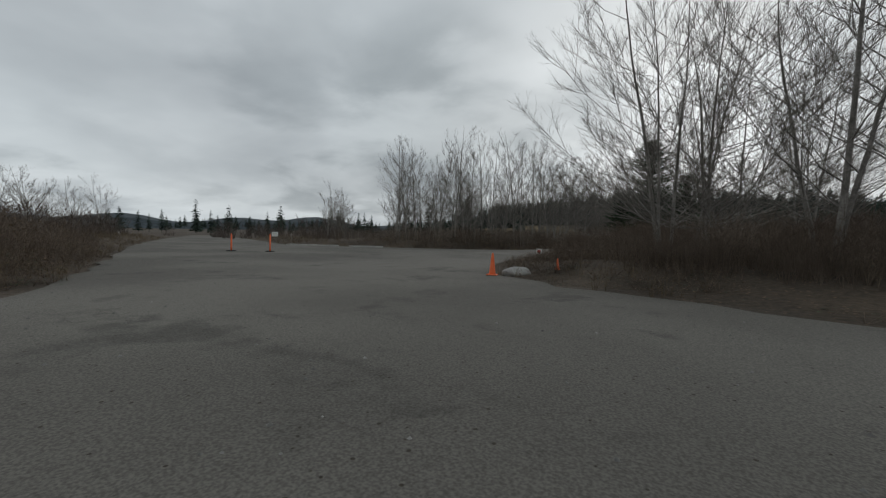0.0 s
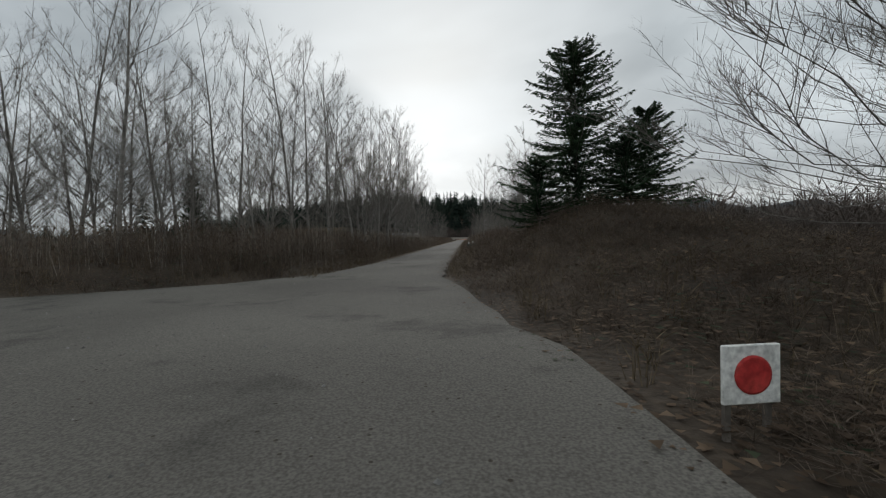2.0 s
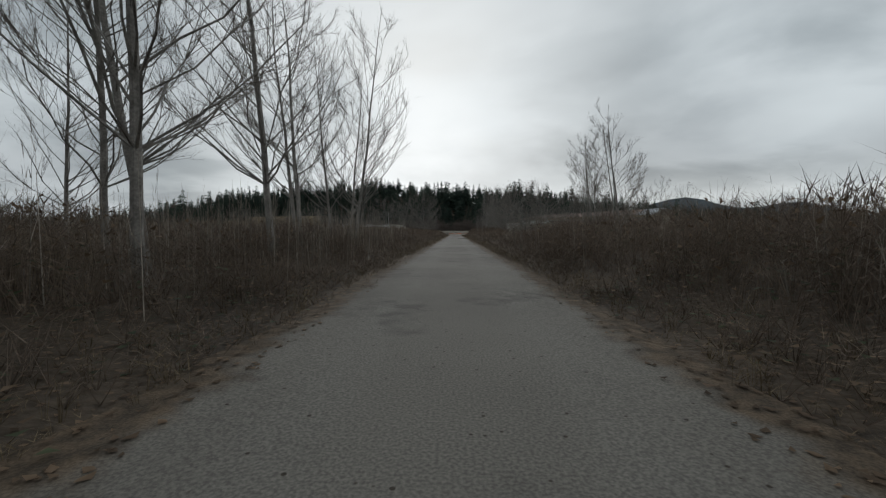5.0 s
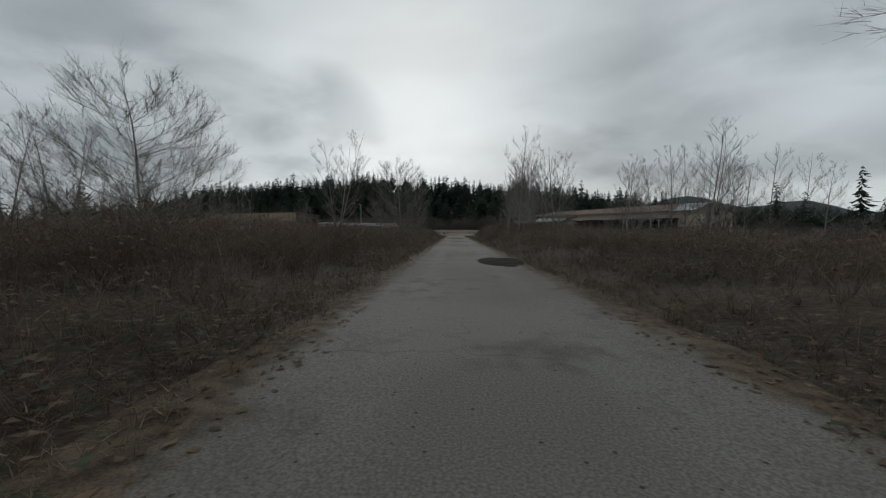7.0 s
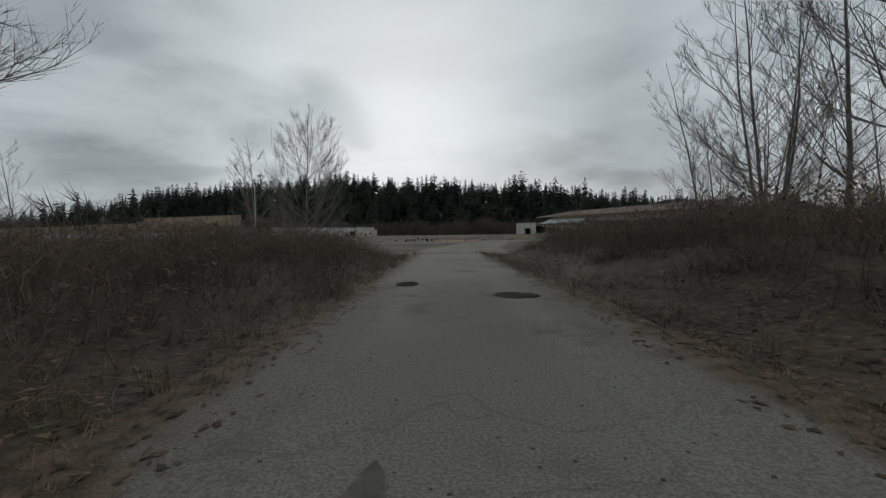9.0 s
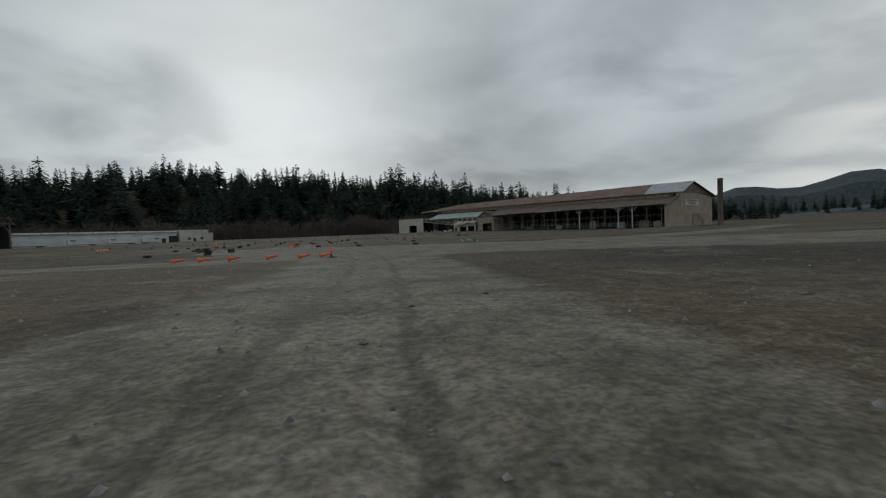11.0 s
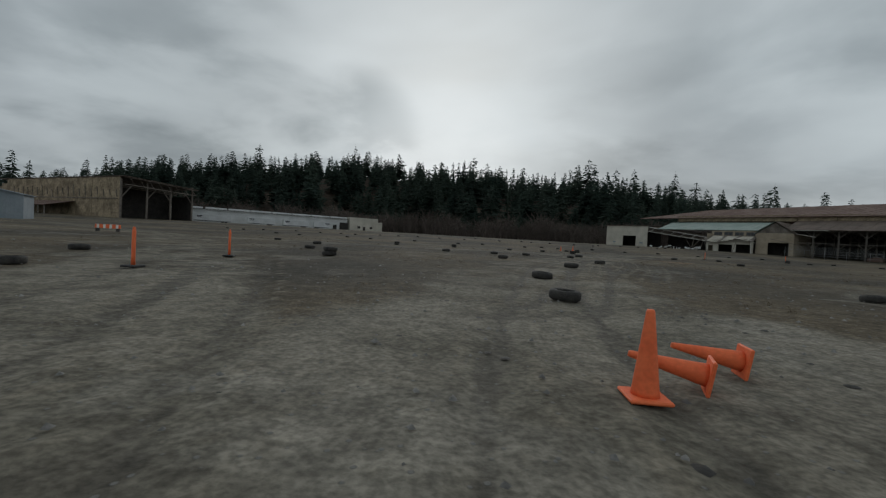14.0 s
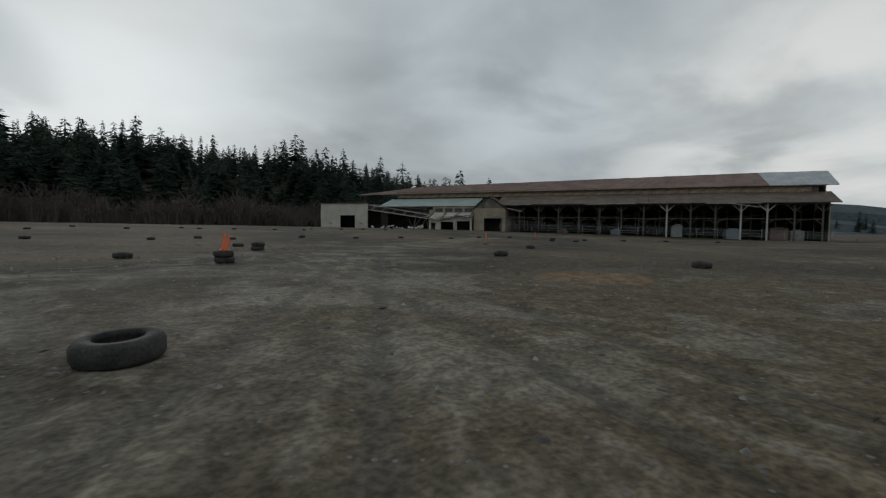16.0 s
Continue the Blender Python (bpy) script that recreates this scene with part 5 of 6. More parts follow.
def ribbed_roof(bm, a, b, c, d, thick, pitch, sag=0.0, rnd=None):
    """A sheet roof from eave a-b to ridge d-c: one skin with raised seams, slightly uneven, and an underside."""
    a, b, c, d = map(Vector, (a, b, c, d))
    n = max(2, int((b - a).length / pitch))
    up = (b - a).cross(d - a).normalized()
    if up.z < 0:
        up = -up
    cols = []
    for i in range(n + 1):
        w = 0.06 / (b - a).length
        for off, h in (((0, 0.07), (w, 0.07), (2 * w, 0)) if i == 0 else ((-2 * w, 0), (-w, 0.07), (0, 0.07)) if i == n else ((-2 * w, 0), (-w, 0.07), (w, 0.07), (2 * w, 0))):
            cols.append((i / n + off, h))
    rows = []
    for k in range(4):
        v = k / 3
        dz = [rnd.uniform(-sag, sag) if rnd else 0 for _ in range(n + 2)]
        row = []
        for t, h in cols:
            p = a.lerp(b, t).lerp(d.lerp(c, t), v) + up * h
            p.z += dz[int(max(0, min(n, t * n + 0.5)))]
            row.append(bm.verts.new(p))
        rows.append(row)
    for r0, r1 in zip(rows, rows[1:]):
        for p, q, r, s in zip(r0, r0[1:], r1[1:], r1):
            bm.faces.new((p, q, r, s))
    low = [bm.verts.new(p - up * thick) for p in (a, b, c, d)]
    bm.faces.new(low[::-1])
    bm.faces.new(rows[0][::-1] + [low[0], low[1]])
    bm.faces.new(rows[-1] + [low[2], low[3]])
    return bm


MILL = (134.0, 220.0)
MILL_M = Matrix.Translation((*MILL, 0.0)) @ Matrix.Rotation(radians(-52), 4, 'Z')   # x runs south-east along the front, y into the building
mrnd = random.Random(5)
SK = 0.33                                    # the south-east end runs off square
mill = thing("mill_shed", MILL_M, "long open timber mill shed with rusty stepped roof", "mill shed")
bm = bmesh.new()
ribbed_roof(bm, (-76, -1.2, 9.0), (1.5, -1.2, 9.0), (1 + SK * 10, 10, 12.3), (-76, 10, 12.3), 0.18, 2.4, 0.05, mrnd)
part("lower_roof", bm, M_DKROOF, mill, "dark brown weathered lower roof")
bm = bmesh.new()
ribbed_roof(bm, (-126, 9.0, 13.3), (-8.5, 9.0, 13.9), (-7, 22, 18.8), (-106, 22, 17.2), 0.18, 2.4, 0.05, mrnd)
ribbed_roof(bm, (-126, 42, 12.0), (2 + SK * 42, 42, 12.6), (1 + SK * 22, 22, 18.8), (-106, 22, 17.2), 0.18, 4.8, 0.03, mrnd)
part("upper_roof", bm, M_RUST, mill, "rust-red upper roof of metal sheets")
bm = bmesh.new()
ribbed_roof(bm, (-8.5, 9.0, 13.9), (2.5 + SK * 9, 9.0, 13.9), (1.5 + SK * 22, 22, 18.8), (-7, 22, 18.8), 0.18, 1.2, 0.02, mrnd)
part("roof_patch", bm, M_GREYROOF, mill, "newer grey metal roof sheets")
bm = bmesh.new()
box(bm, 0, 0, 0, 2.90, 0.16, 2.0, 0.02)
panel_me = bpy.data.meshes.new("wall_board")
bm.to_mesh(panel_me); bm.free()
panel_me.materials.append(M_TAN)
clere = part("clerestory_wall", slab(bmesh.new(), [(-112, 10.3, 12.1), (2, 10.3, 12.1), (2, 10.3, 14.1), (-112, 10.3, 14.1)], 0.1), M_TIMBER, mill, "tan boarded band between the two roofs")
for i in range(38):
    part("wall_board", panel_me, M_TAN, clere, "", Matrix.Translation((-110 + i * 2.95, 10.1 + mrnd.uniform(-0.02, 0.02), 13.15)))
bm = bmesh.new()
prof = [(0, -0.3), (42, -0.3), (42, 12.4), (22, 18.6), (9.2, 13.7), (9.2, 12.1), (0, 9.1)]
near_f = [bm.verts.new((SK * d, d, z)) for d, z in prof]
back_f = [bm.verts.new((SK * d - 0.2, d, z)) for d, z in prof]
bm.faces.new(near_f)
bm.faces.new(back_f[::-1])
for k in range(len(prof)):
    q = (k + 1) % len(prof)
    bm.faces.new((near_f[k], back_f[k], back_f[q], near_f[q]))
part("gable_wall", bm, M_TANWALL, mill, "tan boarded gable end")
bm = bmesh.new()
tri = [(10.0, 13.9), (22, 18.5), (41.5, 12.6), (28, 14.0)]
front_t = [bm.verts.new((SK * d + 0.22, d, z)) for d, z in tri]
back_t = [bm.verts.new((SK * d + 0.02, d, z)) for d, z in tri]
bm.faces.new(front_t)
for k in range(4):
    q = (k + 1) % 4
    bm.faces.new((front_t[k], back_t[k], back_t[q], front_t[q]))
part("gable_boarding", bm, M_TIMBER, mill, "dark brown boarding in the gable peak")
# added sheet: its near-black colour gives the shade inside the gable end
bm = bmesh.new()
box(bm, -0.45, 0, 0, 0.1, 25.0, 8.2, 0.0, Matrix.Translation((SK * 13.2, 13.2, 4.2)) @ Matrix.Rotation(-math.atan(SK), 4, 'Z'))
part("gable_shade_sheet", bm, M_DARK, mill, "added near-black sheet for the shade inside the gable")
bm = bmesh.new()
box(bm, 0.25, 0, 0, 0.12, 13.0, 2.6, 0.0, Matrix.Translation((SK * 22, 22, 10.0)) @ Matrix.Rotation(-math.atan(SK), 4, 'Z'))
part("sign_board", bm, M_PALEWOOD, mill, "faded pale sign board")
bm = bmesh.new()
for k in range(3):
    box(bm, 0.34, 0, 0.75 - 0.75 * k, 0.05, 10.0 - 2.0 * k, 0.34, 0.0, Matrix.Translation((SK * 22, 22, 10.0)) @ Matrix.Rotation(-math.atan(SK), 4, 'Z'))
part("sign_lettering", bm, M_INK, mill, "faded unreadable lettering bars")
bm = bmesh.new()
box(bm, 0.26, 0, 0, 0.1, 11.0, 5.4, 0.0, Matrix.Translation((SK * 28, 28, 2.6)) @ Matrix.Rotation(-math.atan(SK), 4, 'Z'))
part("gable_door", bm, M_TAN, mill, "tan boarded double door")
# backing wall whose near-black colour carries the shade of the open shed
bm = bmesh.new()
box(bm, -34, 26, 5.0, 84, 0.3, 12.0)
part("back_wall", bm, M_DARK, mill, "inner wall of the shed, interior shade in its colour")
bm = bmesh.new()
box(bm, -38, 12, -0.05, 76, 28, 0.3)
part("floor_slab", bm, M_CONCRETE, mill, "stained concrete slab under the shed")
post_me = bpy.data.meshes.new("post")
bm = bmesh.new()
box(bm, 0, 0, 4.3, 0.34, 0.34, 9.0, 0.03)
bar(bm, (0, 0, 6.9), (1.7, 0, 8.6), 0.2)
bar(bm, (0, 0, 6.9), (-1.7, 0, 8.6), 0.2)
bar(bm, (0, 0, 6.4), (0, 1.9, 8.9), 0.18)
bm.to_mesh(post_me); bm.free()
post_me.materials.append(M_OLDPOST)
pale_me = post_me.copy(); pale_me.materials.clear(); pale_me.materials.append(M_PALEWOOD)
for i in range(15):
    for d in (0.0, 10.0, 18.0):
        pale = d == 0.0 and i in (2, 3, 6)
        ob = part("post", pale_me if pale else post_me, M_TIMBER, mill, "pale painted braced post" if pale else "", Matrix.Translation((-1.2 - i * 5.25, d + 0.3 + (SK * d * 0), 0)) )
for d, z in ((0.3, 8.75), (10.3, 8.9), (18.3, 8.9)):
    bm = bmesh.new()
    box(bm, -38, d, z, 76, 0.3, 0.4)
    part("beam", bm, M_OLDPOST, mill)
for i in range(15):
    bm = bmesh.new()
    bar(bm, (-1.2 - i * 5.25, 0.3, 5.2 + 0.2 * math.sin(i)), (-1.2 - i * 5.25, 18.3, 5.2), 0.2)
    part("tie_beam", bm, M_OLDPOST, mill)
for i in range(14):
    bm = bmesh.new()
    x0, x1 = -1.2 - i * 5.25, -6.45 - i * 5.25
    z = 5.3 + mrnd.uniform(-0.12, 0.12)
    bar(bm, (x0, 0.25, z), (x1, 0.25, z + mrnd.uniform(-0.15, 0.15)), 0.16)
    bar(bm, (x0 - 0.1, 0.25, 3.9), (x0 - 1.5, 0.25, z), 0.14)
    bar(bm, (x1 + 0.1, 0.25, 3.9), (x1 + 1.5, 0.25, z), 0.14)
    part("cross_rail", bm, M_OLDPOST, mill, "weathered cross rail with knee braces")
for x0, x1, drop in ((-75.5, -66, 0.0), (-52, -40, 0.05), (-24.5, -13.5, 0.0), (-20, -13.6, -1.0)):
    bm = bmesh.new()
    bar(bm, (x0, -1.32, 8.85), (x1, -1.32, 8.85 + drop), 0.22, 0.12)
    part("gutter", bm, M_PALEWOOD, mill, "loose pale gutter board")
for i in range(0, 14, 1):
    bm = bmesh.new()
    x0 = -1.2 - i * 5.25
    z = 6.2 if i % 3 else 5.4
    bar(bm, (x0, 10.3, z), (x0 - 5.25, 10.3, z + mrnd.uniform(-0.4, 0.4)), 0.16)
    part("rail", bm, M_OLDPOST, mill)
for k, (x, d, w, h, m, lab) in enumerate([(-17, 6, 3.2, 2.6, M_GREYWALL, "grey metal bin stored under the shed"), (-29, 8, 2.4, 3.6, M_CONCRETE, "pale concrete pier under the shed"), (-8, 5, 3.6, 3.0, M_RUST, "rusty machine hulk under the shed"), (-44, 7, 2.6, 2.2, M_GREYWALL, "grey metal bin stored under the shed"), (-3.5, 7, 2.8, 2.4, M_CONCRETE, "pale concrete pier under the shed"), (-58, 6, 3.0, 2.0, M_RUST, "rusty machine hulk under the shed")]):
    bm = bmesh.new()
    box(bm, 0, 0, h / 2, w, w * 0.8, h, 0.08)
    box(bm, 0.2, 0, h + 0.15, w * 0.5, w * 0.4, 0.3, 0.03)
    tagged(part("storage_bin" if m != M_CONCRETE else "concrete_pier", bm, m, None, "", MILL_M @ Matrix.Translation((x, d, 0.1))), lab, "bin" if m != M_CONCRETE else "pier")

# low chain fence before the shed
fence = thing("fence", MILL_M @ Matrix.Translation((0, -6, 0)), "sagging galvanised chain-link fence before the shed", "fence")
for i in range(19):
    bm = lathe([(0.04, -0.2), (0.04, 1.9), (0.02, 1.95)], 8)
    part("fence_post", bm, M_STEEL, fence, "", Matrix.Translation((2 - i * 4.2, 0, 0.3 + 0.07 * i)))
for z in (0.5, 1.05, 1.8):
    bm = bmesh.new()
    bar(bm, (2, 0, z + 0.3), (-73.6, 0, z + 1.55), 0.035)
    part("fence_rail", bm, M_STEEL, fence)
bm = bmesh.new()
for i in range(150):
    x = 2 - i * 0.5
    bar(bm, (x, 0, 0.35 + 0.0165 * i), (x - 1.5, 0, 2.05 + 0.0165 * i), 0.012)
    bar(bm, (x - 1.5, 0, 0.35 + 0.0165 * i), (x, 0, 2.05 + 0.0165 * i), 0.012)
part("wire_mesh", bm, M_STEEL, fence, "thin galvanised wire mesh")

# two-storey end building
base = 1.5
endb = thing("mill_office", MILL_M @ Matrix.Translation((-73, 0, base)), "cream two-storey mill building with pale green roof", "building")


def pierced(x0, x1, y, z0, z1, gaps, thick=0.25):
    """An upright wall along x with real openings; gaps: (from, to, top)."""
    out, left = [], x0
    for a, b, top in sorted(gaps):
        out.append(box(bmesh.new(), (left + a) / 2, y, (z0 + z1) / 2, a - left, thick, z1 - z0))
        out.append(box(bmesh.new(), (a + b) / 2, y, (top + z1) / 2, b - a, thick, z1 - top))
        left = b
    out.append(box(bmesh.new(), (left + x1) / 2, y, (z0 + z1) / 2, x1 - left, thick, z1 - z0))
    return out


pieces = pierced(-9, 0, -2, -1, 6.4, [(-6.0, -1.0, 3.6)])
for j in range(3):
    part("gable_panel", pieces[j], M_TANWALL, endb, "tan boarded wall beside a wide doorway")
bm = bmesh.new()
box(bm, -0.1, 6, 2.7, 0.25, 15.7, 7.4)
part("side_wall", bm, M_TANWALL, endb)
bm = bmesh.new()
for k in range(18):
    x = -8.9 + 0.5 * k
    h = 3.2 * (1 - abs(x + 4.4) / 4.6)
    if h > 0.15:
        box(bm, x, -2.08, 6.42 + h / 2, 0.47, 0.1, h)
part("gable_boards", bm, M_TIMBER, endb, "dark brown upright boards in the gable")
for piece in pierced(-22, -9.1, -3.5, -1, 4.0, [(-13.6, -9.7, 2.7), (-18.4, -14.6, 2.5), (-21.4, -20.0, 2.2)]):
    part("wall_panel", piece, M_CREAM, endb, "stained cream wall between dark bays")
bm = bmesh.new()
box(bm, -15.5, -0.5, 5.5, 12.8, 0.25, 2.9)
box(bm, -21.9, 4.2, 2.5, 0.25, 15.2, 7.0)
part("upper_wall", bm, M_TANWALL, endb, "weathered tan upper wall")
# the shade inside the bays is painted as this wall's colour
bm = bmesh.new()
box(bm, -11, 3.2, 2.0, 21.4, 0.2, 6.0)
part("inner_wall", bm, M_DARK, endb, "inner wall, shade of the bays in its colour")
for k in range(13):
    bm = bmesh.new()
    x0, x1 = -22.4 + 1.04 * k, -21.4 + 1.04 * k
    drop = 0.5 * math.sin(k * 0.52) + mrnd.uniform(-0.12, 0.12)
    slab(bm, [(x0, -5.0, 3.75 - drop), (x1, -5.0, 3.75 - drop - 0.05), (x1, -0.66, 5.3), (x0, -0.66, 5.3)], 0.09)
    part("lean_to_sheet", bm, M_CREAM if k % 4 else M_TIMBER, endb, "sagging pale lean-to sheet")
for k, (a, b) in enumerate([((-22, -4.4, 3.2), (-9.5, -4.6, 4.4)), ((-20, -4.2, 4.6), (-8, -4.2, 3.3)), ((-14, -4.9, 0.0), (-13.2, -4.6, 3.4)), ((-9.2, -4.4, -0.4), (-9.6, -4.2, 4.2)), ((-5, -3.2, 4.6), (1.6, -2.8, 3.1)), ((0.6, -3.0, 6.3), (4.5, -2.0, 5.5))]):
    bm = bmesh.new()
    bar(bm, a, b, 0.26, 0.12)
    part("fallen_board", bm, M_PALEWOOD if k % 2 else M_TIMBER, endb, "sagging loose board")
bm = bmesh.new()
ribbed_roof(bm, (-40, -0.9, 7.2), (-9, -0.9, 7.2), (-9, 9, 10.2), (-40, 9, 10.2), 0.15, 1.6, 0.05, mrnd)
ribbed_roof(bm, (-9.4, -2.6, 6.2), (-9.4, 12, 6.2), (-4.5, 12, 9.8), (-4.5, -2.6, 9.8), 0.15, 1.6)
part("green_roof", bm, M_GREENROOF, endb, "pale green sheet-metal roof")
bm = bmesh.new()
ribbed_roof(bm, (0.5, -2.6, 6.2), (0.5, 12, 6.2), (-4.5, 12, 9.8), (-4.5, -2.6, 9.8), 0.15, 1.6)
part("brown_roof", bm, M_DKROOF, endb, "brown weathered roof slope")
for x in (-11, -14, -17, -20):
    bm = bmesh.new()
    box(bm, x, -0.66, 6.0, 2.2, 0.08, 0.9)
    win = part("window", bm, M_GLASS, endb, "grimy dark window pane")
    bm = bmesh.new()
    for dx, dz, w, h in ((0, 0.5, 2.4, 0.1), (0, -0.5, 2.4, 0.1), (-1.15, 0, 0.1, 0.9), (1.15, 0, 0.1, 0.9), (0, 0, 0.07, 0.9)):
        box(bm, x + dx, -0.70, 6.0 + dz, w, 0.1, h)
    part("frame", bm, M_TIMBER, win)

# burner stack beside the shed
stack = thing("chimney_stack", Matrix.Translation((142.4, 204.0, float(land(142.4, 204.0)))), "tall rusty brown steel stack beside the mill", "chimney")
part("pipe", lathe([(1.0, -0.3), (1.0, 0.3), (0.85, 0.5), (0.85, 16.2), (0.92, 16.25), (0.92, 16.7), (0.8, 16.7), (0.8, 15.5)], 18, False), M_DKROOF, stack)
for z in (4.5, 9.0, 13.5):
    part("band", lathe([(0.86, z), (0.90, z + 0.02), (0.90, z + 0.2), (0.86, z + 0.22)], 18, False), M_RUST, stack)

# lamp standard at the edge of the yard
lamp = thing("street_lamp", Matrix.Translation((-30.2, 101.0, float(land(-30.2, 101.0)))), "galvanised steel street lamp with one bent arm", "street lamp")
part("pole", lathe([(0.16, -0.2), (0.15, 0.3), (0.11, 0.4), (0.07, 9.6), (0.05, 9.8)], 12), M_STEEL, lamp)
bm = bmesh.new()
bar(bm, (0, 0, 9.6), (-1.0, 0, 10.0), 0.07)
bar(bm, (-1.0, 0, 10.0), (-2.1, 0, 10.1), 0.06)
part("arm", bm, M_STEEL, lamp)
bm = bmesh.new()
box(bm, -2.3, 0, 10.08, 0.7, 0.26, 0.16, 0.04)
part("lantern", bm, M_GREYWALL, lamp)

# fallen-in bay with bare trusses and debris
bay = thing("collapsed_bay", MILL_M @ Matrix.Translation((-95, 0, 2.0)), "collapsed timber bay with bare roof trusses", "ruin")
for i in range(7):
    d = i * 1.9
    bm = bmesh.new()
    h0, h1 = 7.4, 4.2 + mrnd.uniform(-0.8, 0.6)
    bar(bm, (-22, d, h0), (0, d, h1), 0.22)
    bar(bm, (-22, d, h0 - 1.6), (-1, d, h1 - 1.0), 0.2)
    for k in range(6):
        x = -21 + 3.6 * k
        t = (x + 22) / 22
        bar(bm, (x, d, (h0 - 1.6) * (1 - t) + (h1 - 1) * t), (x + 1.8, d, h0 * (1 - t) + h1 * t), 0.14)
    part("roof_truss", bm, M_PALEWOOD if i == 0 else M_TIMBER, bay, "bare pale roof truss" if i == 0 else "")
for k in range(9):
    bm = bmesh.new()
    a = Vector((-8 + mrnd.uniform(-2, 7), mrnd.uniform(0, 6), mrnd.uniform(0, 1)))
    bar(bm, a, a + Vector((mrnd.uniform(-4, 4), mrnd.uniform(-1, 1), mrnd.uniform(2, 6))), 0.2)
    part("broken_timber", bm, M_TIMBER, bay)
# shade behind the trusses comes from this wall's near-black colour
bm = bmesh.new()
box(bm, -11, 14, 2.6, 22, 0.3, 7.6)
part("back_wall", bm, M_DARK, bay, "back wall with interior shade in its colour")
bm = bmesh.new()
ribbed_roof(bm, (-22, 2.5, 7.7), (0, 2.5, 4.6), (0, 13, 6.0), (-22, 13, 8.0), 0.12, 2.0)
part("sagging_roof", bm, M_DKROOF, bay, "sagging brown roof")
for k in range(26):
    bm = bmesh.new()
    w, d, h = mrnd.uniform(0.4, 1.8), mrnd.uniform(0.2, 0.8), mrnd.uniform(0.1, 0.5)
    m = MILL_M @ Matrix.Translation((-97 - abs(mrnd.gauss(0, 1)) * 8, -2.0 + mrnd.uniform(-1.6, 1.2), 1.9 + h / 2 + abs(mrnd.gauss(0, 0.35)))) @ Euler((mrnd.uniform(-.5, .5), mrnd.uniform(-.6, .6), mrnd.uniform(0, 3))).to_matrix().to_4x4()
    box(bm, 0, 0, 0, w, d, h, 0.03)
    tagged(part("debris_chunk", bm, M_WHITEWALL if k % 3 else M_CONCRETE, None, "", m), "broken pale chunk of building debris in a heap", "debris", "debris heap at the ruin")

hut = thing("loading_shed", MILL_M @ Matrix.Translation((-117, 0, 2.0)), "cream shed with a dark drive-through opening", "shed")
bm = bmesh.new()
for x0, x1, z0, z1 in ((-17, -10, -1, 7.7), (-4.5, 0, -1, 7.7), (-10, -4.5, 4.0, 7.7)):
    slab(bm, [(x0, -0.5, z0), (x1, -0.5, z0), (x1, -0.5, z1), (x0, -0.5, z1)], 0.3)
part("front_wall", bm, M_CREAM, hut)
bm = bmesh.new()
slab(bm, [(-17, -0.5, -1), (-17, 14, -1), (-17, 14, 7.7), (-17, -0.5, 7.7)], 0.3)
part("side_wall", bm, M_CREAM, hut)
bm = bmesh.new()
ribbed_roof(bm, (-17.3, -0.8, 7.9), (0.2, -0.8, 7.9), (0.2, 14, 8.2), (-17.3, 14, 8.2), 0.2, 2.0)
part("roof", bm, M_DKROOF, hut, "low brown roof")
# shade within the drive-through is put into this wall's colour
bm = bmesh.new()
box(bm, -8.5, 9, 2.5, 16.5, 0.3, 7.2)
part("back_wall", bm, M_DARK, hut, "back wall with interior shade in its colour")
bm = bmesh.new()
for x in (-13.5, -2.2):
    box(bm, x, -0.6, 1.4, 1.2, 0.1, 0.5)
part("notice_board", bm, M_GREYWALL, hut, "small grey notice boards")

# tan warehouse with a bare open end
WA = Matrix.Translation((-120.0, 279.0, 0.4)) @ Matrix.Rotation(math.atan2(0.35, -0.937), 4, 'Z')   # x along the long wall, away
ware = thing("warehouse", WA, "long tan-boarded warehouse with an open framed end", "warehouse")
for i in range(60):
    x0 = i * 2.5
    top = 15.0 if i < 36 else 12.0
    if i in (34, 35):
        top = 13.2
    bm = bmesh.new()
    box(bm, x0 + 1.25, 0 + mrnd.uniform(-0.05, 0.05), top / 2 + mrnd.uniform(-0.15, 0.05) - 0.4, 2.46, 0.25, top + 0.6)
    part("wall_panel", bm, M_TAN, ware)
for i in range(20):
    bm = bmesh.new()
    x = 1.5 + i * 4
    bar(bm, (x, 0.25, 8.2 + mrnd.uniform(-.6, .6)), (x + 0.6, 0.25, 11.5 + mrnd.uniform(-1, 1)), 0.22)
    part("batten", bm, M_TIMBER, ware)
bm = bmesh.new()
box(bm, 60, 0.3, 7.6, 118, 0.2, 0.3)
part("wall_rail", bm, M_TIMBER, ware)
for d in (-24, -16, -8, 0):
    bm = bmesh.new()
    box(bm, -0.4, d, 6.8, 0.5, 0.5, 15)
    bar(bm, (-0.4, d, 8), (-0.4, d + (3 if d < -12 else -3), 12), 0.3)
    part("end_post", bm, M_TIMBER, ware)
for x in (-2.5, 4, 10):
    bm = bmesh.new()
    bar(bm, (x, -24.5, 13.2), (x, 0, 14.9), 0.35)
    bar(bm, (x, -24.5, 11.2), (x, 0, 12.4), 0.3)
    for k in range(8):
        y = -24 + 3 * k
        bar(bm, (x, y, 11.2 + 1.2 * k / 8), (x, y + 1.5, 13.3 + 1.7 * k / 8), 0.18)
    part("roof_truss", bm, M_TIMBER, ware)
bm = bmesh.new()
slab(bm, [(-3, -25, 13.5), (95, -25, 13.5), (95, 0.3, 15.2), (-3, 0.3, 15.2)], 0.2)
part("roof", bm, M_DKROOF, ware, "flat dark roof")
# walls coloured near-black as the shade inside the open end
bm = bmesh.new()
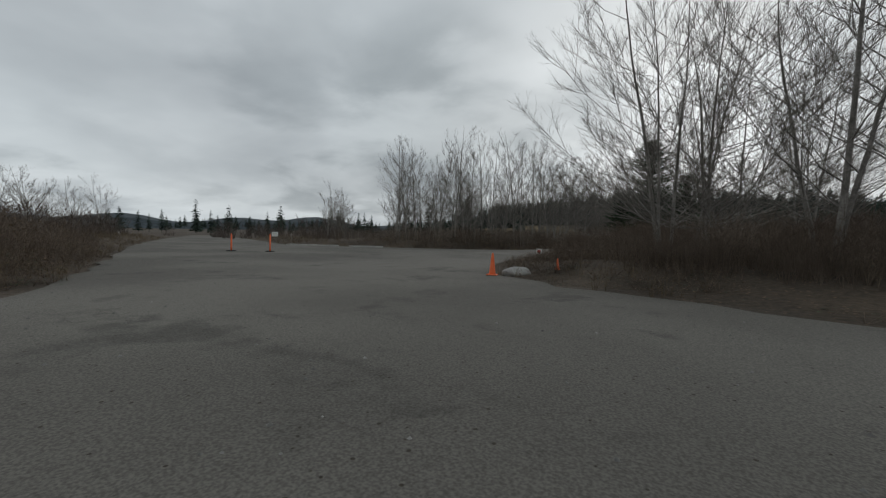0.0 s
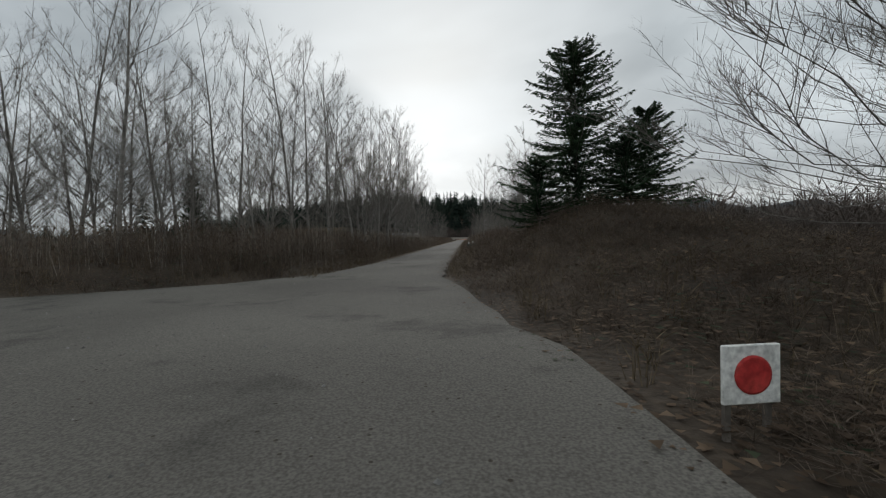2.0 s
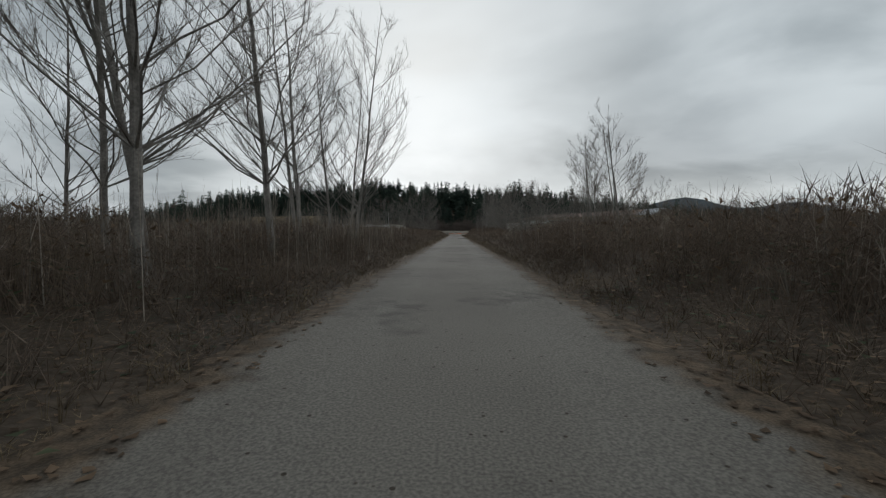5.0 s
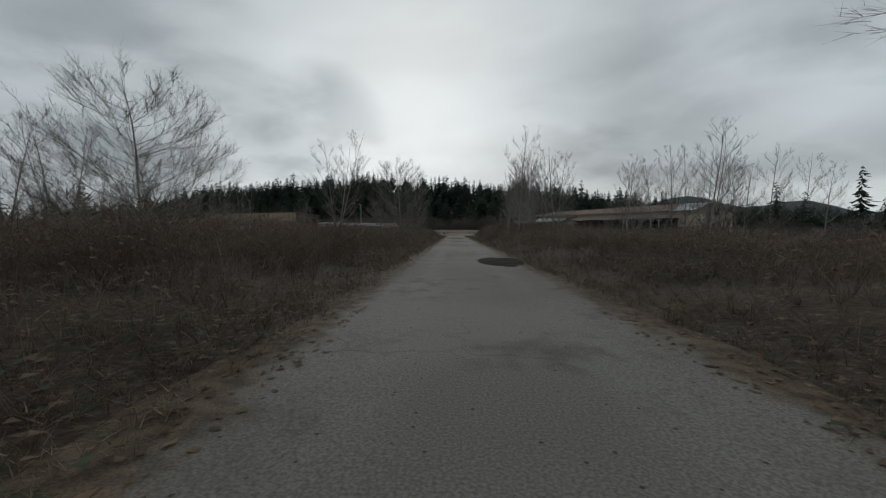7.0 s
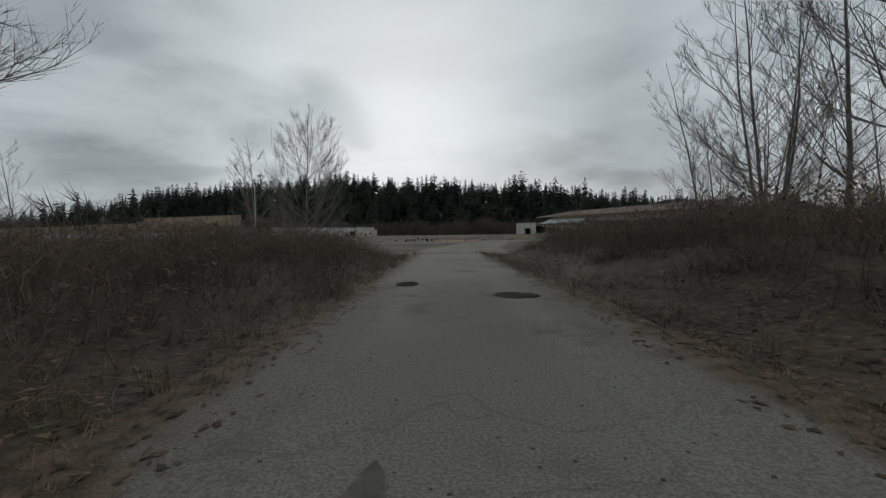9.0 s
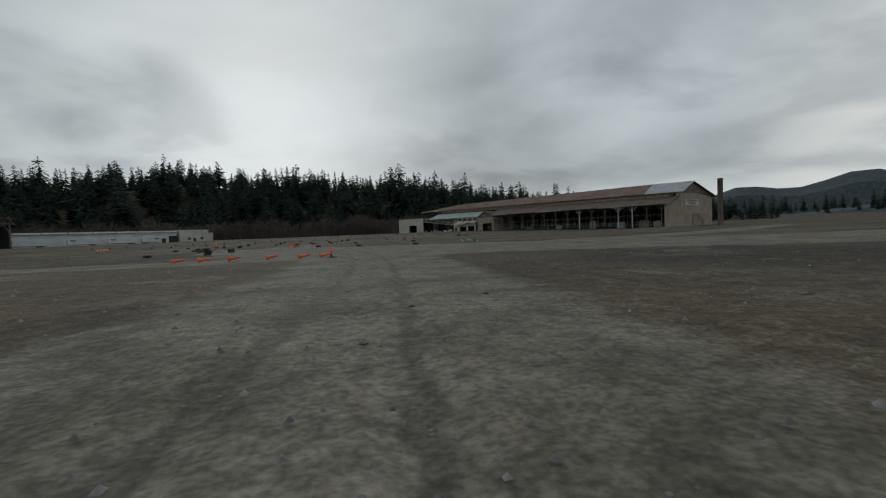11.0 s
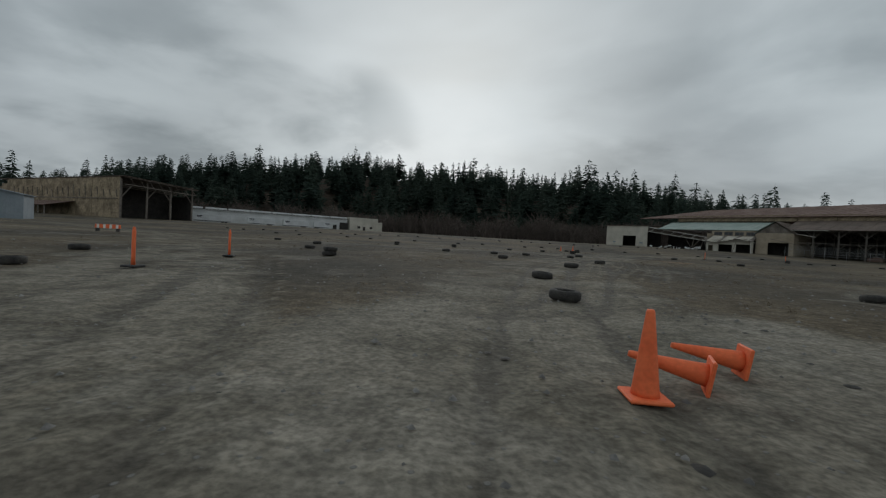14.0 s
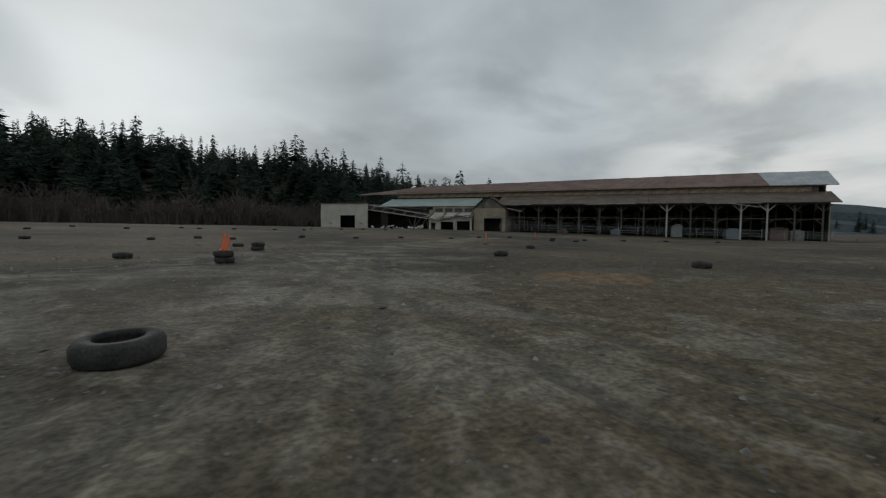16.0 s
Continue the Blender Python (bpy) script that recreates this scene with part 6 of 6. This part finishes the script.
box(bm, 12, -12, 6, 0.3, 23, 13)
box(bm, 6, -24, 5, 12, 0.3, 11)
part("inner_wall", bm, M_DARK, ware, "inside wall with the open end's shade in its colour")
bm = bmesh.new()
for i in range(30):
    box(bm, 155 + i * 5, mrnd.uniform(-.1, .1), 5.2, 4.9, 0.3, 11.5 - (i % 7 == 3) * 0.8)
slab(bm, [(150, -25, 10.5), (305, -25, 10.5), (305, 0, 11.2), (150, 0, 11.2)], 0.2)
part("rear_wing", bm, M_TAN, ware, "lower tan rear wing")
bm = bmesh.new()
ribbed_roof(bm, (28, 9, 4.3), (95, 9, 4.3), (95, 0.3, 6.4), (28, 0.3, 6.4), 0.15, 2.5)
part("lean_to_roof", bm, M_RUST, ware, "rusty red lean-to roof")
for i in range(15):
    bm = bmesh.new()
    box(bm, 29 + i * 4.6, 8.6, 2, 0.3, 0.3, 4.6)
    part("lean_to_post", bm, M_TIMBER, ware)

# white stores building at the back of the yard
WB = Matrix.Translation((-58.0, 381.0, 2.0)) @ Matrix.Rotation(math.atan2(-57, -79), 4, 'Z')       # x runs towards its far left end, +y to the yard
stores = thing("stores_building", WB, "long low white stores building with flat roof", "building")
bm = bmesh.new()
box(bm, 58, -6, 2.8, 80, 12, 6.4)
part("wall", bm, M_WHITEWALL, stores)
bm = bmesh.new()
for i in range(8):
    box(bm, 23 + i * 9.6, -5, 6.5, 8.6, 13, 0.8)
part("roof_parapet", bm, M_WHITEWALL, stores, "white parapet in sections")
bm = bmesh.new()
box(bm, 58, -6, 6.12, 80.4, 12.6, 0.25)
part("roof", bm, M_DARK, stores, "dark flat roof edge")
bm = bmesh.new()
box(bm, 9, -5, 3.4, 16, 13, 7.6)
box(bm, 1, -5, 2.6, 6, 11, 5.6)
part("end_block", bm, M_CREAM, stores, "cream end block")
# flat panels on the wall; doorway shade is painted, no opening is cut
for x, w, h in ((20, 4.5, 4.0), (24.8, 2.0, 2.6), (12, 1.6, 1.2), (5, 1.6, 1.2), (9, 1.4, 2.4)):
    bm = bmesh.new()
    box(bm, x, 1.6 if x < 18 else 0.08, 1.4 + h / 2 - 1.4 * (h > 2), w, 0.1, h)
    part("doorway_shade", bm, M_DARK, stores, "near-black panel for a shaded doorway")


def trailer(m, length, label, bars=True):
    ob = thing("trailer", m, label, "trailer", "parked white trailers")
    bm = bmesh.new()
    box(bm, 0, 0, 2.35, length, 2.5, 2.7, 0.06)
    part("box_body", bm, M_TRAILER, ob)
    bm = bmesh.new()
    box(bm, 0, 0, 0.9, length * 0.96, 1.0, 0.2)
    part("chassis", bm, M_INK, ob)
    bm = bmesh.new()
    for k in (-1, 1):
        box(bm, 0, 1.27 * k, 1.06, length, 0.04, 0.14)
    part("side_rail", bm, M_STEEL, ob)
    for x in (-length * 0.36, -length * 0.27):
        for k in (-1, 1):
            bm = lathe([(0.2, -0.14), (0.46, -0.14), (0.5, -0.08), (0.5, 0.08), (0.46, 0.14), (0.2, 0.14)], 14)
            part("wheel", bm, M_RUBBER, ob, "", Matrix.Translation((x, k * 1.0, 0.5)) @ Matrix.Rotation(radians(90), 4, 'X'))
    for k in (-1, 1):
        bm = bmesh.new()
        box(bm, length * 0.33, 0.8 * k, 0.45, 0.12, 0.12, 0.95)
        part("landing_leg", bm, M_STEEL, ob)
    if bars:
        for k in (-1, 1):
            bm = bmesh.new()
            box(bm, length * 0.34, 1.275 * k, 2.95, 2.2, 0.03, 0.42)
            box(bm, length * 0.34, 1.275 * k, 2.42, 1.6, 0.03, 0.22)
            part("lettering", bm, M_INK, ob, "dark bars of lettering")
    return ob


for x, L in ((33, 8), (46, 12), (62, 12), (82, 15), (97, 13)):
    trailer(WB @ Matrix.Translation((x, 5 + (x % 3), -0.3)) @ Matrix.Rotation(math.pi * (x % 2), 4, 'Z'), L, "white box trailer parked along the white building")
for x, y, a, L in ((-107, 184, 20, 16.5), (-88.5, 190.6, 20, 16), (-128, 177, 20, 16)):
    trailer(Matrix.Translation((x, y, float(land(x, y)))) @ Matrix.Rotation(radians(a), 4, 'Z'), L, "plain white box trailer parked in the yard", False)

gh = thing("metal_hut", Matrix.Translation((-98, 226, 0.0)) @ Matrix.Rotation(radians(40), 4, 'Z') @ Matrix.Scale(1.25, 4), "blue-grey metal hut with a low gable roof", "hut")
bm = bmesh.new()
box(bm, 0, 0, 2.0, 9, 7, 4.2)
hut_body = part("wall", bm, M_GREYWALL, gh)
for k in range(19):
    part("rib", box(bmesh.new(), -4.5 + 0.5 * k, -3.52, 2.0, 0.06, 0.06, 4.1), M_GREYWALL, hut_body)
bm = bmesh.new()
slab(bm, [(-4.8, -3.8, 4.0), (0, -3.8, 5.0), (0, 3.8, 5.0), (-4.8, 3.8, 4.0)], 0.1)
slab(bm, [(0, -3.8, 5.0), (4.8, -3.8, 4.0), (4.8, 3.8, 4.0), (0, 3.8, 5.0)], 0.1)
bm.faces.new([bm.verts.new(p) for p in ((-4.5, -3.5, 4.05), (4.5, -3.5, 4.05), (0, -3.5, 4.95))])
part("roof", bm, M_GREYWALL, gh)
bm = bmesh.new()
box(bm, -0.8, -3.56, 0.9, 0.8, 0.06, 0.8)
part("hatch", bm, M_INK, gh, "small dark hatch")


# ---------------------------------------------------------------- loose things in the yard
def lift(x, y):
    return float(land(x, y)) + 0.05


tyre_bm = lathe([(0.19, 0.0), (0.27, -0.005), (0.315, 0.02), (0.33, 0.055), (0.33, 0.145), (0.315, 0.18), (0.27, 0.205), (0.19, 0.20), (0.185, 0.16), (0.22, 0.12), (0.22, 0.08), (0.185, 0.04), (0.19, 0.0)], 22, cap=False)
tyre_me = bpy.data.meshes.new("tyre")
tyre_bm.to_mesh(tyre_me); tyre_bm.free()
tyre_me.materials.append(M_RUBBER)
trnd = random.Random(12)
TYRE_AT = [(-4.3, 136.6, 3), (10.6, 146.1, 1), (5.7, 151.7, 1), (-3.3, 142.2, 2), (16.5, 139.9, 1), (-9.7, 138.2, 1), (-11.6, 161.4, 1), (1.8, 179.9, 1), (4.4, 189.9, 1), (2.4, 166.1, 1), (-10.2, 157.6, 2), (-15.6, 167.0, 1), (-14.0, 187.0, 1), (-8.5, 151.5, 1), (8.8, 210.0, 1),
           (2.23, 161.4, 1), (8.4, 190.1, 1), (-10.9, 178.2, 1), (-20.6, 192.8, 1), (5.0, 173.8, 1), (8.5, 181.2, 1), (-7.3, 172.2, 2), (-3.3, 207.3, 2), (4.2, 209.0, 1), (-10.7, 205.4, 2), (-2.7, 187.8, 1), (1.5, 189.0, 1), (52.5, 227.5, 2), (10.1, 194.3, 1),
           (12.0, 206.0, 2), (14.3, 213.8, 2), (14.0, 219.5, 1), (12.4, 236.2, 1), (54.3, 225.1, 1), (27.1, 197.2, 1), (11.9, 165.2, 1), (20.7, 159.0, 1), (24, 205, 1), (33, 212, 1), (61, 229, 1), (66, 226, 1), (72, 223, 1), (79, 219, 1)]
for x in range(-60, 60, 5):
    TYRE_AT.append((x + trnd.uniform(-1.5, 1.5), 262 + 0.3 * x + trnd.uniform(-4, 4), 1))
for x in range(-40, 60, 7):
    TYRE_AT.append((x + trnd.uniform(-1.5, 1.5), 232 + 0.15 * x + trnd.uniform(-4, 4), 1))
for x, y, n in TYRE_AT:
    for k in range(max(1, n)):
        ob = new("tyre", tyre_me)
        s = trnd.uniform(0.95, 1.12)
        tilt = trnd.uniform(-0.05, 0.05)
        ob.matrix_basis = Matrix.Translation((x + trnd.uniform(-.05, .05) * k, y + trnd.uniform(-.05, .05) * k, lift(x, y) + 0.02 + 0.205 * k * s)) @ Euler((tilt * (k == 0), -tilt * (k == 0), trnd.uniform(0, 6))).to_matrix().to_4x4() @ Matrix.Diagonal((s, s, s, 1))
        tagged(ob, "worn black tyre stacked on another in the gravel" if n > 1 else "worn black tyre lying flat in the gravel", "tyre", "tyres marking the course")


def cone_thing(m, h, label, group):
    ob = thing("traffic_cone", m, label, "traffic cone", group)
    r = h * 0.155
    part("body", lathe([(r, 0.03), (r * 0.93, 0.08), (r * 0.3, h * 0.97), (r * 0.24, h), (r * 0.14, h)], 18), M_ORANGE, ob)
    bm = bmesh.new()
    box(bm, 0, 0, 0.018, h * 0.46, h * 0.46, 0.036, 0.012)
    part("base", bm, M_ORANGE, ob)
    return ob


def upright(x, y, a=0.0, z=None):
    return Matrix.Translation((x, y, lift(x, y) + 0.02 if z is None else z)) @ Matrix.Rotation(a, 4, 'Z')


def fallen(x, y, a, h):
    return Matrix.Translation((x, y, lift(x, y) + 0.02 + h * 0.2)) @ Matrix.Rotation(a, 4, 'Z') @ Matrix.Rotation(radians(82), 4, 'Y')


tall = cone_thing(upright(1.8, 155.7), 0.78, "tall upright orange traffic cone on the gravel", "orange cones in the yard")
copy_thing(tall, upright(13.9, 224.0, 0.7))
short = cone_thing(upright(12.0, 206.0, 0.2, lift(12, 206) + 0.43), 0.62, "orange traffic cone standing on a tyre stack", "orange cones in the yard")
down = cone_thing(fallen(-3.0, 122.2, 0.3, 0.72), 0.72, "orange traffic cone knocked over on the gravel", "orange cones in the yard")
for x, y, a in [(-1.5, 121.8, 0.1), (0.24, 121.5, -0.2), (2.54, 120.2, 0.2), (4.44, 119.0, -0.1), (5.62, 118.5, 0.0), (2.5, 156.0, 2.8), (3.15, 156.6, 3.0)]:
    copy_thing(down, fallen(x, y, a, 0.72))


def delineator_thing(m, group="orange delineator posts"):
    ob = thing("delineator_post", m, "slim orange delineator post on a black base", "delineator", group)
    part("post", lathe([(0.055, 0.05), (0.05, 0.3), (0.05, 1.02), (0.035, 1.05), (0.035, 1.10), (0.02, 1.12)], 12), M_ORANGE, ob)
    bm = bmesh.new()
    box(bm, 0, 0, 0.03, 0.42, 0.42, 0.06, 0.02)
    part("base", bm, M_BLACKBASE, ob, "black rubber base")
    return ob


post_a = delineator_thing(upright(-9.3, 162.6))
for x, y in [(-10.2, 168.4), (35.4, 220.3), (58, 236)]:
    copy_thing(post_a, upright(x, y, 0.3))
copy_thing(post_a, upright(6.32, 119.0, 0.3) @ Matrix.Diagonal((1.25, 1.25, 0.6, 1)))
for x, y in [(-9.9, -145.9), (-11.8, -147.4)]:
    copy_thing(post_a, upright(x, y, 0.5, 0.012))

bar_t = thing("barricade", upright(-33, 186, 0.3), "low orange barricade with white stripes", "barricade")
bm = bmesh.new()
box(bm, 0, 0, 0.45, 2.0, 0.12, 0.35, 0.02)
part("board", bm, M_ORANGE, bar_t)
for k in range(4):
    bm = bmesh.new()
    box(bm, -0.75 + 0.5 * k, -0.066, 0.45, 0.2, 0.01, 0.34)
    part("stripe", bm, M_WHITE, bar_t, "white stripe")
for k in (-0.8, 0.8):
    bm = bmesh.new()
    box(bm, k, 0, 0.14, 0.1, 0.5, 0.28, 0.02)
    part("foot", bm, M_BLACKBASE, bar_t)
for k, (x, y) in enumerate([(22.8, 138.6), (23.5, 138.9), (22.3, 139.2)]):
    bm = bmesh.new()
    for j in range(4):
        a, b = 0.32 * j, 0.32 * (j + 1)
        za, zb = 0.06 + 0.22 * math.sin(1.3 * j + k), 0.06 + 0.22 * math.sin(1.3 * (j + 1) + k)
        slab(bm, [(a - 0.6, -0.16, max(0.03, za)), (b - 0.6, -0.16, max(0.03, zb)), (b - 0.6, 0.16, max(0.03, zb + 0.12)), (a - 0.6, 0.16, max(0.03, za + 0.12))], 0.02)
    tagged(part("plastic_strip", bm, M_GREEN, None, "", upright(x, y, 0.9 * k)), "crumpled bright green plastic strip on the gravel", "strip", "green plastic strips")

# ---------------------------------------------------------------- loose things near the junction
near = cone_thing(upright(8.12, -149.5, 0.3, 0.01), 0.71, "orange traffic cone at the edge of the apron", "cones at the junction")
cone_thing(upright(9.8, -148.2, 0.1, float(land(9.8, -148.2)) + 0.02), 0.36, "small orange traffic cone beside the brush", "cones at the junction")
bm = bmesh.new()
bmesh.ops.create_icosphere(bm, subdivisions=3, radius=0.5)
for v in bm.verts:
    v.co = Vector((v.co.x * 1.0, v.co.y * 0.45, max(-0.1, v.co.z * 0.42))) * (1 + 0.18 * noise.noise(v.co * 3))
tagged(part("rubble_lump", bm, M_CONCRETE, None, "", upright(8.65, -148.75, 0.7, 0.06)), "pale broken concrete lump beside the cone", "rubble")
krnd = random.Random(9)
KERB = [((-23.5, -135.4), (-13.2, -131.9))]
for (ax, ay), (bx, by) in KERB:
    L = math.hypot(bx - ax, by - ay)
    n = int(L / 1.2)
    for i in range(n):
        if krnd.random() < 0.18:
            continue
        t = (i + 0.5) / n
        bm = bmesh.new()
        box(bm, 0, 0, 0.05, L / n - 0.05, 0.18, 0.16, 0.02)
        m = Matrix.Translation((ax + (bx - ax) * t, ay + (by - ay) * t, krnd.uniform(-0.02, 0.01))) @ Matrix.Rotation(math.atan2(by - ay, bx - ax) + krnd.uniform(-.04, .04), 4, 'Z')
        tagged(part("kerb_stone", bm, M_CONCRETE, None, "", m), "pale worn concrete kerb stone at the apron edge", "kerb stone", "kerb stones along the apron")
sg = thing("target_sign", Matrix.Translation((4.45, -136.4, float(land(4.45, -136.4)) + 0.05)) @ Matrix.Rotation(radians(8), 4, 'Z'), "small white square sign with a red disc", "sign")
bm = bmesh.new()
box(bm, 0, 0, 0.36, 0.36, 0.03, 0.35, 0.006)
part("board", bm, M_WHITE, sg)
part("disc", lathe([(0.115, 0.0), (0.115, 0.008), (0.10, 0.012)], 24), M_RED, sg, "red painted disc", Matrix.Translation((0, -0.016, 0.36)) @ Matrix.Rotation(radians(90), 4, 'X'))
for k in (-0.13, 0.13):
    bm = bmesh.new()
    box(bm, k, 0.03, 0.15, 0.035, 0.03, 0.7)
    part("stake", bm, M_TIMBER, sg)
ws = thing("road_sign", Matrix.Translation((-44, -123.5, 0.0)) @ Matrix.Rotation(radians(60), 4, 'Z'), "small white sign board on a grey post", "sign")
bm = bmesh.new()
box(bm, 0, 0, 1.0, 0.9, 0.03, 0.7, 0.01)
part("board", bm, M_WHITE, ws)
bm = bmesh.new()
box(bm, 0, 0.04, 0.55, 0.06, 0.05, 1.3)
part("post", bm, M_STEEL, ws)
for k, (x, y, a, w) in enumerate([(3.55, -99.3, 0.1, 1.3), (4.2, -98.2, 0.3, 1.2), (4.9, -96.9, 0.0, 1.4)]):
    bm = bmesh.new()
    box(bm, 0, 0, 0.28, w, 0.55, 0.58, 0.04)
    box(bm, 0, 0, 0.585, w * 0.5, 0.12, 0.06, 0.02)
    tagged(part("concrete_block", bm, M_MOSSY, None, "", upright(x, y, a, float(land(x, y)) - 0.05)), "mossy grey concrete barrier block beside the track", "concrete block", "blocks beside the track")
for x, y in [(3.05, -98.0), (3.42, -98.6), (4.57, -97.75)]:
    mp = thing("marker_post", Matrix.Translation((x, y, float(land(x, y)) - 0.1)), "white flat marker post behind a concrete block", "marker post", "white marker posts")
    bm = bmesh.new()
    box(bm, 0, 0, 0.45, 0.12, 0.035, 0.9, 0.01)
    part("post", bm, M_WHITE, mp)
    bm = bmesh.new()
    box(bm, 0, -0.021, 0.78, 0.09, 0.006, 0.12)
    part("reflector", bm, M_STEEL, mp, "grey reflector patch")
for x, y, a, L, r in [(-5.6, -115.3, 0.1, 2.6, 0.15), (-6.0, -104.4, 0.05, 1.6, 0.2), (-4.6, -107, 1.2, 2.6, 0.09), (6.0, 27, 1.5, 3.5, 0.08), (-5.5, -90, 1.4, 2.4, 0.10)]:
    bm = lathe([(r * 0.3, -L / 2), (r, -L / 2 + 0.02), (r * 1.05, 0), (r * 0.9, L / 2 - 0.02), (r * 0.3, L / 2)], 10)
    for v in bm.verts:
        v.co.x += 0.06 * math.sin(v.co.z * 2)
    tagged(part("log", bm, M_BARK, None, "", Matrix.Translation((x, y, float(land(x, y)) + r * 0.8)) @ Matrix.Rotation(a, 4, 'Z') @ Matrix.Rotation(radians(90), 4, 'Y')), "fallen grey log lying in the verge", "log", "logs in the verge")
for x, y, h in [(-6.3, -101.5, 1.5), (-6.9, -95.0, 1.2)]:
    bm = lathe([(0.05, -0.2), (0.05, h * 0.6), (0.042, h), (0.02, h + 0.02)], 8)
    tagged(part("stake", bm, M_PALEWOOD, None, "", Matrix.Translation((x, y, float(land(x, y)))) @ Matrix.Rotation(0.06, 4, 'X')), "pale weathered stake standing in the brush", "stake", "stakes in the brush")

# a broken pale concrete edge along one side of the lane
EDGE = [(-3.7, 142.6), (-4.2, 144.6), (-4.3, 146.2), (-4.8, 148.3), (-5.3, 149.6), (-6.0, 151.9)]
ernd = random.Random(44)
for (ax, ay), (bx, by) in zip(EDGE, EDGE[1:]):
    L = math.hypot(bx - ax, by - ay)
    for j in range(max(2, int(L / 0.62))):
        t = (j + 0.5) / max(2, int(L / 0.62))
        if ernd.random() < 0.25:
            continue
        n = 9
        bm = bmesh.new()
        rim = [(ernd.uniform(0.6, 1.25), 2 * math.pi * i / n) for i in range(n)]
        top = [bm.verts.new((0.27 * r * math.cos(a), 0.10 * r * math.sin(a), 0.025 + 0.01 * r)) for r, a in rim]
        low = [bm.verts.new((0.30 * r * math.cos(a), 0.13 * r * math.sin(a), -0.05)) for r, a in rim]
        bm.faces.new(top)
        for i in range(n):
            k = (i + 1) % n
            bm.faces.new((top[i], low[i], low[k], top[k]))
        x, y = ax + (bx - ax) * t + ernd.uniform(-.08, .08), ay + (by - ay) * t
        m = Matrix.Translation((x, y, lift(x, y))) @ Matrix.Rotation(math.atan2(by - ay, bx - ax) + ernd.uniform(-.3, .3), 4, 'Z')
        tagged(part("concrete_chunk", bm, M_CONCRETE, None, "", m), "flat broken piece of pale concrete set in the gravel", "concrete chunk", "broken concrete edge")
